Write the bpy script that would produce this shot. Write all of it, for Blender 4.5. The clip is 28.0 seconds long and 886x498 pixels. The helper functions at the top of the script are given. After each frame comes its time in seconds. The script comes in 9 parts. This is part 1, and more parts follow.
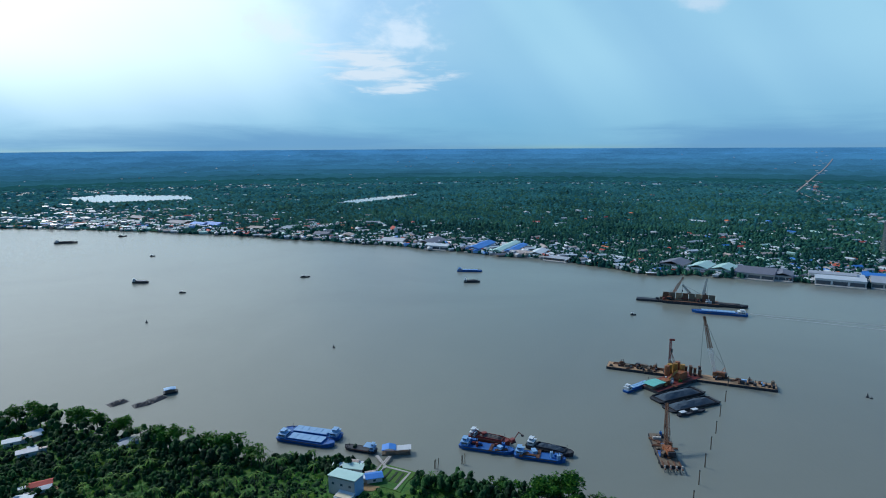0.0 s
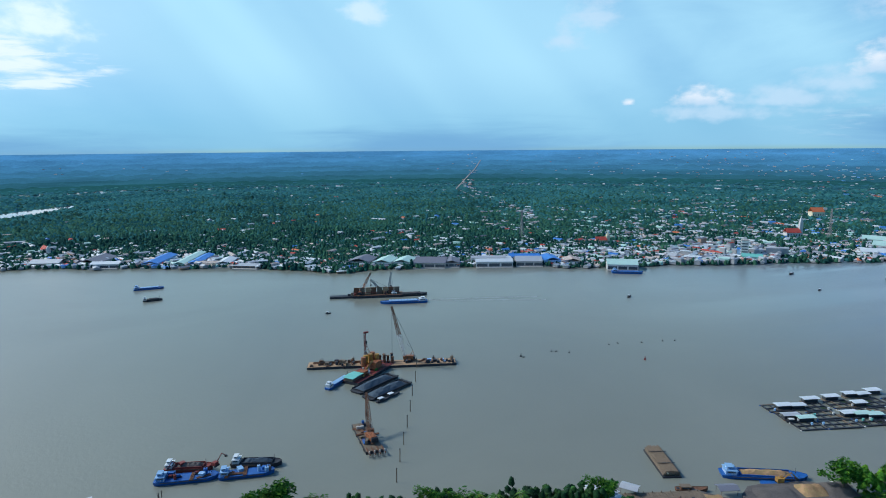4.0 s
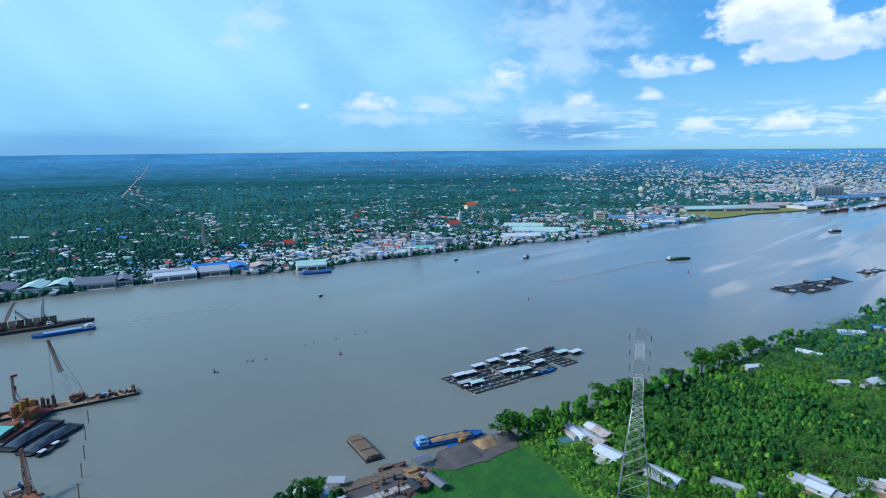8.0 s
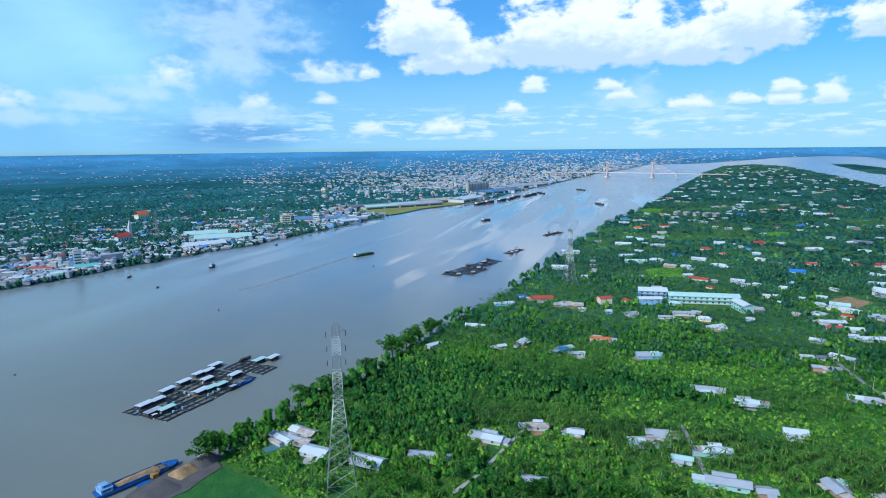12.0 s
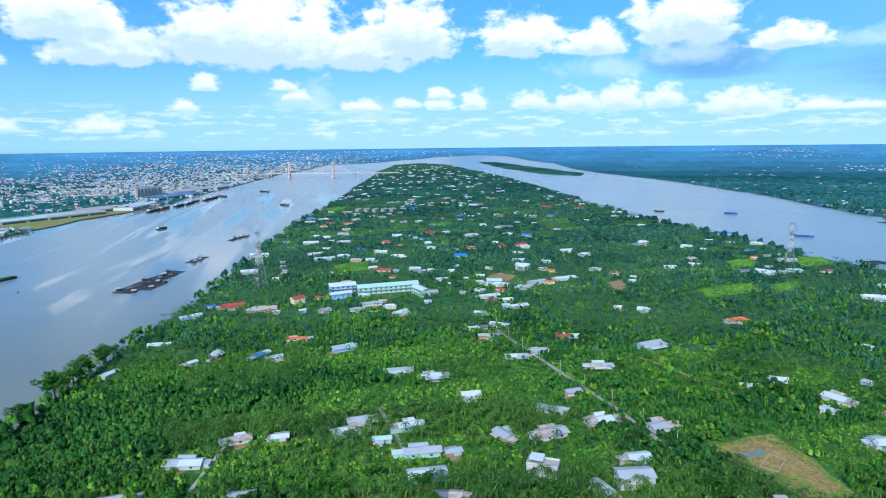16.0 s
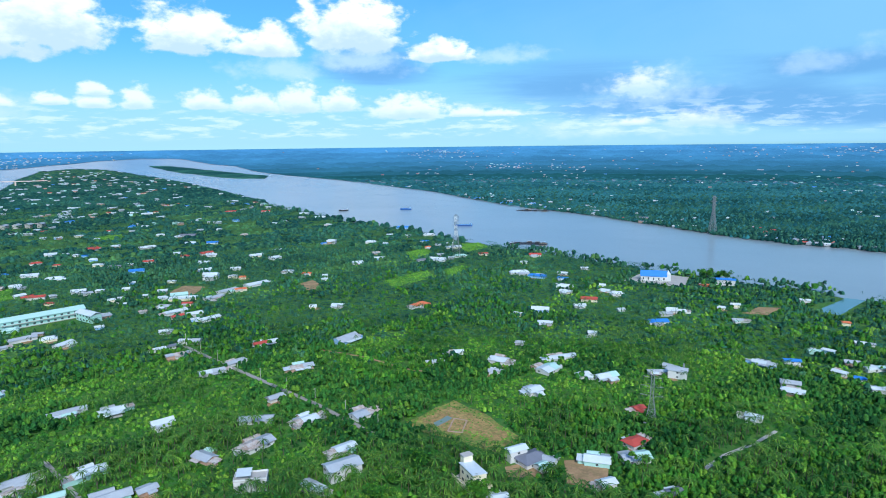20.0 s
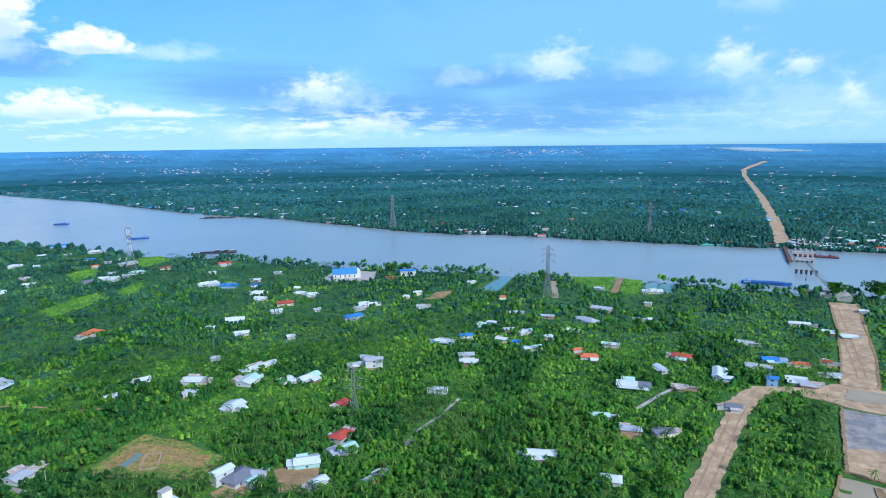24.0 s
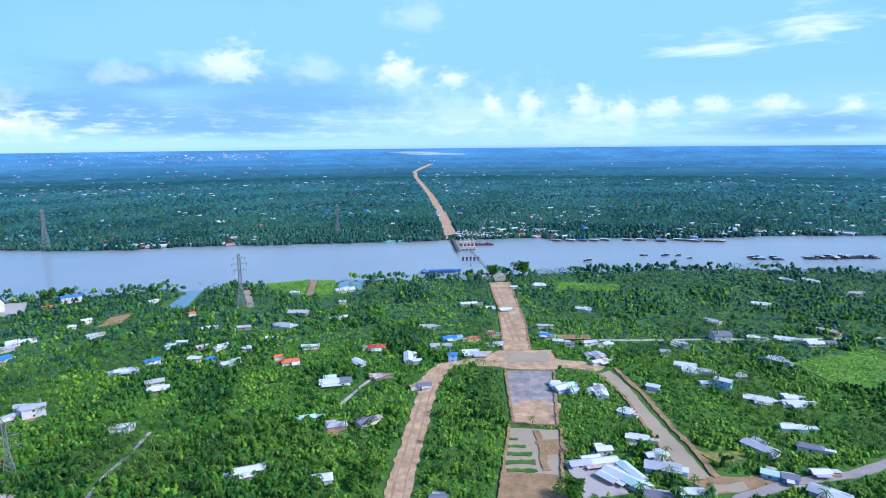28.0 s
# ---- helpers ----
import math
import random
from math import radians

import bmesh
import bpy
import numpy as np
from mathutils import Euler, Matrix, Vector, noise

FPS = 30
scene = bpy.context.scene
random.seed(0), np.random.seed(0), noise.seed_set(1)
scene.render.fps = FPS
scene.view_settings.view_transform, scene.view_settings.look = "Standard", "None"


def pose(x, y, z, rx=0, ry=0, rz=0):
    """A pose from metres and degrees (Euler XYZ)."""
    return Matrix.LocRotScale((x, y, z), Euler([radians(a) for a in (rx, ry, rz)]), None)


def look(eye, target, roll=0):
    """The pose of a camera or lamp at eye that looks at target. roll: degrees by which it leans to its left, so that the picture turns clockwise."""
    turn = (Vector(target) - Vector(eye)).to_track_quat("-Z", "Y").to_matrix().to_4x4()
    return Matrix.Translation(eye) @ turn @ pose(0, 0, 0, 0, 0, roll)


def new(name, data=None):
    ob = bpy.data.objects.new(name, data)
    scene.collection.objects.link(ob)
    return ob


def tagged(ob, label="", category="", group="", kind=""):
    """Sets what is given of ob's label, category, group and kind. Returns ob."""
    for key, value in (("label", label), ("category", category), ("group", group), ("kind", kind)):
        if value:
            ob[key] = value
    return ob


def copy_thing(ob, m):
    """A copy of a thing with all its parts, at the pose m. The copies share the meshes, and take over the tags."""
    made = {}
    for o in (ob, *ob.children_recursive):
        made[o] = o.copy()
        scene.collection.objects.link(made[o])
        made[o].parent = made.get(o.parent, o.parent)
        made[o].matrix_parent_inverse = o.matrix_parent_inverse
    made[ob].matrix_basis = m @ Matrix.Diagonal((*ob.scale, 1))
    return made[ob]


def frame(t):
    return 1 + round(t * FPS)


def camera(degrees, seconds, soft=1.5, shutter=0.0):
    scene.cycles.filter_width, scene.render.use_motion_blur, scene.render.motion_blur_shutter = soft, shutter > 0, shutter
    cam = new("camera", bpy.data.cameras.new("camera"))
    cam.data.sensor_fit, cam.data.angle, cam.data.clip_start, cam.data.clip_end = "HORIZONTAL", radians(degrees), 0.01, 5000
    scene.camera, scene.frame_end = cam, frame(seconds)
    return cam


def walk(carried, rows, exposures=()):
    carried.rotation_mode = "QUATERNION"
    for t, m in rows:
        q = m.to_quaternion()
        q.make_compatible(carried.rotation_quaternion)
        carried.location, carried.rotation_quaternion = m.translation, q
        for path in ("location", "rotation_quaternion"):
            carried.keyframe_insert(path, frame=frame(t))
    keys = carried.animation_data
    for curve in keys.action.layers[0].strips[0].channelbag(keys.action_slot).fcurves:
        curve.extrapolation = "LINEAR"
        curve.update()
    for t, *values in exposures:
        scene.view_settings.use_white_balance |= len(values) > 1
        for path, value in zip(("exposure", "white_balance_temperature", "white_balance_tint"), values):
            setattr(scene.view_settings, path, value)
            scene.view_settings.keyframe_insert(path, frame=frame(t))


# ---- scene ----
# The drone hovers 150 m over the island and turns on the spot.
EYE_Z = 150.0
cam = camera(71.46, 28.0, soft=1.0)
walk(cam, [
    (0.0, pose(0, 0, EYE_Z, 80.39, 0.34, 0.00)),
    (1.0, pose(0, 0, EYE_Z, 80.41, 0.38, -7.16)),
    (2.0, pose(0, 0, EYE_Z, 80.46, 0.47, -14.33)),
    (3.0, pose(0, 0, EYE_Z, 80.52, 0.46, -21.47)),
    (3.5, pose(0, 0, EYE_Z, 80.53, 0.45, -25.04)),
    (5.5, pose(0, 0, EYE_Z, 80.56, 0.49, -39.41)),
    (6.0, pose(0, 0, EYE_Z, 80.57, 0.49, -43.02)),
    (7.0, pose(0, 0, EYE_Z, 80.58, 0.49, -50.20)),
    (8.0, pose(0, 0, EYE_Z, 80.58, 0.49, -57.40)),
    (9.0, pose(0, 0, EYE_Z, 80.60, 0.49, -64.56)),
    (10.0, pose(0, 0, EYE_Z, 80.60, 0.52, -71.76)),
    (11.0, pose(0, 0, EYE_Z, 80.56, 0.59, -78.98)),
    (12.0, pose(0, 0, EYE_Z, 80.53, 0.61, -86.13)),
    (12.5, pose(0, 0, EYE_Z, 80.51, 0.64, -89.72)),
    (14.5, pose(0, 0, EYE_Z, 80.38, 0.64, -103.99)),
    (15.0, pose(0, 0, EYE_Z, 80.32, 0.60, -107.62)),
    (16.0, pose(0, 0, EYE_Z, 80.30, 0.63, -114.87)),
    (17.0, pose(0, 0, EYE_Z, 80.26, 0.66, -122.06)),
    (18.0, pose(0, 0, EYE_Z, 80.21, 0.64, -129.20)),
    (19.0, pose(0, 0, EYE_Z, 80.19, 0.64, -136.35)),
    (20.0, pose(0, 0, EYE_Z, 80.19, 0.63, -143.48)),
    (21.0, pose(0, 0, EYE_Z, 80.15, 0.67, -150.61)),
    (21.5, pose(0, 0, EYE_Z, 80.14, 0.67, -154.19)),
    (23.5, pose(0, 0, EYE_Z, 80.17, 0.60, -168.42)),
    (24.0, pose(0, 0, EYE_Z, 80.19, 0.61, -172.00)),
    (25.0, pose(0, 0, EYE_Z, 80.23, 0.67, -179.16)),
    (26.0, pose(0, 0, EYE_Z, 80.25, 0.63, -186.28)),
    (27.0, pose(0, 0, EYE_Z, 80.29, 0.57, -193.38)),
    (28.0, pose(0, 0, EYE_Z, 80.32, 0.55, -200.47)),
], exposures=[
    (0.0, -0.22, 5900, 10), (3.0, 0.02, 6100, 10), (6.0, 0.11, 5850, 10), (9.0, 0.13, 5450, 10), (12.0, 0.17, 5450, 10), (17.0, 0.33, 5600, 10), (22.0, 0.31, 5550, 10), (25.0, 0.42, 5500, 18), (28.0, 0.58, 5600, 25),
])

# ---- world: clear blue sky with a veil over the sun and fair-weather cumulus ----
SUN_AZ, SUN_EL = 48.0, 42.0          # degrees; azimuth counted from +y towards -x


class Nodes:
    """Short notation for node trees."""

    def __init__(self, tree):
        self.t = tree

    def n(self, kind):
        return self.t.nodes.new(kind)

    def put(self, sock, value):
        if isinstance(value, bpy.types.NodeSocket):
            self.t.links.new(value, sock)
        else:
            sock.default_value = value

    def m(self, op, a, b=0.0, c=0.0, clamp=False):
        node = self.n("ShaderNodeMath")
        node.operation, node.use_clamp = op, clamp
        for i, v in enumerate((a, b, c)):
            self.put(node.inputs[i], v)
        return node.outputs[0]

    def v(self, op, a, b=(0, 0, 0)):
        node = self.n("ShaderNodeVectorMath")
        node.operation = op
        self.put(node.inputs[0], a)
        self.put(node.inputs[1], b)
        return node.outputs["Value"] if op in ("LENGTH", "DISTANCE", "DOT_PRODUCT") else node.outputs[0]

    def noise(self, vec, scale, detail=4.0, rough=0.55, distort=0.0):
        node = self.n("ShaderNodeTexNoise")
        self.put(node.inputs["Vector"], vec)
        node.inputs["Scale"].default_value = scale
        node.inputs["Detail"].default_value = detail
        node.inputs["Roughness"].default_value = rough
        node.inputs["Distortion"].default_value = distort
        return node.outputs[0]

    def ramp(self, x, lo, hi, a=0.0, b=1.0):
        node = self.n("ShaderNodeMapRange")
        node.interpolation_type = "SMOOTHSTEP"
        for i, v in enumerate((x, lo, hi, a, b)):
            self.put(node.inputs[i], v)
        return node.outputs[0]

    def mix(self, f, a, b, blend="MIX"):
        node = self.n("ShaderNodeMix")
        node.data_type, node.blend_type = "RGBA", blend
        self.put(node.inputs[0], f)
        self.put(node.inputs[6], a if isinstance(a, bpy.types.NodeSocket) else (*a, 1))
        self.put(node.inputs[7], b if isinstance(b, bpy.types.NodeSocket) else (*b, 1))
        return node.outputs[2]


def build_world():
    world = bpy.data.worlds.new("sky")
    scene.world = world
    world.use_nodes = True
    t = world.node_tree
    t.nodes.clear()
    k = Nodes(t)
    out, bg = k.n("ShaderNodeOutputWorld"), k.n("ShaderNodeBackground")
    t.links.new(bg.outputs[0], out.inputs[0])
    bg.inputs[1].default_value = 0.11
    sky = k.n("ShaderNodeTexSky")
    sky.sky_type, sky.sun_disc = "NISHITA", False
    sky.sun_elevation, sky.sun_rotation = radians(SUN_EL), radians(-SUN_AZ)
    sky.air_density, sky.dust_density, sky.ozone_density = 1.0, 0.0, 4.0
    d = k.n("ShaderNodeTexCoord").outputs["Generated"]
    xyz = k.n("ShaderNodeSeparateXYZ")
    t.links.new(d, xyz.inputs[0])
    x, y, z = xyz.outputs
    # azimuth (clockwise, degrees from +y) and elevation
    az = k.m("MULTIPLY", k.m("ARCTAN2", x, y), 180 / math.pi)
    az = k.m("ADD", az, k.m("MULTIPLY", k.m("LESS_THAN", az, -100.0), 360.0))
    el = k.m("MULTIPLY", k.m("ARCSINE", z), 180 / math.pi)
    comb = k.n("ShaderNodeCombineXYZ")
    t.links.new(az, comb.inputs[0])
    t.links.new(el, comb.inputs[1])
    ae = comb.outputs[0]
    # billowing edges at three sizes
    broad = k.noise(k.v("MULTIPLY", ae, (0.17, 0.24, 0)), 1.0, 2.0, 0.5)
    fine = k.noise(k.v("MULTIPLY", ae, (0.34, 0.55, 0)), 1.0, 5.0, 0.55, 0.1)
    tiny = k.noise(k.v("MULTIPLY", ae, (0.80, 1.30, 0)), 1.0, 4.0, 0.55, 0.1)
    f0, f1 = k.m("SUBTRACT", fine, 0.5), k.m("SUBTRACT", tiny, 0.5)

    def puff(field, a, e, sa, h, base=3.0, down=0.0):
        """Heap on a flat base at elevation e: half width sa, height h; down moves the heap lower."""
        h *= 0.88
        q = k.v("MULTIPLY", k.v("SUBTRACT", ae, (a, e + 0.12 * h - down, 0)), (1 / sa, 1 / h, 0))
        q = k.v("MAXIMUM", q, k.v("MULTIPLY", q, (-1, -base, 0)))
        f = k.m("SUBTRACT", 1.0, k.v("LENGTH", q))
        return f if field is None else k.m("MAXIMUM", field, f)

    # great cumulus heaps: azimuth, base, half width and height in degrees
    heap, under = None, None
    for c in ((84.0, 8.0, 5.4, 7.6), (86.7, 6.5, 5.4, 6.3), (95.3, 7.1, 7.4, 8.6), (88.4, 6.6, 6.8, 4.7), (98.6, 6.6, 10.6, 9.2), (108.3, 6.6, 6.0, 7.1), (112.4, 7.4, 5.6, 8.7),
              (121.6, 7.5, 5.4, 5.4), (127.9, 7.4, 4.9, 3.5), (135.8, 8.0, 6.6, 7.2), (143.2, 7.2, 4.6, 2.5), (105.0, 7.0, 5.0, 4.2)):
        heap = puff(heap, *c, base=5.0)
        under = puff(under, c[0], c[1] - 0.25, c[2] * 1.15, c[3] * 0.42, base=2.0)
    edge = k.m("ADD", k.m("MULTIPLY", f0, 1.45), k.m("ADD", k.m("MULTIPLY", f1, 0.6), k.m("MULTIPLY", k.m("SUBTRACT", broad, 0.5), 0.7)))
    dens_h = k.ramp(k.m("ADD", heap, edge), 0.16, 0.52)
    # small fair-weather cumulus
    little, belly = None, None
    for c in ((63.1, 5.0, 2.4, 3.4), (50.7, 3.2, 3.3, 2.3), (75.9, 5.7, 4.5, 2.4), (79.4, 6.0, 1.3, 1.8), (69.6, 3.3, 2.1, 2.2), (75.5, 3.8, 1.7, 1.4), (79.6, 1.2, 2.4, 1.7), (86.3, 1.1, 3.1, 1.9),
              (94.4, 4.6, 1.9, 1.8), (92.5, 2.9, 1.8, 1.5), (100.9, 4.7, 1.7, 1.4), (101.9, 3.9, 1.8, 1.4), (107.4, 3.0, 2.7, 1.3), (111.7, 3.2, 1.7, 1.3), (114.6, 4.0, 1.8, 1.4), (114.6, 3.0, 1.9, 1.8), (117.7, 3.0, 1.7, 2.5),
              (123.0, 3.0, 2.5, 2.1), (127.2, 2.8, 3.2, 2.6), (130.6, 2.8, 3.0, 3.2), (134.3, 2.9, 2.6, 2.6), (140.4, 2.2, 5.4, 2.9), (145.7, 2.3, 2.6, 1.2), (149.0, 2.3, 3.0, 1.0), (45.1, 3.4, 0.8, 0.9)):
        little = puff(little, c[0], c[1], c[2], c[3], 4.5)
        belly = puff(belly, c[0], c[1] - 0.12, c[2] * 1.1, c[3] * 0.45, 2.0)
    for c in ((160.9, 4.0, 3.4, 3.0), (166.0, 1.3, 4.4, 1.9), (160.3, 1.3, 3.0, 1.0), (182.5, 5.8, 3.6, 3.9), (201.3, 5.1, 2.0, 2.3), (213.2, 2.3, 2.3, 3.7), (216.2, 2.1, 2.3, 2.3), (219.8, 2.2, 3.0, 2.0), (208.2, 2.3, 1.6, 4.0), (205.0, 2.5, 1.4, 2.7), (196.7, 5.5, 2.6, 3.4), (223.6, 2.4, 2.6, 2.0), (228.4, 2.5, 2.6, 1.6), (233.6, 2.3, 1.8, 1.3)):
        little = puff(little, c[0], c[1], c[2], c[3], 2.6)
        belly = puff(belly, c[0], c[1] - 0.12, c[2] * 1.1, c[3] * 0.5, 2.0)
    dens_l = k.ramp(k.m("ADD", little, k.m("ADD", k.m("MULTIPLY", f1, 1.25), k.m("MULTIPLY", f0, 0.6))), 0.12, k.m("MAXIMUM", k.ramp(az, 70.0, 92.0, 1.0, 0.58), k.ramp(az, 145.0, 175.0, 0.58, 1.0)))
    dens_l = k.m("MULTIPLY", dens_l, k.ramp(az, 150.0, 200.0, 0.95, 0.75))
    # thin or hazy cloud
    soft = None
    for c in ((68.4, 8.6, 8.4, 6.6), (68.2, 6.8, 5.1, 5.4), (60.5, 4.3, 5.2, 2.0), (56.8, 3.3, 6.6, 1.8), (52.4, 2.3, 7.4, 1.6), (67.5, 2.4, 8.0, 2.0), (102.2, 3.6, 4.2, 2.7), (108.2, 2.4, 4.0, 2.4),
              (129.3, 6.0, 5.6, 2.4), (136.0, 6.8, 7.0, 2.5), (148.5, 7.2, 6.0, 1.6), (162.3, 3.6, 6.7, 3.2), (173.8, 5.5, 3.7, 1.9), (180.7, 6.1, 6.4, 2.4), (196.7, 5.0, 4.4, 4.0), (203.0, 1.8, 13.0, 5.0), (188.7, 6.0, 4.0, 2.4),
              (158.0, 0.6, 12.0, 1.9), (214.2, 0.7, 7.2, 3.6), (-14.8, 9.4, 5.2, 2.7), (-3.6, 8.7, 4.9, 3.8), (22.1, 11.0, 2.9, 2.2), (41.9, 10.6, 3.3, 3.2), (39.5, 8.7, 2.1, 2.2), (198.5, 10.5, 4.2, 3.0)):
        soft = puff(soft, *c, base=1.8)
    dens_t = k.m("MULTIPLY", k.ramp(k.m("ADD", soft, k.m("ADD", k.m("MULTIPLY", f0, 1.8), k.m("MULTIPLY", f1, 0.8))), 0.05, 0.95), k.ramp(az, 145.0, 185.0, 0.66, 0.38))
    # flat bright streaks low in the veil
    wisp = None
    for c in ((-8.3, 7.6, 6.0, 1.5), (-6.2, 6.9, 4.4, 1.1), (-5.2, 5.9, 7.0, 1.9), (-4.2, 4.9, 4.5, 1.2), (223.5, 7.4, 6.5, 2.0), (230.5, 8.4, 6.0, 2.3)):
        wisp = puff(wisp, *c, base=1.5)
    thread = k.noise(k.v("MULTIPLY", ae, (0.22, 1.3, 0)), 1.0, 5.0, 0.6, 0.5)
    dens_w = k.m("MULTIPLY", k.ramp(k.m("ADD", wisp, k.m("MULTIPLY", k.m("SUBTRACT", thread, 0.5), 2.4)), 0.12, k.ramp(az, 100.0, 200.0, 0.85, 1.5)), k.ramp(az, 100.0, 200.0, 0.8, 0.62))
    # rows of small cumulus towards the horizon
    small = k.noise(k.v("MULTIPLY", ae, (0.34, 1.7, 0)), 1.0, 6.0, 0.6, 0.15)
    cover = k.m("MULTIPLY", k.ramp(az, 52.0, 82.0), k.m("MULTIPLY", k.ramp(el, 0.2, 0.9), k.ramp(el, 4.2, 2.0)))
    cover = k.m("MULTIPLY", cover, k.ramp(az, 185.0, 160.0, 0.3, 1.0))
    dens_s = k.m("MULTIPLY", k.ramp(small, 0.48, 0.64), k.m("MULTIPLY", cover, 0.75))
    # grey-blue stratus streaks
    streak = k.noise(k.v("MULTIPLY", ae, (0.06, 0.55, 0)), 1.0, 5.0, 0.6, 0.4)
    grey = None
    for c in ((165.0, 2.8, 14.9, 3.7), (180.9, 1.4, 18.8, 2.6), (156.1, 4.2, 12.4, 3.2), (171.6, 2.3, 9.0, 5.3), (137.2, 6.2, 6.5, 3.7), (-14.3, -1.0, 32.0, 3.4), (29.1, -0.8, 20.0, 3.8), (67.4, 0.6, 9.0, 3.1), (186.0, 3.4, 16.0, 3.6), (175.0, 5.0, 9.0, 2.4), (231.0, 0.8, 12.0, 1.9)):
        grey = puff(grey, *c, base=1.6)
    dens_g = k.m("MULTIPLY", k.ramp(k.m("ADD", grey, k.m("MULTIPLY", k.m("SUBTRACT", streak, 0.5), 1.3)), 0.0, 0.8), k.ramp(az, 30.0, 75.0, 0.75, 0.85))
    # bright veil round the hidden sun, with broad slanting beams
    veil = None
    for c in ((-42, 22, 80, 40), (-25, 8, 36, 18), (22, 6, 62, 17), (205, 6, 70, 16)):
        veil = puff(veil, *c, base=1.0)
    slant = k.n("ShaderNodeCombineXYZ")
    t.links.new(k.m("ADD", az, k.m("MULTIPLY", el, 0.9)), slant.inputs[0])
    t.links.new(el, slant.inputs[1])
    rays = k.noise(k.v("MULTIPLY", slant.outputs[0], (0.085, 0.015, 0)), 1.0, 2.0, 0.45, 0.3)
    cirrus = k.noise(k.v("MULTIPLY", ae, (0.06, 0.16, 0)), 1.0, 6.0, 0.6, 0.6)
    vf = k.m("ADD", veil, k.m("MULTIPLY", k.m("SUBTRACT", rays, 0.5), 0.45))
    vf = k.m("ADD", vf, k.m("MULTIPLY", k.m("SUBTRACT", cirrus, 0.5), 0.6))
    dens_v = k.m("MULTIPLY", k.ramp(vf, -0.1, 0.7), k.ramp(el, -1.0, 8.0, 0.3, 0.97))

    # deep blue air, paler a little above the skyline
    tint = k.mix(k.ramp(el, 0.0, 16.0), (0.34, 0.62, 0.84), (0.50, 0.90, 1.06))
    air = k.mix(1.0, sky.outputs[0], tint, "MULTIPLY")
    low = k.m("MULTIPLY", k.ramp(el, 9.0, 0.3), k.ramp(az, 20.0, 100.0, 0.7, 0.85))
    air = k.mix(k.m("MULTIPLY", k.ramp(el, -0.5, 0.1), low), air, k.mix(k.ramp(az, 30.0, 110.0), (1.9, 4.6, 6.9), (3.6, 5.8, 7.2)))
    shade = k.m("ADD", under, k.m("MULTIPLY", k.m("SUBTRACT", f0, f1), 0.9))
    white = k.mix(k.ramp(shade, -0.15, 0.75), (8.6, 8.7, 8.7), (4.9, 6.1, 7.3))
    pale = k.mix(k.ramp(k.m("ADD", belly, k.m("MULTIPLY", f1, 0.8)), 0.05, 0.85), (7.7, 8.0, 8.3), (5.0, 6.4, 7.6))
    glow = k.ramp(k.v("DISTANCE", ae, (-44, 40, 0)), 61.0, 8.0)
    beam = k.mix(k.ramp(rays, 0.25, 0.75), (3.1, 5.7, 7.5), (4.3, 7.2, 8.4))
    beam = k.mix(k.ramp(az, 40.0, 130.0), beam, (2.15, 4.5, 6.3))
    col = k.mix(dens_v, air, k.mix(glow, beam, (18.0, 18.6, 18.0)))
    col = k.mix(dens_g, col, (1.45, 3.3, 5.5))
    col = k.mix(dens_t, col, k.mix(k.ramp(az, 0.0, 40.0), (8.6, 9.4, 9.8), (5.4, 6.8, 7.9)))
    col = k.mix(dens_s, col, (6.2, 7.4, 8.2))
    col = k.mix(dens_w, col, (8.2, 8.8, 9.0))
    col = k.mix(dens_l, col, pale)
    col = k.mix(dens_h, col, white)
    t.links.new(col, bg.inputs[0])
    return world


build_world()
sun_data = bpy.data.lights.new("sun", "SUN")
sun_data.energy, sun_data.angle, sun_data.color = 2.5, radians(8.0), (1.0, 0.95, 0.86)
sun = new("sun", sun_data)
sun.matrix_world = look((0, 0, 0), (math.sin(radians(SUN_AZ)) * math.cos(radians(SUN_EL)),
                                    -math.cos(radians(SUN_AZ)) * math.cos(radians(SUN_EL)), -math.sin(radians(SUN_EL))))


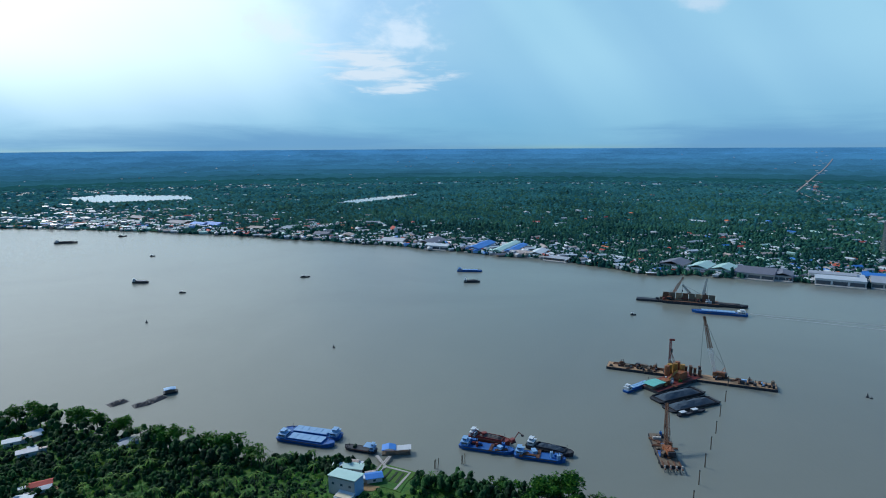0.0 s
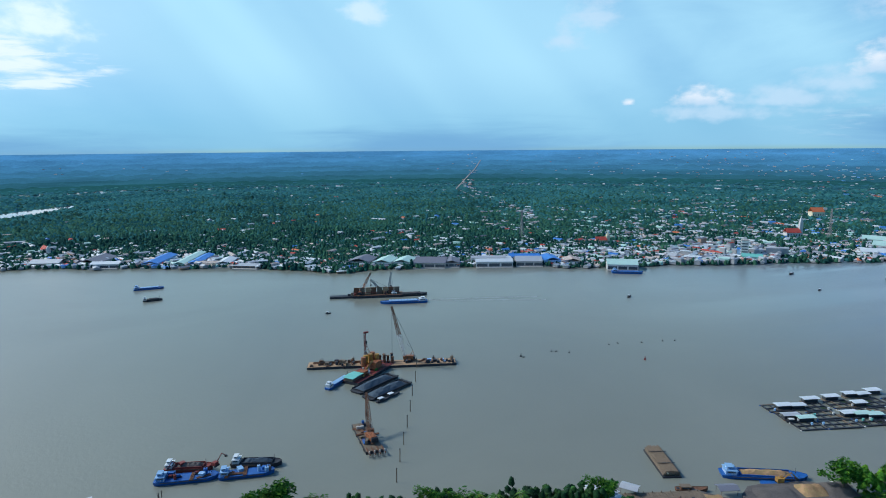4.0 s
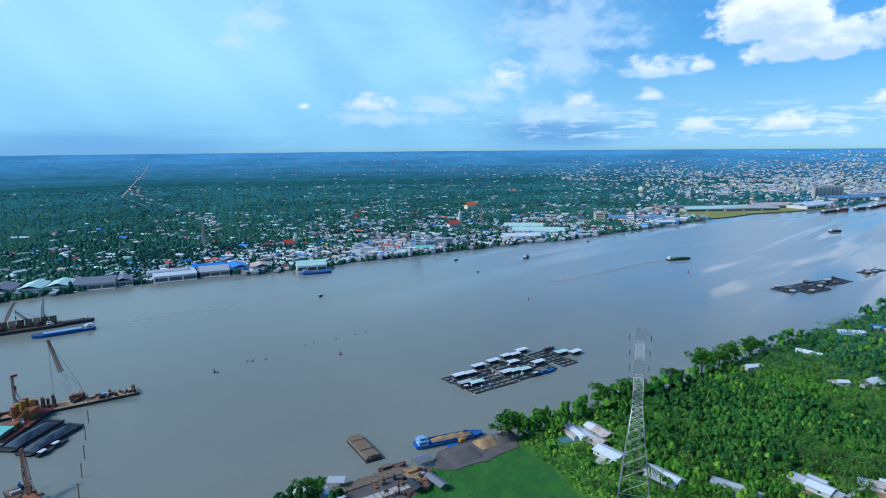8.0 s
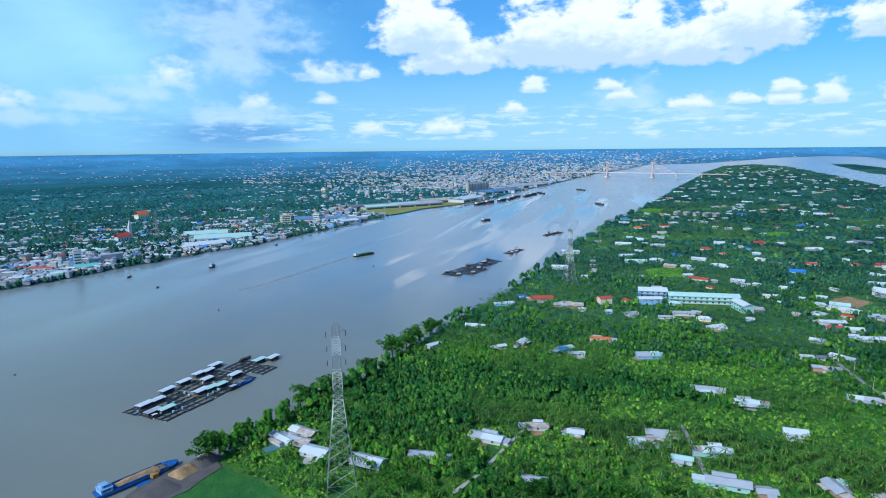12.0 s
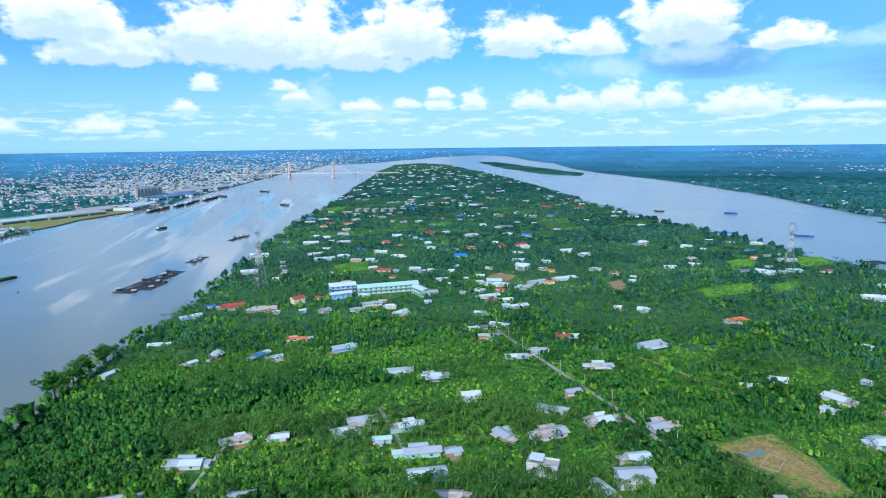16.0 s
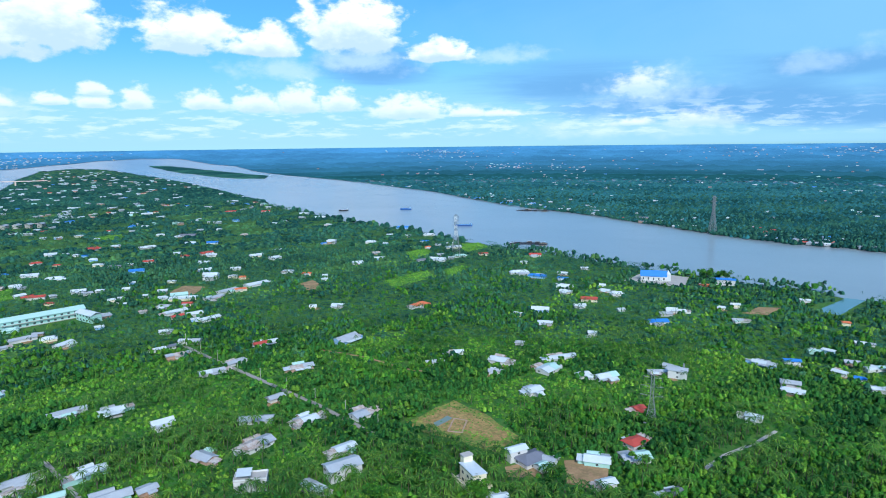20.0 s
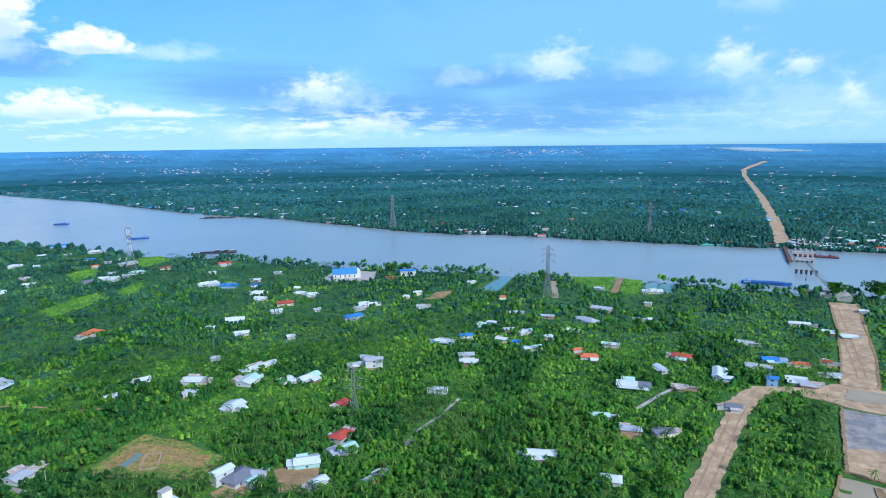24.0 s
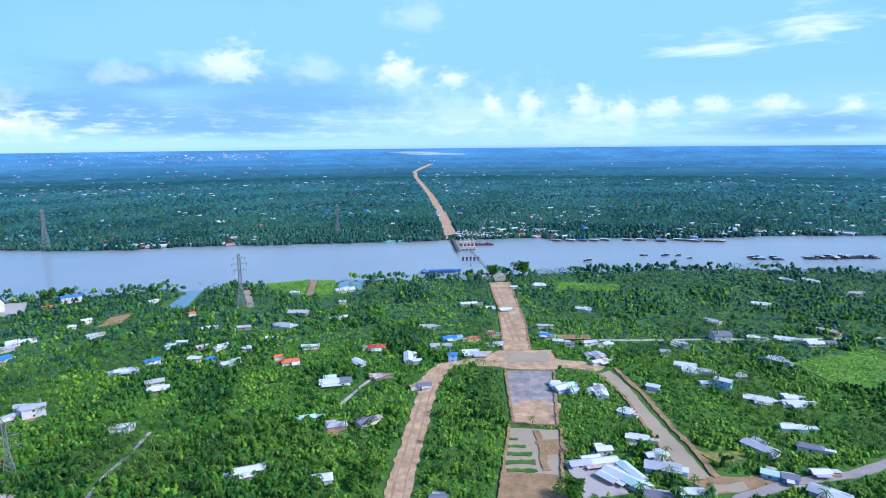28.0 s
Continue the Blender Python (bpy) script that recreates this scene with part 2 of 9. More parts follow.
# ---- materials ----
def material(name, colour, rough=0.7, metal=0.0, var=0.15, scale=0.5, fine=6.0, bump=0.0, spec=0.4, island=0.0, obj=0.0, hue=None):
    """Principled surface with stains at two scales; island / obj: how far pieces differ from one another."""
    mat = bpy.data.materials.new(name)
    mat.use_nodes = True
    t = mat.node_tree
    k = Nodes(t)
    b = t.nodes["Principled BSDF"]
    b.inputs["Roughness"].default_value, b.inputs["Metallic"].default_value = rough, metal
    b.inputs["Specular IOR Level"].default_value = spec
    p = k.n("ShaderNodeNewGeometry").outputs["Position"]
    big, small = k.noise(p, scale, 4.0, 0.6), k.noise(p, fine, 3.0, 0.6)
    f = k.m("ADD", k.m("MULTIPLY", k.m("SUBTRACT", big, 0.5), 2.2 * var), k.m("MULTIPLY", k.m("SUBTRACT", small, 0.5), 1.4 * var))
    f = k.m("ADD", f, 1.0)
    if island:
        rnd = k.n("ShaderNodeNewGeometry").outputs["Random Per Island"]
        f = k.m("MULTIPLY", f, k.m("ADD", 1.0 - island, k.m("MULTIPLY", rnd, 2 * island)))
    if obj:
        rnd = k.n("ShaderNodeObjectInfo").outputs["Random"]
        f = k.m("MULTIPLY", f, k.m("ADD", 1.0 - obj, k.m("MULTIPLY", rnd, 2 * obj)))
    base = colour
    if hue:
        patch = k.m("FRACT", k.m("MULTIPLY", k.n("ShaderNodeNewGeometry").outputs["Random Per Island"], 7.3)) if island else k.ramp(k.m("ADD", k.noise(p, scale * 1.7, 5.0, 0.65, 0.4), k.m("MULTIPLY", small, 0.25)), 0.52, 0.72)
        base = k.mix(patch, colour, hue)
    comb = k.n("ShaderNodeCombineXYZ")
    for i in range(3):
        t.links.new(f, comb.inputs[i])
    t.links.new(k.mix(1.0, base, comb.outputs[0], "MULTIPLY"), b.inputs["Base Color"])
    if bump:
        bn = k.n("ShaderNodeBump")
        bn.inputs["Strength"].default_value, bn.inputs["Distance"].default_value = 0.7, bump
        t.links.new(small, bn.inputs["Height"])
        t.links.new(bn.outputs[0], b.inputs["Normal"])
    return mat


def foliage(name, a, b_, c, scale=0.02, sheen=0.0, bump=0.4, rough=0.6, tile=1.3, spec=0.1, con=1.0):
    """Leaf masses: three greens mixed by plot and by tree, with leafy relief."""
    mat = bpy.data.materials.new(name)
    mat.use_nodes = True
    t = mat.node_tree
    k = Nodes(t)
    b = t.nodes["Principled BSDF"]
    b.inputs["Roughness"].default_value = rough
    b.inputs["Specular IOR Level"].default_value = spec
    b.inputs["Sheen Weight"].default_value = sheen
    b.inputs["Sheen Roughness"].default_value = 0.6
    b.inputs["Sheen Tint"].default_value = (0.35, 0.6, 1.0, 1)
    g = k.n("ShaderNodeNewGeometry")
    p, rnd = g.outputs["Position"], g.outputs["Random Per Island"]
    plot = k.noise(p, scale, 5.0, 0.6)
    leaf = k.noise(p, tile, 4.0, 0.7)
    col = k.mix(k.ramp(plot, 0.42, 0.58), [q * 0.86 for q in a], [q * 1.06 for q in b_])
    col = k.mix(k.ramp(k.m("ADD", k.m("MULTIPLY", rnd, 0.7), k.m("MULTIPLY", plot, 0.6)), 0.62, 0.95), col, c)
    f = k.ramp(leaf, 0.30, 0.70, 1 - 0.65 * con, 1 + 0.45 * con)
    f = k.m("MULTIPLY", f, k.m("ADD", 1 - 0.3 * con, k.m("MULTIPLY", k.m("FRACT", k.m("MULTIPLY", rnd, 13.7)), 0.75 * con)))
    comb = k.n("ShaderNodeCombineXYZ")
    for i in range(3):
        t.links.new(f, comb.inputs[i])
    t.links.new(k.mix(1.0, col, comb.outputs[0], "MULTIPLY"), b.inputs["Base Color"])
    bn = k.n("ShaderNodeBump")
    bn.inputs["Strength"].default_value, bn.inputs["Distance"].default_value = 1.0, bump
    t.links.new(leaf, bn.inputs["Height"])
    t.links.new(bn.outputs[0], b.inputs["Normal"])
    return mat


def plain(name, a, b_):
    """Smooth far country: broad bands of woods and fields."""
    mat = bpy.data.materials.new(name)
    mat.use_nodes = True
    t = mat.node_tree
    k = Nodes(t)
    b = t.nodes["Principled BSDF"]
    b.inputs["Roughness"].default_value = 1.0
    b.inputs["Specular IOR Level"].default_value = 0.0
    p = k.n("ShaderNodeNewGeometry").outputs["Position"]
    plot, wood = k.noise(p, 0.0026, 5.0, 0.65), k.noise(k.v("MULTIPLY", p, (0.05, 0.05, 0)), 1.0, 5.0, 0.7)
    f = k.m("ADD", k.m("MULTIPLY", plot, 0.7), k.m("MULTIPLY", wood, 0.6))
    t.links.new(k.mix(k.ramp(f, 0.52, 0.78), a, b_), b.inputs["Base Color"])
    return mat


def water_material():
    mat = bpy.data.materials.new("river_water")
    mat.use_nodes = True
    t = mat.node_tree
    k = Nodes(t)
    b = t.nodes["Principled BSDF"]
    p = k.n("ShaderNodeNewGeometry").outputs["Position"]
    silt = k.noise(p, 0.004, 5.0, 0.6, 0.6)
    xyz = k.n("ShaderNodeSeparateXYZ")
    t.links.new(p, xyz.inputs[0])
    south = k.ramp(xyz.outputs[1], -250.0, -700.0)      # sky reflection on the southern arm, painted as a paler base colour
    near_water = k.mix(k.ramp(silt, 0.3, 0.7), (0.188, 0.202, 0.167), (0.215, 0.229, 0.190))      # browner near the works; the bluer upstream colour paints in reflected sky
    main = k.mix(k.ramp(xyz.outputs[0], 330.0, 820.0), near_water, k.mix(k.ramp(silt, 0.3, 0.7), (0.200, 0.246, 0.268), (0.224, 0.272, 0.294)))
    t.links.new(k.mix(south, main, k.mix(k.ramp(silt, 0.3, 0.7), (0.245, 0.300, 0.320), (0.270, 0.325, 0.345))), b.inputs["Base Color"])
    # slicks: winding smooth lanes drawn out along the stream
    flow = k.n("ShaderNodeCombineXYZ")
    t.links.new(k.m("SUBTRACT", k.m("MULTIPLY", xyz.outputs[0], 0.00146), k.m("MULTIPLY", xyz.outputs[1], 0.00034)), flow.inputs[0])
    t.links.new(k.m("ADD", k.m("MULTIPLY", xyz.outputs[0], 0.0040), k.m("MULTIPLY", xyz.outputs[1], 0.0172)), flow.inputs[1])
    warp = k.noise(flow.outputs[0], 1.0, 6.0, 0.55, 0.55)
    upstream = k.m("MULTIPLY", k.ramp(xyz.outputs[0], 330.0, 640.0), k.ramp(xyz.outputs[0], 2300.0, 1500.0))
    calm = k.m("MULTIPLY", k.ramp(warp, 0.47, 0.57), k.m("ADD", 0.12, k.m("MULTIPLY", k.m("MULTIPLY", upstream, k.m("SUBTRACT", 1.0, south)), 0.88)))
    t.links.new(k.ramp(calm, 0.0, 1.0, 0.21, 0.04), b.inputs["Roughness"])
    b.inputs["IOR"].default_value = 1.33
    waves = k.n("ShaderNodeTexWave")
    waves.wave_type, waves.bands_direction = "BANDS", "DIAGONAL"
    t.links.new(p, waves.inputs["Vector"])
    waves.inputs["Scale"].default_value, waves.inputs["Distortion"].default_value = 0.10, 9.0
    waves.inputs["Detail"].default_value, waves.inputs["Detail Scale"].default_value = 3.0, 2.0
    ripple = k.noise(k.v("MULTIPLY", p, (0.45, 0.25, 0.4)), 1.0, 5.0, 0.65)
    h = k.m("ADD", k.m("MULTIPLY", waves.outputs["Fac"], 0.06), ripple)
    bn = k.n("ShaderNodeBump")
    t.links.new(k.ramp(calm, 0.0, 1.0, 0.26, 0.03), bn.inputs["Strength"])
    bn.inputs["Distance"].default_value = 0.5
    t.links.new(h, bn.inputs["Height"])
    t.links.new(bn.outputs[0], b.inputs["Normal"])
    return mat


WATER = water_material()
POND = material("muddy_pond_water", (0.38, 0.315, 0.215), 0.55, var=0.2, scale=0.05, spec=0.2)
LAKE = material("calm_pale_water", (0.30, 0.31, 0.30), 0.05, var=0.08, scale=0.01, spec=0.6)
RUT = material("churned_sand", (0.37, 0.245, 0.145), 0.95, var=0.35, scale=0.2, fine=1.2)
FISH = material("green_pond_water", (0.10, 0.22, 0.24), 0.08, var=0.1, scale=0.05, spec=0.5)
POOL = material("grey_green_pool_water", (0.17, 0.24, 0.21), 0.3, var=0.1, scale=0.05, spec=0.3)
GRASS = material("rough_grass", (0.040, 0.135, 0.020), 0.9, var=0.5, scale=0.06, fine=1.0, bump=0.3, hue=(0.07, 0.16, 0.02))
LAWN = material("bright_meadow", (0.019, 0.108, 0.015), 0.9, var=0.3, scale=0.08, fine=1.5, bump=0.2, hue=(0.034, 0.138, 0.017))
FIELD = material("weedy_green_field", (0.040, 0.155, 0.018), 0.9, var=0.35, scale=0.08, fine=1.0, bump=0.2, hue=(0.11, 0.25, 0.03))
SOIL = material("bare_earth", (0.36, 0.225, 0.12), 0.95, var=0.5, scale=0.15, fine=0.8, bump=0.25, hue=(0.27, 0.19, 0.09))
SCRUB = material("dry_scrub_ground", (0.30, 0.235, 0.065), 0.95, var=0.6, scale=0.22, fine=0.9, bump=0.3, hue=(0.15, 0.20, 0.04))
DUG = material("dug_earth", (0.40, 0.235, 0.095), 0.95, var=0.65, scale=0.3, fine=1.2, bump=0.4, hue=(0.24, 0.21, 0.06))
SAND = material("graded_sand", (0.53, 0.375, 0.225), 0.95, var=0.5, scale=0.10, fine=0.8, bump=0.25, hue=(0.40, 0.275, 0.16))
FILL = material("grey_hydraulic_fill", (0.36, 0.325, 0.285), 0.85, var=0.45, scale=0.10, fine=0.7, bump=0.15, spec=0.2, hue=(0.235, 0.235, 0.24))
GRAVEL = material("dark_gravel", (0.105, 0.095, 0.09), 0.95, var=0.45, scale=0.2, fine=1.5, bump=0.2)
COAL = material("blue_grey_crushed_stone", (0.055, 0.085, 0.115), 0.9, var=0.25, scale=0.3, fine=3.0, bump=0.2)
CONCRETE = material("weathered_concrete", (0.42, 0.40, 0.37), 0.85, var=0.18, scale=0.2, fine=2.0)
ASPHALT = material("grey_lane", (0.31, 0.29, 0.27), 0.9, var=0.25, scale=0.2, fine=2.0)
ORCHARD = foliage("orchard_leaves", (0.027, 0.124, 0.020), (0.048, 0.176, 0.020), (0.104, 0.250, 0.020), 0.02, con=0.75, bump=0.6, tile=2.2)
# Shade of the trees seen against the sun, painted as a darker green.
BANKSHADE = foliage("backlit_bank_leaves", (0.008, 0.040, 0.016), (0.014, 0.060, 0.018), (0.030, 0.095, 0.022), 0.02, con=0.9)
DARKTREE = foliage("dark_orchard_leaves", (0.024, 0.112, 0.026), (0.040, 0.148, 0.026), (0.078, 0.202, 0.026), 0.02, con=0.75, bump=0.6, tile=2.2)
GARDEN = foliage("light_garden_leaves", (0.055, 0.185, 0.020), (0.105, 0.265, 0.024), (0.18, 0.33, 0.035), 0.03, con=0.7)
PALMS = foliage("coconut_fronds", (0.040, 0.130, 0.022), (0.064, 0.170, 0.024), (0.125, 0.225, 0.030), 0.02, bump=0.1, con=0.8)
# Blue haze of distance is mixed into the base colours of the far-bank woods.
FARWOOD = foliage("hazed_far_groves", (0.017, 0.071, 0.064), (0.027, 0.099, 0.077), (0.045, 0.128, 0.078), 0.005, bump=0.5, tile=0.4, spec=0.02, rough=0.9, con=0.6)
# Copies of the island greens with distance haze put into their colour.
HAZEGROVE = foliage("hazed_grove_leaves", (0.021, 0.092, 0.059), (0.034, 0.123, 0.066), (0.063, 0.160, 0.067), 0.010, bump=0.6, tile=0.5, con=0.75)
HAZEGARDEN = foliage("hazed_garden_leaves", (0.040, 0.134, 0.056), (0.062, 0.170, 0.060), (0.096, 0.208, 0.062), 0.012, bump=0.5, tile=0.5, con=0.6)
HAZEPALM = foliage("hazed_palm_fronds", (0.020, 0.086, 0.058), (0.032, 0.114, 0.064), (0.060, 0.150, 0.066), 0.012, bump=0.1, con=0.6)
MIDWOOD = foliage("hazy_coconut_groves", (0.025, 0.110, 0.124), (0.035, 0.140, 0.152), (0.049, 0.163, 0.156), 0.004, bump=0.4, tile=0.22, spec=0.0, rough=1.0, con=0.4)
# Each belt is bluer than the one before: distance haze painted into base colour.
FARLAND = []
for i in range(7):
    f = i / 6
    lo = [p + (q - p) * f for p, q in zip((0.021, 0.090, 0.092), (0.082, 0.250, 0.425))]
    FARLAND.append(plain("hazed_far_country", [c * 0.92 for c in lo], [c * 1.3 for c in lo]))
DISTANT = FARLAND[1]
BARK = material("grey_brown_bark", (0.085, 0.075, 0.055), 0.95, var=0.3, scale=1.0, fine=6.0)
WHITE = material("white_painted_wall", (0.57, 0.58, 0.57), 0.7, var=0.10, scale=0.25, fine=2.0)
GREYWALL = material("grey_rendered_wall", (0.36, 0.37, 0.38), 0.8, var=0.2, scale=0.2, fine=2.0)
CREAM = material("cream_painted_wall", (0.72, 0.66, 0.48), 0.7, var=0.10, scale=0.25, fine=2.0)
MINT = material("mint_painted_wall", (0.38, 0.62, 0.56), 0.7, var=0.10, scale=0.25, fine=2.0)
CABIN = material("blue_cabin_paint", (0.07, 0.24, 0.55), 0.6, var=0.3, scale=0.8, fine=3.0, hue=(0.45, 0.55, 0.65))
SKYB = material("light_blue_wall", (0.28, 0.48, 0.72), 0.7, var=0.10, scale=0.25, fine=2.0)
BRICKW = material("weathered_brick_wall", (0.40, 0.27, 0.20), 0.85, var=0.2, scale=0.25, fine=2.0)
TIN = material("galvanised_sheet_roof", (0.47, 0.50, 0.53), 0.45, 0.2, var=0.16, scale=0.18, fine=1.5)
TINW = material("pale_sheet_roof", (0.60, 0.66, 0.69), 0.5, 0.05, var=0.12, scale=0.18, fine=1.5)
TINRUST = material("rusty_sheet_roof", (0.40, 0.31, 0.26), 0.75, 0.1, var=0.3, scale=0.25, fine=1.5, hue=(0.52, 0.48, 0.45))
TINBLUE = material("blue_sheet_roof", (0.05, 0.22, 0.62), 0.5, 0.05, var=0.14, scale=0.2, fine=1.5)
DULLBLUE = material("faded_blue_sheet_roof", (0.10, 0.20, 0.36), 0.6, 0.05, var=0.25, scale=0.1, fine=1.0, hue=(0.16, 0.28, 0.42))
TINGREEN = material("pale_green_sheet_roof", (0.45, 0.66, 0.60), 0.5, 0.05, var=0.10, scale=0.2, fine=1.5)
TILE = material("red_tile_roof", (0.46, 0.075, 0.055), 0.75, var=0.18, scale=0.3, fine=2.5)
TILEO = material("orange_tile_roof", (0.62, 0.17, 0.07), 0.75, var=0.18, scale=0.3, fine=2.5)
SLATE = material("dark_grey_roof", (0.17, 0.18, 0.22), 0.6, var=0.15, scale=0.3, fine=2.0)
DARKWIN = material("dark_window_glass", (0.07, 0.085, 0.10), 0.15, var=0.1, spec=0.6)
STEEL = material("galvanised_lattice_steel", (0.24, 0.26, 0.27), 0.5, 0.3, var=0.15, scale=0.4)
RUST = material("rusted_steel", (0.15, 0.075, 0.045), 0.85, 0.1, var=0.35, scale=0.5)
DARKHULL = material("dark_hull_paint", (0.032, 0.036, 0.045), 0.6, var=0.3, scale=0.4)
BLUEHULL = material("bright_blue_boat_paint", (0.018, 0.11, 0.36), 0.5, var=0.25, scale=0.4)
PALEDECK = material("pale_blue_hatch_cover", (0.22, 0.40, 0.62), 0.55, var=0.15, scale=0.4)
REDHULL = material("red_oxide_paint", (0.20, 0.038, 0.032), 0.6, var=0.25, scale=0.4)
YELLOW = material("yellow_machine_paint", (0.44, 0.24, 0.035), 0.6, var=0.35, scale=0.5, hue=(0.26, 0.14, 0.05))
ORANGE = material("orange_machine_paint", (0.36, 0.12, 0.04), 0.6, var=0.35, scale=0.5, hue=(0.20, 0.08, 0.04))
TIMBER = material("wet_grey_timber", (0.16, 0.125, 0.09), 0.9, var=0.35, scale=0.6, fine=4.0)
TEAL = material("teal_deck_roof", (0.16, 0.50, 0.44), 0.6, var=0.12, scale=0.4)
WEED = material("floating_water_weed", (0.022, 0.045, 0.02), 0.8, var=0.4, scale=0.8, fine=4.0)
CABLE = material("dark_cable", (0.05, 0.05, 0.05), 0.6)
BRIDGE = material("pale_bridge_concrete", (0.66, 0.50, 0.44), 0.8, var=0.1, scale=0.1)


# ---- mesh tools ----
class MB:
    """Collects boxes, bars, prisms and sheets into one mesh."""

    def __init__(self):
        self.v, self.f = [], []

    def add(self, verts, faces):
        o = len(self.v)
        self.v += [tuple(p) for p in verts]
        self.f += [tuple(i + o for i in q) for q in faces]
        return self

    def box(self, x, y, z, sx, sy, sz, rz=0.0, top=1.0):
        """Box on the height z, its middle at x, y; top: how far the upper face is drawn in."""
        c, s = math.cos(radians(rz)), math.sin(radians(rz))
        vs = []
        for k, h in ((1.0, z), (top, z + sz)):
            for a, b in ((-1, -1), (1, -1), (1, 1), (-1, 1)):
                px, py = a * sx / 2 * k, b * sy / 2 * k
                vs.append((x + px * c - py * s, y + px * s + py * c, h))
        return self.add(vs, [(3, 2, 1, 0), (4, 5, 6, 7), (0, 1, 5, 4), (1, 2, 6, 5), (2, 3, 7, 6), (3, 0, 4, 7)])

    def bar(self, p, q, r0, r1=None, n=4):
        r1 = r0 if r1 is None else r1
        p, q = Vector(p), Vector(q)
        w = (q - p).normalized()
        u = w.orthogonal().normalized()
        t = w.cross(u)
        vs = []
        for c, r in ((p, r0), (q, r1)):
            for i in range(n):
                a = 2 * math.pi * (i + 0.5) / n
                vs.append(c + (u * math.cos(a) + t * math.sin(a)) * r)
        fs = [(i, (i + 1) % n, n + (i + 1) % n, n + i) for i in range(n)]
        return self.add(vs, fs + [tuple(range(n - 1, -1, -1)), tuple(range(n, 2 * n))])

    def gable(self, x, y, z, w, l, rise, over=0.5, thick=0.18, hip=0.0):
        """Ridged roof along y with thickness and eaves; hip: how far the ridge ends are drawn in."""
        a, b = w / 2 + over, l / 2 + over
        drop = rise * over / (w / 2)
        vs = []
        for dz in (0.0, thick):
            vs += [(x - a, y - b, z - drop + dz), (x + a, y - b, z - drop + dz), (x + a, y + b, z - drop + dz), (x - a, y + b, z - drop + dz),
                   (x, y - b + hip, z + rise + dz), (x, y + b - hip, z + rise + dz)]
        fs = [(6, 10, 11, 9), (7, 8, 11, 10), (3, 5, 4, 0), (4, 5, 2, 1), (0, 1, 7, 6), (2, 3, 9, 8), (1, 2, 8, 7), (3, 0, 6, 9)]
        if hip:
            fs += [(6, 7, 10), (8, 9, 11)]
        else:
            fs += [(0, 4, 10, 6), (4, 1, 7, 10), (2, 5, 11, 8), (5, 3, 9, 11)]
        return self.add(vs, fs)

    def shed(self, x, y, z, w, l, rise, over=0.4, thick=0.15):
        a, b = w / 2 + over, l / 2 + over
        vs = [(x + i * a, y + j * b, z + (i + 1) / 2 * rise + d) for d in (0, thick) for i, j in ((-1, -1), (1, -1), (1, 1), (-1, 1))]
        return self.add(vs, [(3, 2, 1, 0), (4, 5, 6, 7), (0, 1, 5, 4), (1, 2, 6, 5), (2, 3, 7, 6), (3, 0, 4, 7)])

    def mesh(self, name, mat, smooth=False):
        me = bpy.data.meshes.new(name)
        me.from_pydata(self.v, [], self.f)
        me.materials.append(mat)
        if smooth:
            me.shade_smooth()
        return me


def big_mesh(name, verts, tris, mat, smooth=False):
    """Mesh from arrays of points and triangles or quads."""
    me = bpy.data.meshes.new(name)
    n, k = tris.shape
    me.vertices.add(len(verts))
    me.vertices.foreach_set("co", np.asarray(verts, np.float32).ravel())
    me.loops.add(n * k)
    me.loops.foreach_set("vertex_index", tris.astype(np.int32).ravel())
    me.polygons.add(n)
    me.polygons.foreach_set("loop_start", np.arange(n, dtype=np.int32) * k)
    me.polygons.foreach_set("use_smooth", np.full(n, smooth))
    me.update(calc_edges=True)
    me.materials.append(mat)
    return me


def part(name, mb, mat, parent, label="", smooth=False):
    ob = new(name, mb if isinstance(mb, bpy.types.Mesh) else mb.mesh(name, mat, smooth))
    ob.parent = parent
    if label:
        ob["label"] = label
    return ob


def thing(name, x, y, z, rz, label, category, group="", kind=""):
    ob = new(name)
    ob.matrix_basis = pose(x, y, z, 0, 0, rz)
    ob.empty_display_size = 0.5
    return tagged(ob, label, category, group, kind)


# ---- the lie of the land: shores given as azimuth and range from the drone ----
R_END = 4950.0


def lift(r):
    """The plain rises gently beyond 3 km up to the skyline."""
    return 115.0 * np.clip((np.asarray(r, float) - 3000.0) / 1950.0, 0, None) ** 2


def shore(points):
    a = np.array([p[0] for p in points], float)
    q = np.array([1.0 / p[1] for p in points], float)
    a, q = np.concatenate([a - 360, a, a + 360]), np.concatenate([q, q, q])
    o = np.argsort(a)
    return a[o], q[o]


ISLAND_W = [(37.5, 398), (33.8, 380), (29.8, 352), (21.8, 300), (16.8, 290), (9.4, 277), (2.7, 261), (-3.6, 249), (-8.6, 241), (-25, 232), (-40, 246),
            (-47, 252), (-54.6, 268), (-60, 282), (-63.1, 300), (-69, 331), (-73.7, 366), (-79.1, 397), (-82.2, 446), (-84.8, 478), (-87.7, 540)]
ISLAND_E = [(-91.5, 612), (-93.6, 686), (-97.2, 845), (-101, 1206), (-104.4, 1566), (-107.0, 2300), (-108, 2729), (-109, 3427), (-110.5, 3864),
            (-112.5, 3956), (-114.6, 3930), (-116.6, 3614), (-118.7, 3173), (-121.3, 2605), (-124.4, 2037), (-129.1, 1497), (-134.3, 1218)]
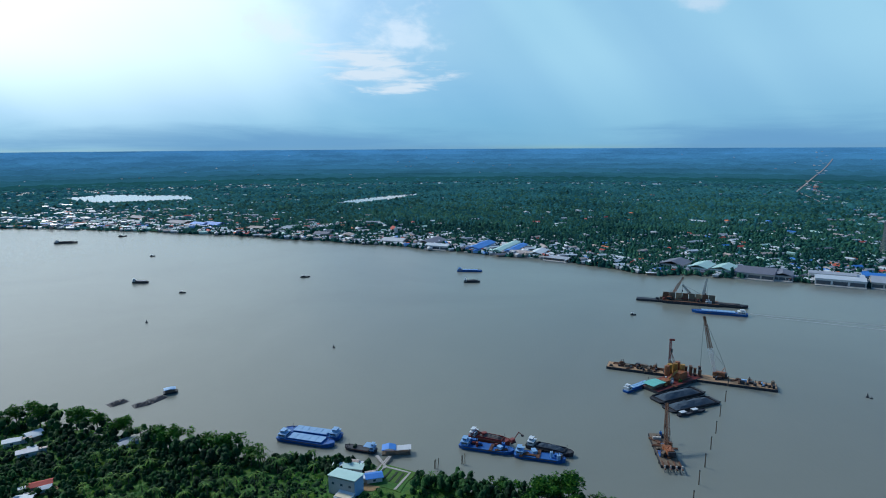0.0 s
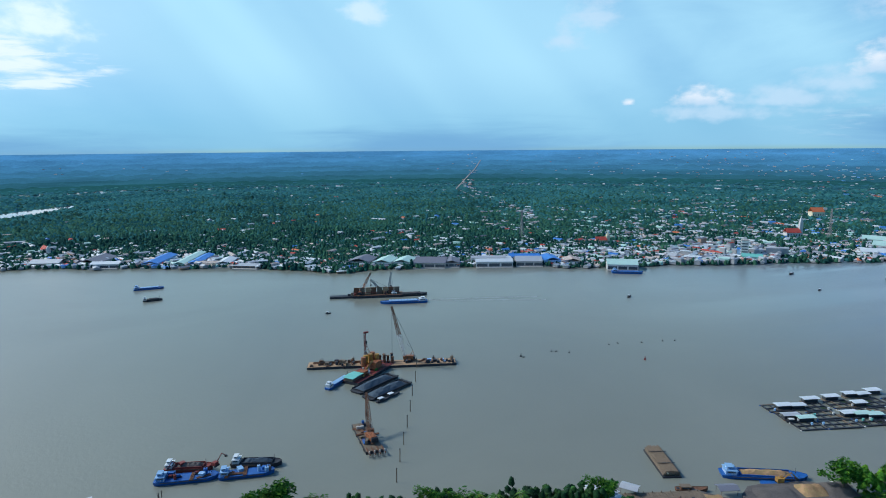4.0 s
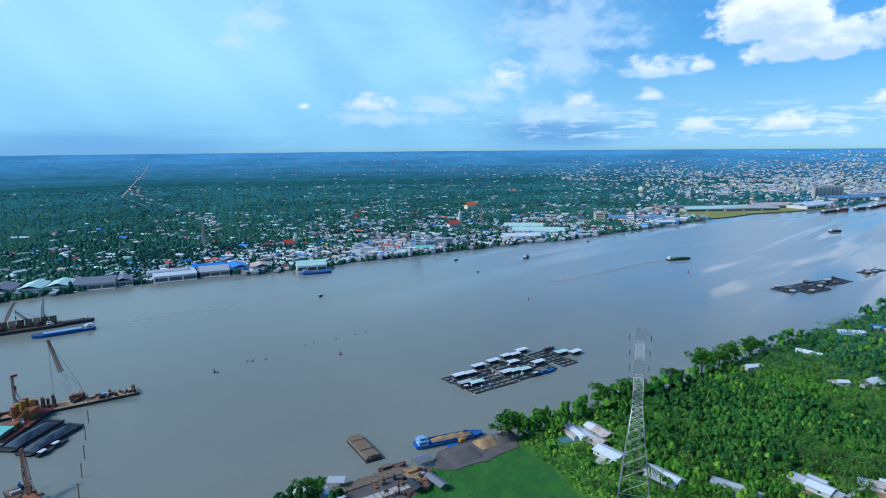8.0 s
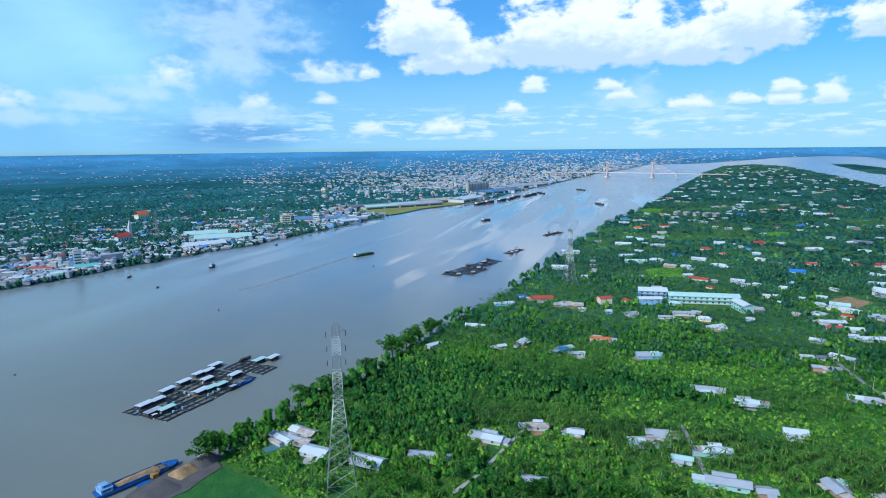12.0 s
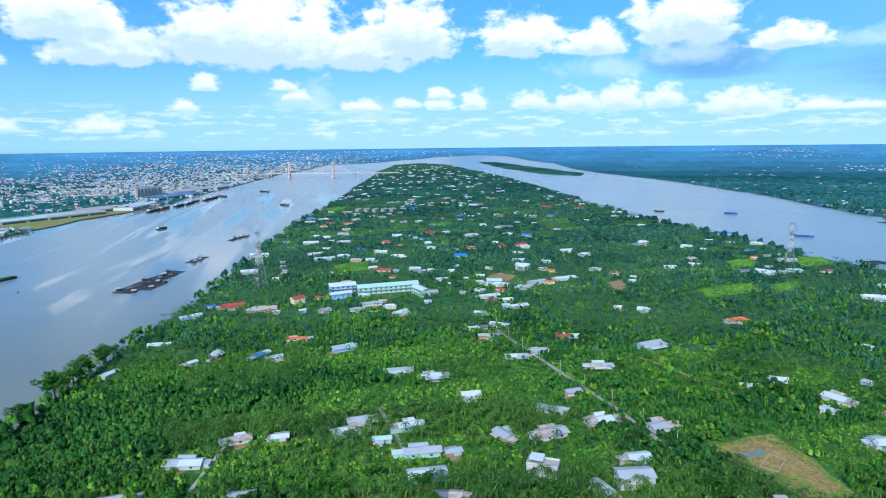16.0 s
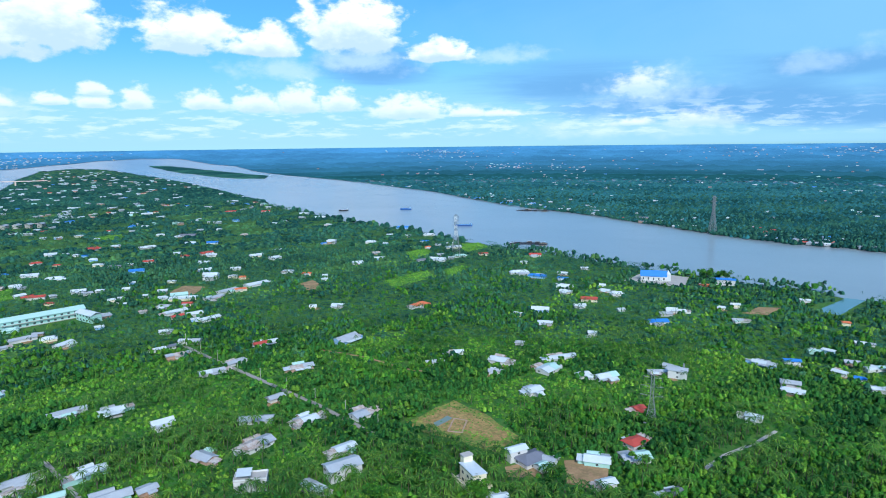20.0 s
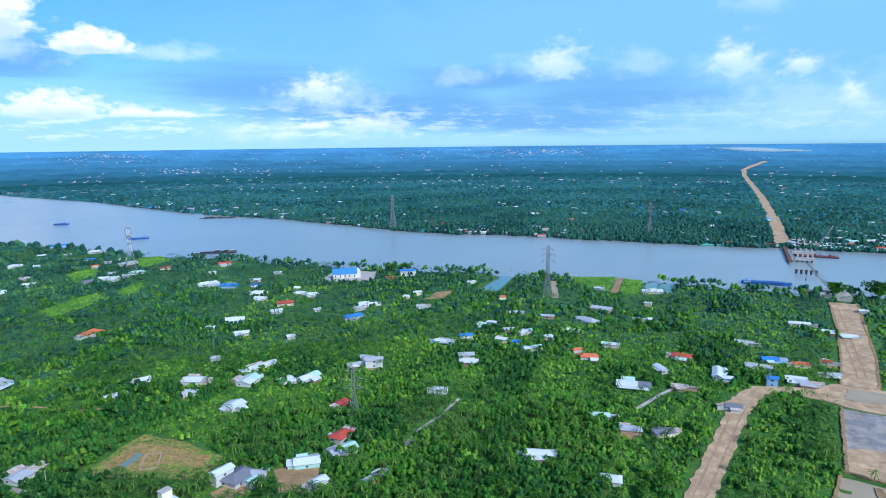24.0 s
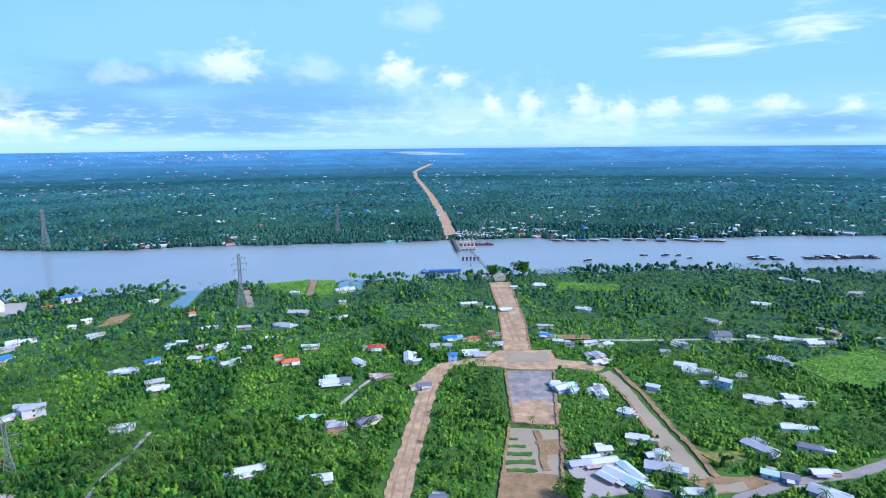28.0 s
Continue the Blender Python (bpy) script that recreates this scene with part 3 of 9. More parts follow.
ISLAND_S = [(-140.2, 1056), (-146.8, 907), (-151.9, 851), (-160.7, 760), (-168, 718), (-173.5, 705), (-178, 689), (-183.6, 675), (-195.6, 675),
            (-203.6, 680), (-209.5, 711), (-216.5, 738), (-226, 794), (-232.3, 818), (-236.7, 856), (-250, 1050), (-260, 1300), (-270, 1500),
            (-280, 1100), (-300, 560), (-312, 450)]
MAIN_N = [(36, 1413), (30.4, 1290), (19.6, 1101), (13.8, 1011), (4.5, 912), (-4, 835), (-9.3, 807), (-12.4, 786), (-18.4, 735), (-22, 745), (-25.8, 751),
          (-31.8, 761), (-36.4, 768), (-41.4, 762), (-47, 795), (-52.8, 830), (-58.2, 879), (-68.7, 997), (-73.6, 1107), (-77.9, 1235), (-81.3, 1368)]
MAIN_E = [(-84.9, 1517), (-90, 1730), (-93.1, 2050), (-95.5, 2354), (-99.7, 3229), (-104.1, 3934), (-109, 4056), (-110.5, 4180), (-112.6, 4265), (-114.6, 4392),
          (-117.7, 4510), (-120.8, 4408), (-122.9, 4083), (-125, 3900), (-127, 3422), (-131.2, 2904), (-136.2, 2407), (-142.9, 1890), (-149.5, 1475)]
MAIN_S = [(-153.6, 1363), (-158, 1267), (-161.9, 1166), (-164.4, 1122), (-169, 1037), (-173.5, 1005), (-179, 990), (-185.4, 960), (-195.4, 946), (-201, 960),
          (-209, 985), (-211.7, 972), (-215.2, 1000), (-221.5, 1016), (-230, 1119), (-236.4, 1190), (-260, 1600), (-275, 2300), (-290, 2500), (-310, 1800)]
ISLAND, MAIN = shore(ISLAND_W + ISLAND_E + ISLAND_S), shore(MAIN_N + MAIN_E + MAIN_S)


def wobble(az, k, seed):
    a = np.asarray(az, float)
    return sum(np.sin(a * f + seed * (i + 1) * 1.7) / (i + 1.5) for i, f in enumerate((0.9, 2.3, 5.1, 11.3))) * k


def r_island(az):
    return (1 + wobble(az, 0.006, 1)) / np.interp(az, *ISLAND)


def r_main(az):
    return (1 + wobble(az, 0.004, 2)) / np.interp(az, *MAIN)


def polar(az, r):
    a = np.radians(az)
    return -np.sin(a) * r, np.cos(a) * r


def az_of(x, y):
    return np.degrees(np.arctan2(-np.asarray(x), np.asarray(y)))


def ring(name, az, r, z, mat):
    """Sheet over a polar grid: az (n), r (n, m), z (n, m)."""
    n, m = r.shape
    x, y = polar(az[:, None], r)
    v = np.stack([x, y, z], -1).reshape(-1, 3)
    i, j = np.meshgrid(np.arange(n - 1), np.arange(m - 1), indexing="ij")
    a = (i * m + j).ravel()
    f = np.stack([a, a + m, a + m + 1, a + 1], -1)[:, ::-1]
    return new(name, big_mesh(name, v, f, mat, True))


AZ = np.linspace(-180, 180, 721)
rr = np.concatenate([np.geomspace(60, 2900, 24), np.linspace(3000, R_END, 60)])[None, :].repeat(361, 0)
tagged(ring("water", AZ[::2], rr, lift(rr) + 0 * rr, WATER), "wide muddy grey-brown river with faint ripples", "water", kind="structure")
edge = r_main(AZ)[:, None]
R_FAR = 2500.0
s = np.linspace(0, 1, 16)[None, :] ** 1.5
rr = edge + np.maximum(R_FAR + 150 - edge, 0.0) * s
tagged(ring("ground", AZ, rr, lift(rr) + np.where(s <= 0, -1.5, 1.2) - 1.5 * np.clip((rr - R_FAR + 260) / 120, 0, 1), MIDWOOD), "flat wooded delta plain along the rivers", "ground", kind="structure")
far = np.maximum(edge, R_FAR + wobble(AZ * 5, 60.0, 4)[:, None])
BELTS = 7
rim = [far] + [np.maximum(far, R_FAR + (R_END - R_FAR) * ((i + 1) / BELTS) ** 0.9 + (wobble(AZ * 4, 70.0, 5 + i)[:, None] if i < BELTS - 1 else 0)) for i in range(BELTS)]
# outer belts take the bluer, haze-painted colours
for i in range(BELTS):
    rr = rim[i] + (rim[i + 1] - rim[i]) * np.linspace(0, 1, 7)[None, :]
    tagged(ring("ground_far", AZ, rr, lift(rr) + 1.2, FARLAND[i]), "belt of the delta plain tinted with blue-green haze towards the horizon", "ground", kind="structure")
edge = r_island(AZ)[:, None]
s = np.concatenate([[1e-5], np.linspace(0.05, 0.985, 24), [1.0]])[None, :]
rr = edge * s
zz = lift(rr) + np.where(s >= 1, -1.5, 1.2)
tagged(ring("island_ground", AZ, rr, zz, GRASS), "low green island covered with orchards and palms", "ground", kind="structure")

# ---- clearings, roads, ponds and building ground ----
CLEAR_POLY, CLEAR_SPOT, CLEAR_RECT, MEADOWS, YARDS = [], [], [], [], []
rng = np.random.default_rng(7)


def inside(px, py, poly):
    """Which of the points lie within the outline."""
    hit = np.zeros(len(px), bool)
    n = len(poly)
    for i in range(n):
        (x0, y0), (x1, y1) = poly[i], poly[(i + 1) % n]
        if y0 == y1:
            continue
        cross = ((y0 > py) != (y1 > py)) & (px < (x1 - x0) * (py - y0) / (y1 - y0) + x0)
        hit ^= cross
    return hit


def ragged(pts, jag, step=6.0):
    """The outline with its sides cut up and roughened."""
    out = []
    for (x0, y0), (x1, y1) in zip(pts, pts[1:] + pts[:1]):
        n = max(1, int(math.hypot(x1 - x0, y1 - y0) / step))
        for i in range(n):
            f = i / n
            out.append((x0 + (x1 - x0) * f + rng.uniform(-jag, jag), y0 + (y1 - y0) * f + rng.uniform(-jag, jag)))
    return out


def widen(pts, d):
    """The outline moved outwards by d."""
    area = sum(x0 * y1 - x1 * y0 for (x0, y0), (x1, y1) in zip(pts, pts[1:] + pts[:1]))
    k = d if area > 0 else -d
    out, n = [], len(pts)
    for i, (x, y) in enumerate(pts):
        (xa, ya), (xb, yb) = pts[i - 1], pts[(i + 1) % n]
        ax, ay, bx, by = x - xa, y - ya, xb - x, yb - y
        la, lb = math.hypot(ax, ay) or 1, math.hypot(bx, by) or 1
        nx, ny = ay / la + by / lb, -ax / la - bx / lb
        q = math.hypot(nx, ny) or 1
        out.append((x + nx / q * k, y + ny / q * k))
    return out


def sheet(name, pts, mat, z=1.3, jag=1.0, label="", category="ground", clear=True, thick=0.6, step=6.0, margin=2.6):
    """Slab of ground with a ragged outline, its top at z."""
    if clear:
        CLEAR_POLY.append(widen(list(pts), margin))
    pts = ragged(list(pts), jag, step)
    if mat is LAWN or mat is FIELD:
        MEADOWS.append((pts, mat))
    if sum(x0 * y1 - x1 * y0 for (x0, y0), (x1, y1) in zip(pts, pts[1:] + pts[:1])) < 0:
        pts = pts[::-1]
    n = len(pts)
    mb = MB()
    zl = [float(lift(math.hypot(x, y))) for x, y in pts]
    mb.add([(x, y, z + h) for (x, y), h in zip(pts, zl)] + [(x, y, z - thick + h) for (x, y), h in zip(pts, zl)],
           [tuple(range(n))] + [(i, n + i, n + (i + 1) % n, (i + 1) % n) for i in range(n)])
    ob = new(name, mb.mesh(name, mat))
    return tagged(ob, label, category, kind="structure")


def ribbon(pts, width, ends=None):
    """Outline of a lane along a line; ends: width at the far end."""
    left, right = [], []
    n = len(pts)
    for i, (x, y) in enumerate(pts):
        a, b = pts[max(0, i - 1)], pts[min(n - 1, i + 1)]
        dx, dy = b[0] - a[0], b[1] - a[1]
        d = math.hypot(dx, dy)
        w = (width + ((ends or width) - width) * i / (n - 1)) / 2
        left.append((x - dy / d * w, y + dx / d * w))
        right.append((x + dy / d * w, y - dx / d * w))
    return left + right[::-1]


# highway works running across the island to the southern river
sheet("haul_road", [(-274, -594), (-295, -585), (-263, -507), (-235, -438), (-207, -379), (-189, -385), (-210, -432), (-237, -496)], SAND, 1.9, 1.0, "bare graded sand road bed", "road", step=4.0)
sheet("haul_road", [(-134, -378), (-164, -380), (-187, -387), (-222, -375), (-215, -357), (-230, -347), (-238, -332), (-228, -327), (-213, -340), (-196, -342), (-177, -352), (-168, -361), (-152, -371), (-139, -367), (-124, -345), (-108, -350), (-116, -356)],
      SAND, 1.75, 1.0, "sandy crossing of two haul roads", "road", step=4.0)
sheet("haul_road", ribbon([(-133, -369), (-112, -333), (-93, -293), (-72, -250), (-52, -205)], 10.5, 11.5), SAND, 1.6, 0.9, "rutted sand haul road between palms", "road", step=3.0)
sheet("fill_basin", [(-173, -351), (-202, -339), (-164, -268), (-142, -279)], FILL, 1.5, 0.8, "grey wet sand fill inside low bunds")
sheet("fill_basin", [(-152, -301), (-166, -303), (-180, -291), (-163, -270), (-144, -279)], SAND, 1.6, 0.8, "pinkish dry end of the sand fill")
sheet("pond", [(-190, -380), (-217, -371), (-209, -354), (-181, -363)], POND, 1.95, 0.9, "muddy rainwater pond beside the works", "pond", step=3.0)
sheet("garden_beds", [(-139, -275), (-162, -263), (-139, -222), (-115, -235)], POND, 1.3, 0.6, "flooded garden beds with grassy ridges", "pond")
for xa, ya, xb, yb, wide in ((-132, -264, -137, -261, 2.0), (-128, -257, -137, -253, 2.6), (-125, -250, -136, -245, 3.0), (-121, -243, -134, -238, 3.4), (-118, -236, -131, -231, 2.8)):
    sheet("grass_ridge", ribbon([(xa, ya), (xb, yb)], wide), GRASS, 1.7, 0.6, "narrow grassy ridge between ditches", clear=False, step=2)
sheet("mud_ridge", ribbon([(-150, -266), (-142, -246), (-135, -229)], 3), SOIL, 1.75, 0.8, "heaped brown mud ridge", clear=False, step=2.5)
sheet("mud_bank", [(-148, -256), (-160, -252), (-153, -240), (-142, -242)], SOIL, 1.65, 1.0, "dug brown mud bank", clear=False, step=3)
sheet("bare_plot", [(-115, -236), (-139, -224), (-122, -190), (-96, -204)], SOIL, 1.6, 0.8, "bare brown building plot")
sheet("canal", [(-228, -323), (-238, -325), (-232, -299), (-226, -280), (-219, -259), (-213, -239), (-209, -225), (-204, -210), (-200, -197), (-190, -200), (-194, -212), (-198, -226), (-205, -243), (-211, -260), (-218, -278), (-225, -301)],
      POND, 1.35, 0.5, "muddy brown canal cut", "canal", step=4.0)
sheet("spoil_bank", ribbon([(-243, -327), (-236, -300), (-232, -282), (-224, -260), (-217, -240), (-213, -225), (-208, -210), (-203, -196)], 3.0), SOIL, 1.9, 0.8, "brown spoil bank along the canal", clear=True, step=2.5)
sheet("spoil_bank", [(-189, -198), (-204, -197), (-222, -190), (-217, -181), (-190, -187)], SOIL, 1.55, 1.2, "heaps of brown spoil by the lane", step=3.0)
sheet("pond", [(-194, -192), (-211, -189), (-207, -183), (-191, -187)], POND, 1.62, 0.9, "shallow muddy puddle amid spoil heaps", "pond", clear=False, step=3.0)
sheet("dry_grass", [(-211, -219), (-229, -210), (-230, -203), (-213, -206)], SCRUB, 1.5, 1.5, "yellowing dry grass beside the canal", step=3.0)
sheet("lane", ribbon([(-172, -168), (-200, -180), (-232, -181), (-262, -176), (-300, -178)], 5.5), ASPHALT, 1.6, 0.2, "narrow grey paved lane", "road")
sheet("yard", [(-146, -232), (-166, -232), (-158, -200), (-138, -203)], CONCRETE, 1.6, 0.3, "pale concrete yard with potted trees")
sheet("lane", ribbon([(-236, -395), (-290, -372), (-345, -352), (-400, -330), (-470, -305)], 3.2), CONCRETE, 1.6, 0.2, "pale concrete village lane", "road")
sheet("bare_plot", [(-240, -392), (-262, -383), (-268, -396), (-244, -405)], SOIL, 1.6, 0.6, "bare brown plot by the lane")
sheet("haul_road", ribbon([(-358, -925), (-402, -1060), (-440, -1181), (-578, -1639), (-751, -2258), (-880, -2720), (-968, -2999)], 19, 17), SAND, 1.9, 2.0,
      "long pale sand road bed cut through groves", "road", step=40)
sheet("haul_road", ribbon([(-968, -2990), (-1010, -3150), (-1120, -3380), (-1300, -3700)], 20, 26), SAND, 2.2, 3.0, "distant pale bend of the road bed", "road", step=50)
for line in ([(-174, -352), (-143, -279)], [(-203, -338), (-163, -267)], [(-163, -267), (-141, -280)], [(-272, -590), (-238, -498), (-211, -434), (-190, -388)], [(-293, -583), (-263, -509), (-236, -440), (-209, -382)],
             [(-139, -276), (-116, -236), (-98, -205)], [(-163, -263), (-139, -222), (-122, -190)], [(-226, -322), (-223, -300), (-217, -278), (-210, -260), (-203, -243), (-197, -226), (-192, -213), (-188, -200)]):
    sheet("bund", ribbon(line, 1.5), SOIL, 2.1, 0.45, "low heaped earth bund", "bund", thick=1.1, step=1.6, margin=0.5)
for k in (-2.6, 2.6):
    sheet("wheel_rut", ribbon([(-133 + k, -369), (-112 + k, -333), (-93 + k, -293), (-72 + k, -250), (-52 + k, -205)], 1.0), RUT, 1.64, 0.35, "darker wheel rut in sand", "road", False, 0.1, 4)
    sheet("wheel_rut", ribbon([(-268 + k, -570), (-236 + k, -480), (-208 + k, -400)], 1.2), RUT, 1.94, 0.5, "darker wheel rut in sand", "road", False, 0.1, 4)
# orchards side
sheet("bare_lot", [(203, -234), (199, -275), (172, -270), (143, -258), (146, -238), (175, -236)], SCRUB, 1.5, 1.0, "cleared brown lot with weeds")
sheet("dug_earth", [(197, -243), (196, -266), (172, -266), (150, -256), (152, -247), (172, -249), (178, -241)], DUG, 1.58, 1.6, "dug reddish brown earth of the cleared lot", clear=False, thick=0.3, step=2.5)
sheet("pond", [(190, -245), (189, -257), (185, -256), (186, -243)], POOL, 1.65, 0.3, "small blue-green pond in the cleared lot", "pond", clear=False)
for line in ([(178, -242), (184, -256)], [(184, -256), (177, -258)], [(177, -258), (171, -245)], [(171, -245), (178, -242)]):
    sheet("footing", ribbon(line, 0.7), BRICKW, 1.85, 0.15, "low brick footing of an unfinished house", "wall", False, 0.4, 3)
sheet("lane", ribbon([(430, -241), (383, -236), (310, -230), (254, -225), (205, -217)], 2.6), ASPHALT, 1.5, 0.2, "grey village lane through orchards", "road", margin=1.2)
sheet("lane", ribbon([(318, -105), (293, -103), (255, -99)], 2.2), ASPHALT, 1.5, 0.2, "grey village lane between houses", "road", margin=1.0)
sheet("footpath", ribbon([(40, -340), (47, -318), (56, -298), (60, -280)], 1.8), CONCRETE, 1.5, 0.2, "narrow pale footpath", "path")
sheet("footpath", ribbon([(-92, -374), (-80, -362), (-72, -352), (-59, -335)], 2.0), CONCRETE, 1.5, 0.2, "narrow pale footpath", "path")
sheet("footpath", ribbon([(246, 14), (262, 3), (280, -6), (312, -22)], 1.8), CONCRETE, 1.5, 0.3, "narrow pale path beside a hedge", "path", margin=0.5)
sheet("footpath", ribbon([(336, -292), (294, -300), (257, -299), (226, -305)], 1.8), SOIL, 1.5, 0.3, "brown earth path between orchards", "path", margin=0.6)
sheet("driveway", [(136, -228), (131, -222), (122, -226), (118, -236), (128, -239)], SOIL, 1.5, 0.6, "bare earth drive of a new house")
sheet("yard", [(98, -262), (90, -236), (106, -232), (116, -250)], SOIL, 1.5, 0.6, "swept earth yard with pale slabs")
sheet("meadow", [(221, 148), (256, 131), (262, 121), (247, 97), (225, 70), (180, 90), (184, 140)], LAWN, 1.5, 1.0, "bright green meadow by the wharf")
sheet("gravel_yard", [(222, 148), (236, 156), (262, 146), (276, 134), (262, 124), (242, 131), (226, 140)], GRAVEL, 1.8, 1.0, "dark gravel landing on the bank")
sheet("pond", [(282, 112), (290, 104), (285, 100), (277, 107)], FISH, 1.4, 0.5, "small green ditch pond", "pond")
sheet("rice_plot", [(-47, -682), (-95, -686), (-78, -617), (-53, -636)], FIELD, 1.5, 0.6, "bright green rice plot near the bank")
sheet("rice_plot", [(-103, -678), (-121, -672), (-106, -604), (-88, -610)], FIELD, 1.5, 0.6, "bright green rice plot near the bank")
sheet("bare_strip", [(-96, -682), (-102, -680), (-87, -610), (-80, -612)], SOIL, 1.5, 0.4, "brown earth strip between plots")
sheet("pond", [(49, -612), (32, -678), (17, -678), (31, -608)], FISH, 1.45, 0.5, "long blue-green fish pond", "pond", margin=9.0)
sheet("pond", [(-124, -660), (-150, -652), (-140, -612), (-112, -618)], FISH, 1.45, 0.7, "pale fish ponds behind the bank", "pond")
sheet("ditch", [(-23, -660), (-29, -660), (-29, -586), (-23, -586)], POND, 1.4, 0.3, "straight narrow drainage ditch", "pond")
sheet("meadow", [(-395, -532), (-342, -570), (-322, -535), (-379, -507)], FIELD, 1.5, 1.0, "open green meadow between palms")
sheet("meadow", [(-360, -290), (-384, -292), (-440, -290), (-430, -262), (-370, -236), (-350, -258)], FIELD, 1.5, 2.0, "bright green weedy field")
sheet("bare_plot", [(560, -330), (585, -362), (610, -352), (588, -318)], SOIL, 1.5, 1.0, "bare brown plot among orchards")
sheet("meadow", [(445, -490), (442, -564), (412, -539), (416, -470)], FIELD, 1.5, 2.5, "light green weedy plot amid orchards")
sheet("meadow", [(423, -570), (424, -610), (398, -581), (398, -549)], FIELD, 1.5, 2.5, "light green weedy plot amid orchards")
sheet("meadow", [(539, -639), (535, -679), (500, -651), (495, -602)], FIELD, 1.5, 2.5, "light green weedy plot amid orchards")
sheet("meadow", [(518, -736), (501, -767), (463, -736), (472, -688)], FIELD, 1.5, 2.5, "light green weedy plot amid orchards")
sheet("meadow", [(744, -193), (753, -239), (697, -222), (700, -187)], FIELD, 1.5, 2.5, "light green weedy plot amid orchards")
sheet("meadow", [(1444, -361), (1460, -411), (1382, -391), (1367, -345)], FIELD, 1.5, 2.5, "light green weedy plot amid orchards")
sheet("meadow", [(1065, -469), (1062, -510), (1009, -486), (1012, -449)], FIELD, 1.5, 2.5, "light green weedy plot amid orchards")
sheet("bare_plot", [(512, -429), (514, -450), (479, -431), (478, -411)], SOIL, 1.5, 1.0, "bare tawny building plot amid groves")
sheet("bare_plot", [(100, -569), (92, -597), (76, -606), (81, -576)], SOIL, 1.5, 1.0, "bare reddish earth plot near the church")
sheet("church_yard", [(168, -640), (230, -634), (226, -690), (178, -690)], CONCRETE, 1.5, 1.0, "paved yard of a riverside church")
# garden of the riverside store
sheet("garden", [(-30, 271), (-13, 262), (-20, 246), (-35, 253)], GRASS, 1.4, 0.8, "grassy garden behind the river bank", "garden")
sheet("footpath", ribbon([(-33, 278), (-28, 268), (-31, 258)], 1.4), CONCRETE, 1.55, 0.1, "pale path to the landing", "path", clear=False)
sheet("footpath", ribbon([(-29, 268), (-16, 262), (-22, 248)], 1.2), CONCRETE, 1.56, 0.1, "pale path round the garden", "path", clear=False)
for i in range(4):
    sheet("garden_bed", ribbon([(-28 + 3 * i, 266 - 1.6 * i), (-31 + 3 * i, 258 - 1.6 * i)], 1.0), WEED, 1.6, 0.2, "narrow dark green vegetable bed", "garden bed", False, 0.3, 2)
# water gleaming in the northern plain
sheet("lake", [(-1122, 1812), (-1071, 1931), (-788, 1889), (-690, 1740), (-927, 1641)], LAKE, 1.6, 10, "shallow flooded basin behind the waterfront", "lake", step=30)
sheet("lake", [(-277, 1613), (-227, 1603), (-153, 1695), (-75, 1862), (-77, 1913), (-177, 1821), (-263, 1688)], LAKE, 1.6, 2, "narrow pale creek in the woods", "lake", step=30)
sheet("lake", [(-1199, -4590), (-1500, -4500), (-1778, -4205), (-1700, -4170), (-1462, -4250), (-1300, -4480)], LAKE, 3.0, 15, "distant pale water on the skyline", "lake", step=80)
sheet("islet", [(3533, -1894), (3467, -1982), (3051, -1972), (2721, -1939), (2442, -1878), (2280, -1746), (2411, -1686), (2767, -1753), (3181, -1818)], FARWOOD, 2.5, 10,
      "wooded islet in the southern river", "island", clear=False, step=60, thick=3)
sheet("open_field", [(1340, 210), (1480, 150), (1690, 15), (1800, 120), (1560, 330), (1420, 290)], material("dry_field", (0.22, 0.24, 0.07), 0.95, var=0.3, scale=0.02, fine=0.2), 1.6, 6,
      "open olive field behind the northern bank", step=40)
def far_road(pts, width, ends, mat, label):
    """Road strip that follows the rising plain."""
    line = [(x0 + (x1 - x0) * i / 30, y0 + (y1 - y0) * i / 30) for (x0, y0), (x1, y1) in zip(pts, pts[1:]) for i in range(30)] + [pts[-1]]
    q = ribbon(line, width, ends)
    CLEAR_POLY.append(q)
    n = len(line)
    mb = MB().add([(x, y, 3.0 + float(lift(math.hypot(x, y)))) for x, y in q], [(i, 2 * n - 1 - i, 2 * n - 2 - i, i + 1) for i in range(n - 1)])
    tagged(new("far_road", mb.mesh("far_road", mat)), label, "road", kind="structure")


far_road([(930, 1500), (1080, 1885), (1645, 2741), (2291, 3659)], 4, 6, ASPHALT, "straight grey town road running inland")


# ---- houses of the island ----
ROOFWORD = {TILE: "red-tiled", TILEO: "orange-tiled", SLATE: "dark grey", TIN: "galvanised sheet", TINW: "pale sheet-metal", TINBLUE: "blue sheet-metal",
            TINGREEN: "pale green sheet", TINRUST: "rusty sheet"}
WALLWORD = {WHITE: "white", CREAM: "cream", MINT: "mint-green", SKYB: "light blue", GREYWALL: "grey rendered", BRICKW: "bare brick", TILE: "red-and-white", TILEO: "orange"}
SHAPEWORD = {"gable": "gabled roof among orchard trees", "hip": "hipped roof among palms", "two": "roof, two storeys", "tall": "roof, tall and narrow", "flat": "flat terrace roof"}
PANES = {}


def pane_mesh(w, h):
    key = (round(w, 1), round(h, 1))
    if key not in PANES:
        PANES[key] = MB().box(0, 0, 0, key[0], 0.08, key[1]).mesh("window", DARKWIN)
    return PANES[key]


def window(parent, x, y, z, rz, w=1.2, h=1.0, name="window"):
    ob = new(name, pane_mesh(w, h))
    ob.parent = parent
    ob.matrix_basis = pose(x, y, z, 0, 0, rz)
    return ob


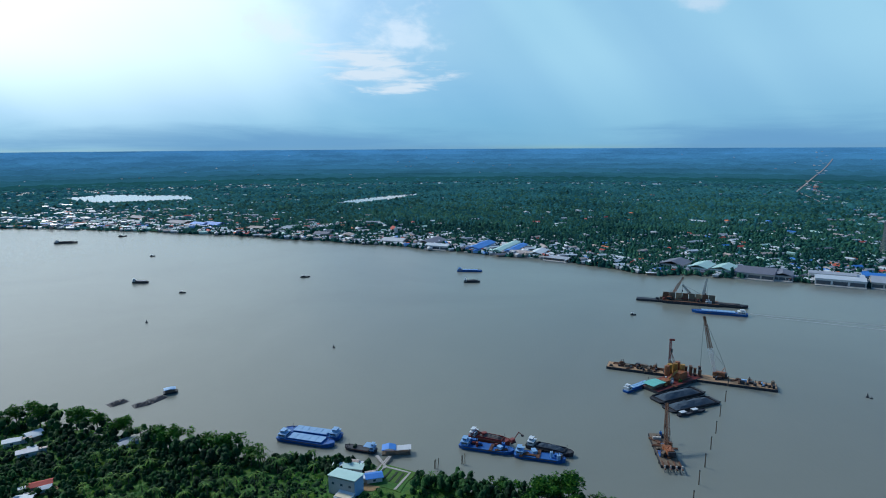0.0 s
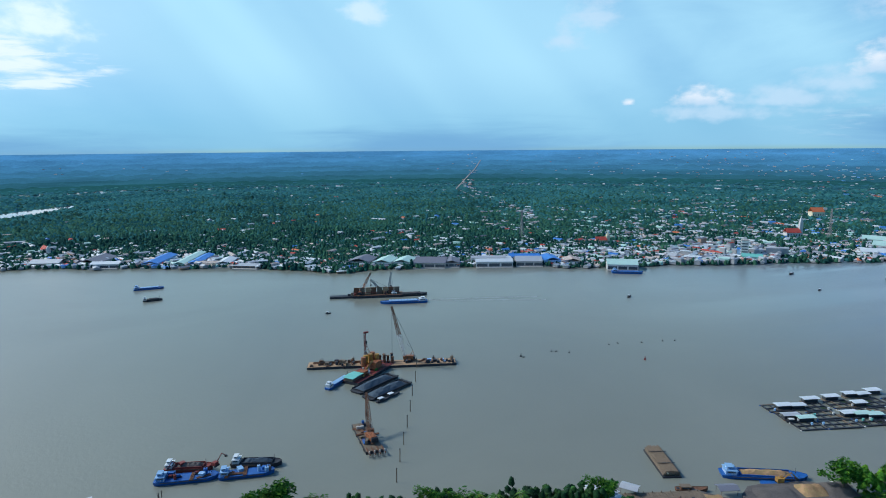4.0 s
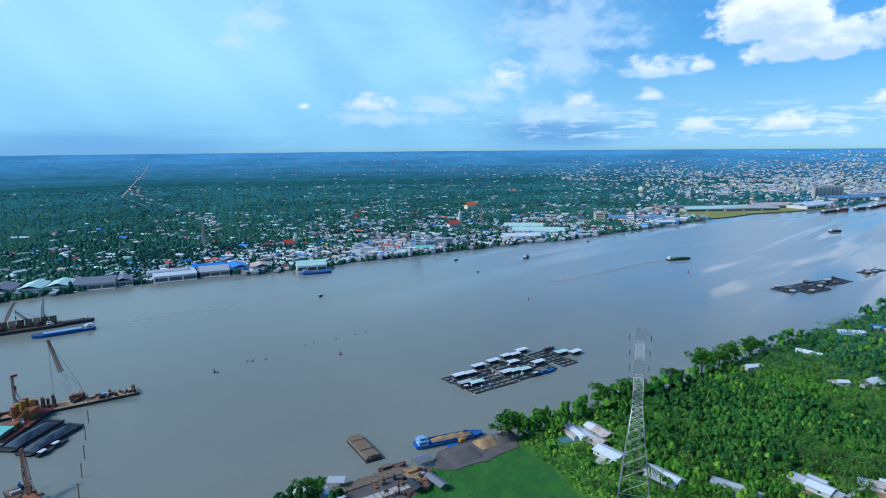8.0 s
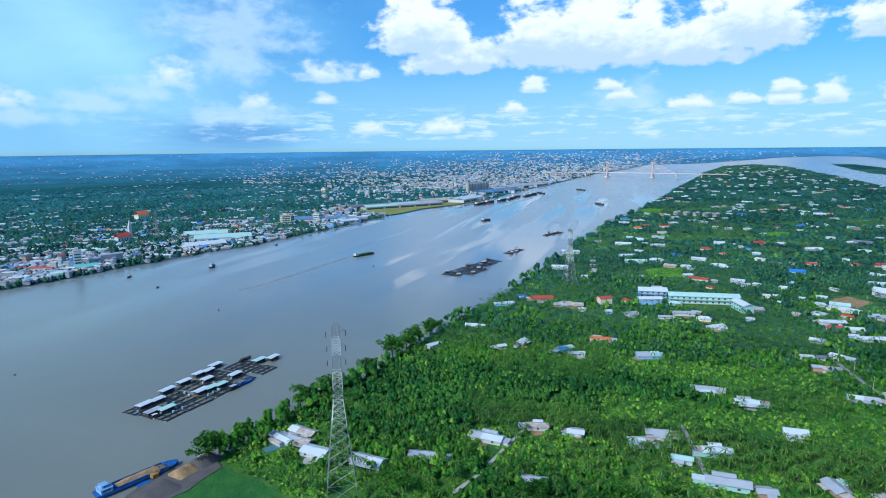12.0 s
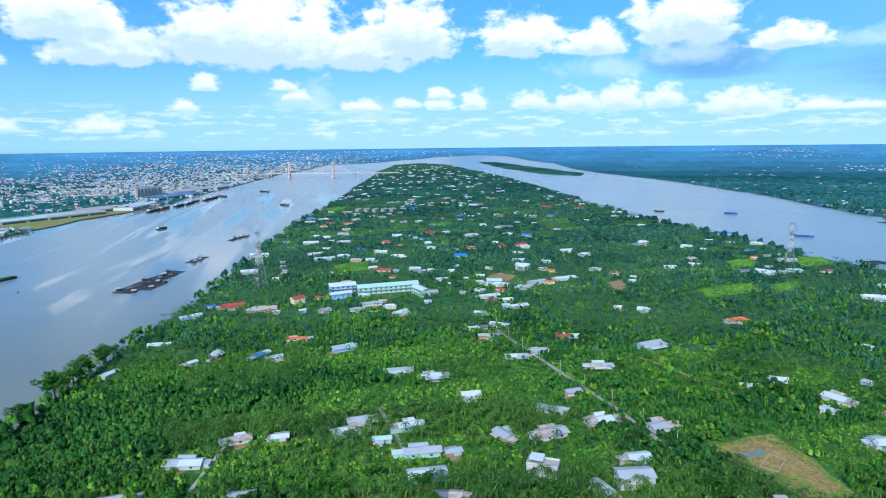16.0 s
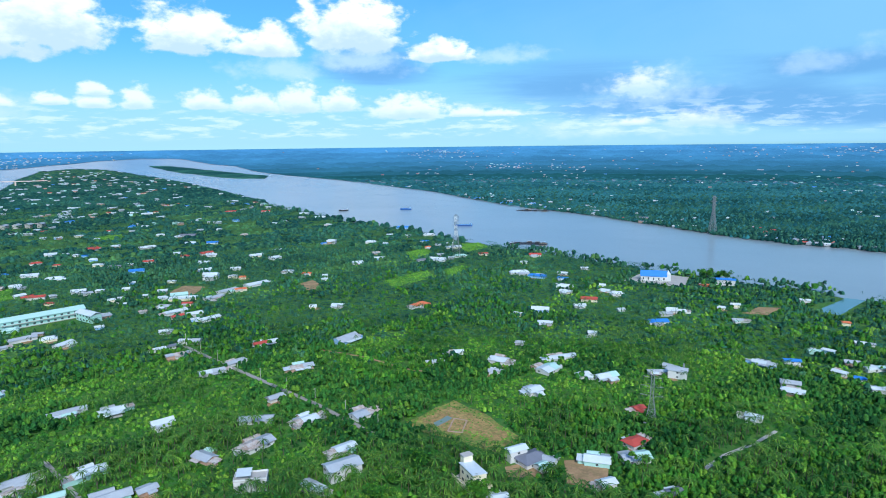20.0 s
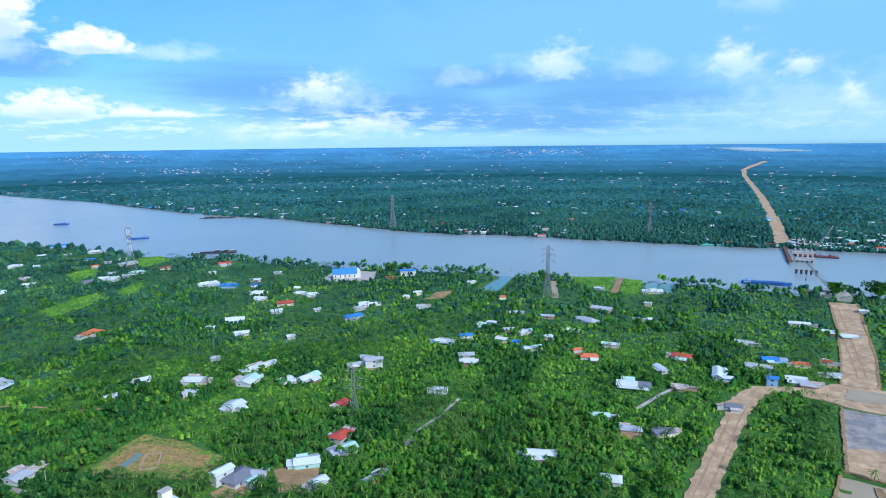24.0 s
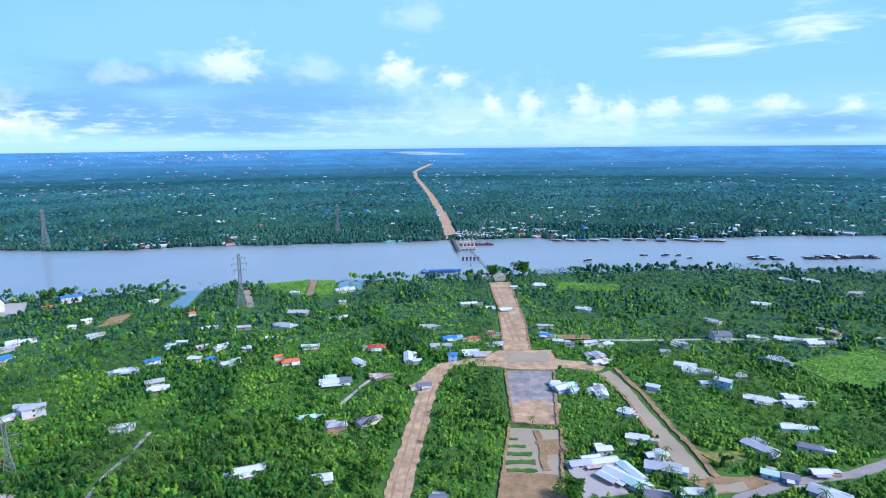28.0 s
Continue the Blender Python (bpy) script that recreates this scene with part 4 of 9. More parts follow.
def yard(x, y, w, l, rnd):
    """Trodden ground beside a house, kept free of trees."""
    d, a = math.hypot(x, y), math.atan2(y, x) + rnd.uniform(-0.9, 0.9)
    reach = 0.5 * min(w, l) + rnd.uniform(1.5, 3.0)
    px, py, r = x - math.cos(a) * reach, y - math.sin(a) * reach, rnd.uniform(2.2, 4.2)
    CLEAR_SPOT.append((px, py, r + 0.8))
    YARDS.append((px, py, r, rnd.choice((0, 0, 1))))


def house(x, y, w, l, rz, roof, wall, style="gable", kind="house"):
    """House with walls, roof, door and windows; the ridge runs along its length."""
    rnd = random.Random(int(x * 31 + y * 17))
    k = rnd.uniform(0.84, 0.96)
    w, l = w * k, l * k
    CLEAR_RECT.append((x, y, w / 2 + 0.9, l / 2 + 0.9, radians(rz)))
    if rnd.random() < 0.45:
        yard(x, y, w, l, rnd)
    far = math.hypot(x, y) > 520
    ob = thing(kind, x, y, 1.2, rz, f"{WALLWORD[wall]} house with {ROOFWORD[roof]} {SHAPEWORD[style]}", "house", "island houses")
    h = {"gable": 2.4, "hip": 2.5, "two": 5.6, "tall": 8.6, "flat": 5.4}[style] + rnd.uniform(-0.2, 0.4)
    rise = w * rnd.uniform(0.13, 0.21) * (0.6 if style == "tall" else 1)
    mb = MB()
    if style in ("hip", "flat"):
        mb.box(0, 0, -0.3, w, l, h + 0.3)
    else:
        a, b = w / 2, l / 2
        mb.add([(-a, -b, -0.3), (a, -b, -0.3), (a, b, -0.3), (-a, b, -0.3), (-a, -b, h), (a, -b, h), (a, b, h), (-a, b, h), (0, -b, h + rise), (0, b, h + rise)],
               [(0, 1, 5, 8, 4), (2, 3, 7, 9, 6), (1, 2, 6, 5), (3, 0, 4, 7), (3, 2, 1, 0)])
    part("wall", mb, wall, ob)
    if style == "flat":
        part("roof", MB().box(0, 0, h, w + 0.4, l + 0.4, 0.2), CONCRETE, ob, "grey concrete terrace")
        mp = MB()
        for sx, sy, px, py in ((w, 0.2, 0, -l / 2), (w, 0.2, 0, l / 2), (0.2, l, -w / 2, 0), (0.2, l, w / 2, 0)):
            mp.box(px, py, h + 0.2, sx, sy, 0.8)
        part("parapet", mp, wall, ob)
        part("roof_shelter", MB().shed(0, l * 0.2, h + 2.2, w * 0.8, l * 0.4, 0.4), roof, ob)
    else:
        part("roof", MB().gable(0, 0, h, w, l, rise, 0.6, 0.16, w * 0.45 if style == "hip" else 0), roof, ob)
        if not far and l > 11 and style == "gable" and rnd.random() < 0.7:
            k = rnd.choice((-1, 1))
            ll = l * rnd.uniform(0.3, 0.45)
            part("roof_patch", MB().gable(0, k * (l / 2 - ll / 2 + 0.3), h + 0.2, w, ll, rise + 0.05, 0.75, 0.1), rnd.choice((TINW, TIN, TINRUST, SLATE, TINGREEN, TIN)), ob, "roof bay of newer sheets")
    # lean-to or porch along one side
    if style in ("gable", "hip") and rnd.random() < 0.75:
        side = rnd.choice((-1, 1))
        d, ll = rnd.uniform(2.2, 3.6), l * rnd.uniform(0.5, 0.95)
        mp = MB()
        z0, z1 = h - 0.35 - d * 0.12, h - 0.3
        xa, xb = side * w / 2, side * (w / 2 + d)
        oy = rnd.uniform(-1, 1) * (l - ll) / 2
        vs = [(xa, oy - ll / 2, z1), (xb, oy - ll / 2, z0), (xb, oy + ll / 2, z0), (xa, oy + ll / 2, z1)]
        vs += [(p, q, r + 0.12) for p, q, r in vs]
        mp.add(vs, [(0, 1, 2, 3), (7, 6, 5, 4), (0, 4, 5, 1), (1, 5, 6, 2), (2, 6, 7, 3), (3, 7, 4, 0)])
        part("porch_roof", mp, rnd.choice((TIN, TINW, roof, TINRUST)), ob)
        for k in (-1, 1) if math.hypot(x, y) < 360 else ():
            part("porch_post", MB().bar((xb - side * 0.2, oy + k * (ll / 2 - 0.3), -0.3), (xb - side * 0.2, oy + k * (ll / 2 - 0.3), z0), 0.09), CONCRETE, ob)
    if style in ("gable", "hip") and rnd.random() < 0.7:
        k = rnd.choice((-1, 1))
        aw, al = w * rnd.uniform(0.5, 0.8), rnd.uniform(3, 6)
        ah = h * 0.8
        part("annexe", MB().box(rnd.uniform(-1, 1), k * (l / 2 + al / 2), -0.3, aw, al, ah + 0.3), wall, ob)
        part("annexe_roof", MB().shed(rnd.uniform(-0.3, 0.3), k * (l / 2 + al / 2 + 0.2), ah, aw, al, 0.5), rnd.choice((TIN, TINRUST, TINW)), ob)
    if style in ("gable", "hip") and rnd.random() < 0.55:
        k, d, ll = rnd.choice((-1, 1)), w * rnd.uniform(0.5, 0.8), l * rnd.uniform(0.35, 0.6)
        oy, ch = rnd.uniform(-0.5, 0.5) * (l - ll), h * 0.88
        part("side_wing", MB().box(k * (w / 2 + d / 2 - 0.05), oy, -0.3, d, ll, ch + 0.3), rnd.choice((wall, WHITE, BRICKW)), ob)
        part("side_roof", MB().gable(k * (w / 2 + d / 2 + 0.3), oy, ch, d, ll, d * 0.2, 0.4, 0.14), rnd.choice((TINW, TIN, TINRUST, roof, roof, TINGREEN)), ob)
    if style in ("two", "flat") and rnd.random() < 0.7:
        part("water_tank", MB().bar((w * 0.3, -l * 0.3, h), (w * 0.3, -l * 0.3, h + 2.2 + rise), 0.6, 0.6, 8), STEEL, ob)
    # openings on the long sides and the fronts
    floors = [0.8] if h < 5 else ([0.8, 3.7] if h < 8 else [0.8, 5.0])
    far = math.hypot(x, y) > 345
    n = max(1, min(3, int(l / 6.5)))
    for zf in floors:
        for sx in (-1, 1):
            for i in range(n if not far else 1):
                window(ob, sx * (w / 2 + 0.02), (i + 0.5) / n * l - l / 2, zf, 90)
        if not far:
            window(ob, w * 0.24, -l / 2 - 0.02, zf, 0)
        window(ob, w * 0.24, l / 2 + 0.02, zf, 0)
    if not far:
        window(ob, -w * 0.2, -l / 2 - 0.02, -0.1, 0, 1.1, 2.2, "door")
    return ob


def tall_house(x, y, rz):
    """Narrow cream house: a stair tower in front, two storeys with a low roof behind, and a walled terrace."""
    CLEAR_SPOT.append((x, y, 8.5))
    ob = thing("house", x, y, 1.2, rz, "tall narrow cream house with a stair tower and pale roof", "house", "island houses")
    part("wall", MB().box(0, 1.0, -0.3, 5.4, 9.5, 5.9), CREAM, ob)
    part("stair_tower", MB().box(-0.6, -4.6, -0.3, 3.6, 2.6, 8.6), CREAM, ob)
    part("tower_roof", MB().box(-0.6, -4.6, 8.3, 4.0, 3.0, 0.25), CONCRETE, ob)
    part("roof", MB().shed(0, 1.0, 5.6, 5.4, 9.5, 0.7, 0.3), TINW, ob)
    for sx, sy, px, py in ((0.2, 14, 4.4, 0), (8.8, 0.2, 0, 6.9), (0.2, 14, -4.4, 0)):
        part("yard_wall", MB().box(px, py, -0.3, sx, sy, 1.7), CREAM, ob)
    part("terrace", MB().box(0, 0, -0.3, 8.8, 14, 0.35), CONCRETE, ob)
    for zf in (0.8, 3.5):
        for py in (-1.5, 2.0, 4.6):
            for sx in (-1, 1):
                window(ob, sx * 2.72, py, zf, 90)
        window(ob, 0.8, 5.77, zf, 0)
    window(ob, 1.8, -3.77, -0.1, 0, 1.1, 2.2, "door")
    ob.scale = (1.25, 1.25, 1.25)


house(-105, -425, 9.9, 14.2, 68, TILE, CREAM, "hip")
house(-120, -395, 5.5, 19.0, -16, TINW, WHITE, "gable")
house(-146, -412, 5.0, 7.0, 68, TIN, WHITE, "gable")
house(-162, -425, 6.7, 11.2, -90, TINBLUE, SKYB, "gable")
house(-154, -408, 5.0, 7.5, 68, TIN, SKYB, "gable")
house(-148, -381, 5.3, 7.0, 68, TINBLUE, SKYB, "two")
house(-179, -417, 6.2, 10.4, 83, TILEO, CREAM, "hip")
house(-197, -424, 5.0, 7.1, 68, TILE, WHITE, "gable")
house(-170, -383, 5.6, 16.0, 68, TIN, WHITE, "gable")
house(-191, -400, 5.4, 9.0, 85, TIN, WHITE, "gable")
house(-216, -514, 7.1, 17.9, 81, TINW, WHITE, "gable")
house(-229, -493, 5.0, 9.2, 67, TINW, WHITE, "gable")
house(-239, -484, 5.0, 11.4, 77, TINW, WHITE, "gable")
house(-114, -343, 6.0, 9.5, 82, SLATE, WHITE, "gable")
house(-91, -369, 5.0, 9.8, 80, TINRUST, BRICKW, "gable")
house(-69, -307, 6.1, 11.2, -73, SLATE, CREAM, "gable")
house(-157, -460, 5.0, 13.0, 68, TIN, WHITE, "gable")
house(-246, -425, 5.0, 13.7, 68, TIN, WHITE, "gable")
house(-233, -404, 5.0, 8.8, 49, TINBLUE, WHITE, "gable")
house(-236, -388, 5.0, 8.5, 49, TINGREEN, WHITE, "gable")
house(-240, -379, 5.0, 7.0, 68, SLATE, WHITE, "gable")
house(-254, -376, 5.0, 8.5, 86, TINW, WHITE, "gable")
house(-266, -368, 5.0, 8.3, 77, TINW, WHITE, "gable")
house(-238, -338, 5.3, 13.2, 88, TINW, WHITE, "gable")
house(-244, -348, 7.0, 14.1, -17, TIN, WHITE, "gable")
house(-192, -308, 7.2, 14.4, -82, TINW, SKYB, "gable")
house(-209, -294, 7.7, 15.5, -26, TINW, WHITE, "gable")
house(-205, -265, 5.0, 7.9, 28, TINW, WHITE, "gable")
house(-192, -238, 5.0, 12.8, 49, TINW, WHITE, "gable")
house(-184, -210, 8.0, 16.1, 50, TIN, SKYB, "gable")
house(-189, -220, 5.0, 11.3, 77, TINW, WHITE, "gable")
house(-169, -234, 5.0, 8.5, 76, TINW, WHITE, "gable")
house(-158, -226, 5.0, 24.9, 81, TINW, WHITE, "gable")
house(-162, -209, 6.0, 20.1, 16, TINW, WHITE, "gable")
house(-169, -212, 5.0, 17.4, -0, TINW, WHITE, "gable")
house(-167, -192, 5.8, 11.7, 52, SLATE, WHITE, "gable")
house(-182, -189, 5.8, 11.6, 64, TINW, MINT, "gable")
house(-352, -347, 12.4, 13.7, 68, SLATE, WHITE, "two")
house(-314, -347, 6.4, 12.7, 1, TINW, SKYB, "gable")
house(-376, -339, 5.0, 8.9, 50, TINW, WHITE, "gable")
house(-396, -328, 6.0, 14.9, 40, TINW, WHITE, "gable")
house(-411, -311, 7.6, 21.6, 68, TINW, WHITE, "gable")
house(-443, -328, 5.1, 17.2, 8, TINRUST, BRICKW, "gable")
house(-382, -383, 5.7, 9.4, 6, TINW, WHITE, "gable")
house(-462, -411, 5.1, 17.1, 47, TINW, WHITE, "gable")
house(-590, -464, 5.6, 18.8, 5, TINW, WHITE, "gable")
house(-572, -479, 5.0, 15.4, 0, TIN, WHITE, "gable")
house(-352, -296, 6.8, 13.5, 12, TINW, WHITE, "gable")
house(-287, -301, 5.8, 19.4, 46, TINW, WHITE, "gable")
house(-277, -282, 5.0, 7.0, 68, TINW, WHITE, "gable")
house(-284, -275, 5.9, 9.9, 28, TINW, SKYB, "two")
house(-305, -282, 5.0, 7.6, 75, TIN, BRICKW, "gable")
house(-287, -252, 6.4, 16.0, 45, TINW, BRICKW, "gable")
house(-306, -247, 5.0, 7.5, 68, TINW, WHITE, "gable")
house(-300, -240, 5.0, 13.6, 68, TINW, WHITE, "gable")
house(-274, -218, 6.1, 13.6, 60, TINW, MINT, "gable")
house(-241, -208, 7.4, 18.5, 12, TIN, WHITE, "gable")
house(-263, -199, 5.3, 11.8, 40, SLATE, WHITE, "hip")
house(-225, -188, 5.0, 7.8, 39, TINGREEN, SKYB, "gable")
house(-230, -182, 5.0, 7.3, 50, SLATE, SKYB, "gable")
house(-247, -181, 5.0, 8.8, 69, TINW, BRICKW, "gable")
house(-234, -166, 7.6, 15.2, 22, TINW, WHITE, "gable")
house(-580, -407, 5.0, 16.1, 67, TIN, WHITE, "gable")
house(148, -539, 7.3, 18.3, -64, TINW, WHITE, "gable")
house(108, -398, 5.9, 16.8, 76, TIN, WHITE, "gable")
house(52, -348, 5.7, 9.5, 89, TINW, WHITE, "hip")
house(40, -399, 5.6, 14.0, -89, TINW, WHITE, "hip")
house(62, -440, 6.2, 15.5, 84, TINW, SKYB, "gable")
house(48, -456, 5.5, 11.0, -65, TINBLUE, WHITE, "gable")
house(20, -449, 5.0, 8.8, 76, TINW, WHITE, "gable")
house(3, -469, 5.2, 13.0, -48, TINW, WHITE, "gable")
house(-3, -431, 6.1, 15.2, -65, TINW, WHITE, "gable")
house(13, -525, 5.0, 7.0, -79, TINW, WHITE, "gable")
house(-16, -516, 6.0, 12.0, 83, TIN, BRICKW, "gable")
house(-49, -507, 11.5, 19.2, 43, TIN, WHITE, "hip")
house(-97, -516, 5.8, 11.7, 85, TINW, WHITE, "gable")
house(-16, -458, 5.0, 7.0, 68, TINW, WHITE, "gable")
house(-35, -476, 5.0, 10.1, 68, TINW, WHITE, "gable")
house(-60, -445, 5.3, 13.1, 79, TINW, WHITE, "gable")
house(-42, -418, 8.0, 13.3, 88, TILEO, WHITE, "hip")
house(-64, -370, 9.5, 21.1, 81, TINW, WHITE, "gable")
house(-86, -399, 5.0, 12.3, 20, TINW, WHITE, "gable")
house(-39, -323, 5.0, 10.9, 87, TINGREEN, WHITE, "gable")
house(-7, -278, 5.8, 14.5, -89, TINW, WHITE, "gable")
house(-37, -258, 6.6, 9.5, 83, TINW, WHITE, "hip")
house(-80, -223, 5.0, 8.3, 69, SLATE, WHITE, "gable")
house(38, -486, 5.0, 8.1, -71, TINGREEN, MINT, "gable")
house(137, -676, 7.6, 19.0, -76, TINBLUE, WHITE, "two")
house(152, -653, 5.2, 13.0, -61, TILEO, CREAM, "gable")
house(98, -537, 5.0, 9.2, -60, TIN, WHITE, "gable")
house(243, -320, 5.0, 8.0, -39, TINW, WHITE, "hip")
house(244, -341, 6.1, 12.3, -44, TINW, WHITE, "gable")
house(210, -345, 9.6, 13.7, -85, TINW, WHITE, "gable")
house(202, -325, 5.0, 7.0, -55, TIN, WHITE, "gable")
house(178, -376, 6.7, 22.3, -34, TINW, WHITE, "gable")
house(175, -349, 11.2, 14.1, -8, TINW, WHITE, "gable")
house(152, -353, 6.2, 8.9, -29, TINW, WHITE, "gable")
house(139, -358, 7.8, 15.5, -29, TINW, WHITE, "gable")
house(166, -312, 8.7, 10.9, -22, TINW, WHITE, "gable")
house(106, -323, 5.0, 7.0, -27, TILE, BRICKW, "gable")
house(94, -284, 9.1, 13.0, -19, TILE, WHITE, "hip")
house(89, -269, 8.2, 13.7, -41, TIN, WHITE, "gable")
house(102, -256, 7.7, 12.8, -69, TINW, MINT, "gable")
house(91, -240, 5.8, 8.3, -32, TINW, WHITE, "gable")
house(135, -238, 5.7, 11.3, -26, TINW, WHITE, "two")
house(128, -240, 10.8, 15.4, -19, SLATE, WHITE, "hip")
house(120, -243, 5.1, 7.0, 85, TIN, WHITE, "gable")
tall_house(141, -209, 64)
house(123, -203, 5.0, 7.5, -38, TINW, SKYB, "gable")
house(65, -249, 5.0, 8.0, -36, SLATE, BRICKW, "gable")
house(117, -384, 5.0, 9.0, -55, TIN, WHITE, "gable")
house(103, -387, 8.1, 13.4, -77, TIN, WHITE, "two")
house(310, -28, 5.6, 11.3, -4, TINRUST, WHITE, "gable")
house(303, -47, 5.3, 8.8, -14, TINW, SKYB, "gable")
house(294, -79, 7.9, 15.8, -1, TINW, MINT, "gable")
house(305, -89, 6.5, 13.0, -6, TIN, WHITE, "gable")
house(278, -93, 5.0, 11.0, -18, TINGREEN, WHITE, "gable")
house(286, -112, 7.1, 14.3, -6, TINW, MINT, "gable")
house(257, -106, 6.8, 19.4, -17, TIN, MINT, "gable")
house(251, -120, 5.0, 8.9, -7, TIN, BRICKW, "gable")
house(237, -100, 8.8, 17.7, -15, TINW, SKYB, "gable")
house(217, -101, 5.9, 11.8, -29, SLATE, WHITE, "gable")
house(296, -1, 7.9, 19.8, -22, TINW, WHITE, "gable")
house(441, -12, 5.0, 7.0, 27, TINW, WHITE, "gable")
house(452, -28, 6.5, 10.8, 61, TINW, WHITE, "gable")
house(438, -58, 6.5, 12.9, 35, TINBLUE, SKYB, "gable")
house(428, -67, 5.0, 8.2, 7, TINW, WHITE, "gable")
house(461, -88, 6.8, 16.9, -12, TILEO, WHITE, "hip")
house(426, -114, 9.4, 15.7, 4, TIN, SKYB, "gable")
house(365, -133, 5.7, 16.4, -12, TIN, WHITE, "gable")
house(346, -150, 7.1, 15.7, -12, TINW, MINT, "gable")
house(308, -159, 7.4, 12.4, -14, TINW, WHITE, "gable")
house(256, -151, 7.3, 12.2, -84, TIN, BRICKW, "gable")
house(496, 11, 5.5, 11.0, -9, TINW, WHITE, "gable")
house(570, -20, 7.2, 14.5, 17, TINW, SKYB, "gable")
house(589, -55, 9.5, 23.9, 3, TILE, BRICKW, "gable")
house(578, -113, 9.0, 12.9, 17, TILE, CREAM, "two")
house(565, -80, 10.0, 25.1, -9, TINRUST, BRICKW, "gable")
house(374, -277, 7.2, 20.5, -18, TILE, WHITE, "gable")
house(330, -318, 13.2, 22.0, 0, TIN, SKYB, "gable")
house(312, -259, 7.7, 15.4, -26, TINRUST, BRICKW, "gable")
house(270, -191, 7.5, 18.7, -48, TIN, WHITE, "gable")
house(247, -205, 8.2, 16.3, -7, TINW, WHITE, "gable")
house(227, -230, 8.3, 13.9, -10, TIN, WHITE, "gable")
house(246, -174, 9.8, 16.4, -5, TINRUST, WHITE, "gable")
house(207, -196, 7.4, 12.3, -14, TINW, WHITE, "gable")
house(192, -180, 9.7, 16.2, -21, TIN, WHITE, "two")
house(217, -149, 8.2, 16.3, -44, TINW, WHITE, "flat")
house(193, -164, 5.2, 12.9, -89, TINW, WHITE, "gable")
house(353, -218, 6.9, 17.3, -22, TINW, WHITE, "gable")
house(357, -238, 5.7, 11.3, -0, TIN, WHITE, "gable")
house(285, -216, 6.0, 9.9, -7, TIN, WHITE, "gable")
house(578, -155, 9.9, 24.7, 4, TINW, SKYB, "two")
house(538, -174, 7.2, 20.7, -6, TIN, WHITE, "gable")
house(497, -187, 7.9, 15.8, 19, TINW, WHITE, "gable")
house(536, -126, 5.2, 8.7, 21, TIN, WHITE, "gable")
house(526, -154, 6.0, 10.1, -1, TIN, WHITE, "gable")
house(513, -286, 8.6, 21.6, -3, TINW, WHITE, "gable")
house(497, -280, 6.1, 15.4, -1, TILE, WHITE, "gable")
house(469, -292, 7.3, 18.3, -1, TINW, WHITE, "gable")
house(531, -336, 7.7, 19.3, 8, TIN, WHITE, "gable")
house(546, -362, 9.2, 23.0, 3, TIN, WHITE, "gable")
house(546, -398, 11.2, 27.9, -3, TINW, WHITE, "gable")
house(426, -227, 5.0, 16.7, -12, TINW, WHITE, "gable")
house(404, -223, 5.4, 13.6, -16, TINRUST, BRICKW, "gable")
house(424, -246, 7.2, 18.0, -55, TINW, WHITE, "gable")
house(348, -430, 8.8, 17.5, -2, TILEO, WHITE, "hip")
house(269, 55, 8.0, 16.0, -21, TINW, WHITE, "gable")
house(275, 29, 7.5, 16.6, -6, TIN, WHITE, "gable")
house(277, 83, 9.4, 15.7, -22, TINW, WHITE, "gable")
house(290, 104, 5.0, 16.5, -36, TINW, WHITE, "gable")
house(298, 95, 6.6, 16.4, -26, TINRUST, BRICKW, "gable")
house(288, 94, 5.0, 13.7, -24, TINRUST, BRICKW, "gable")
house(255, -22, 6.6, 13.1, -12, TIN, WHITE, "gable")
house(442, 40, 5.0, 8.2, 50, TINW, WHITE, "gable")
house(-42, 264, 5.0, 9.7, 77, TINGREEN, WHITE, "gable")
house(-32, 256, 5.0, 7.2, -75, TINBLUE, WHITE, "gable")
house(-219, 291, 5.0, 8.5, -61, TINW, WHITE, "gable")
house(-214, 300, 5.0, 7.9, -36, TINW, SKYB, "gable")
house(-204, 280, 5.0, 9.7, -59, TIN, WHITE, "gable")
house(-160, 290, 5.0, 9.8, -32, TIN, SKYB, "gable")
house(-179, 251, 5.0, 10.5, -59, TILE, WHITE, "gable")
house(-178, 239, 5.0, 7.4, -77, TINW, WHITE, "gable")
house(174, 185, 5.0, 7.0, 68, TINW, WHITE, "gable")
house(177, 180, 5.0, 7.0, 11, TIN, WHITE, "gable")



def long_building(name, x, y, w, l, h, rz, roof, wall, label, storeys=2, bays=8):
    """School or hall: long body, ridged roof, window bays and a gallery."""
    CLEAR_SPOT.append((x, y, 0.5 * math.hypot(w, l)))
    ob = thing(name, x, y, 1.2, rz, label, "building")
    part("wall", MB().box(0, 0, -0.3, w, l, h + 0.3), wall, ob)
    part("roof", MB().gable(0, 0, h, w, l, w * 0.2, 0.9, 0.2), roof, ob)
    for s in range(storeys):
        z = 0.9 + s * (h / storeys)
        part("gallery", MB().box(-w / 2 - 0.9, 0, z - 0.9 + 0.15, 1.8, l, 0.25), CONCRETE, ob)
        for i in range(bays):
            for k in (-1, 1):
                window(ob, k * (w / 2 + 0.02), (i + 0.5) / bays * l - l / 2, z, 90, 1.8, 1.5)
    return ob


long_building("school", 583, -206, 11, 62, 7.2, -8, TINGREEN, MINT, "long two-storey mint school with pale green roof", 2, 12)
long_building("school", 555, -231, 9, 24, 7.0, 94, TINW, MINT, "short two-storey school wing with pale roof", 2, 5)
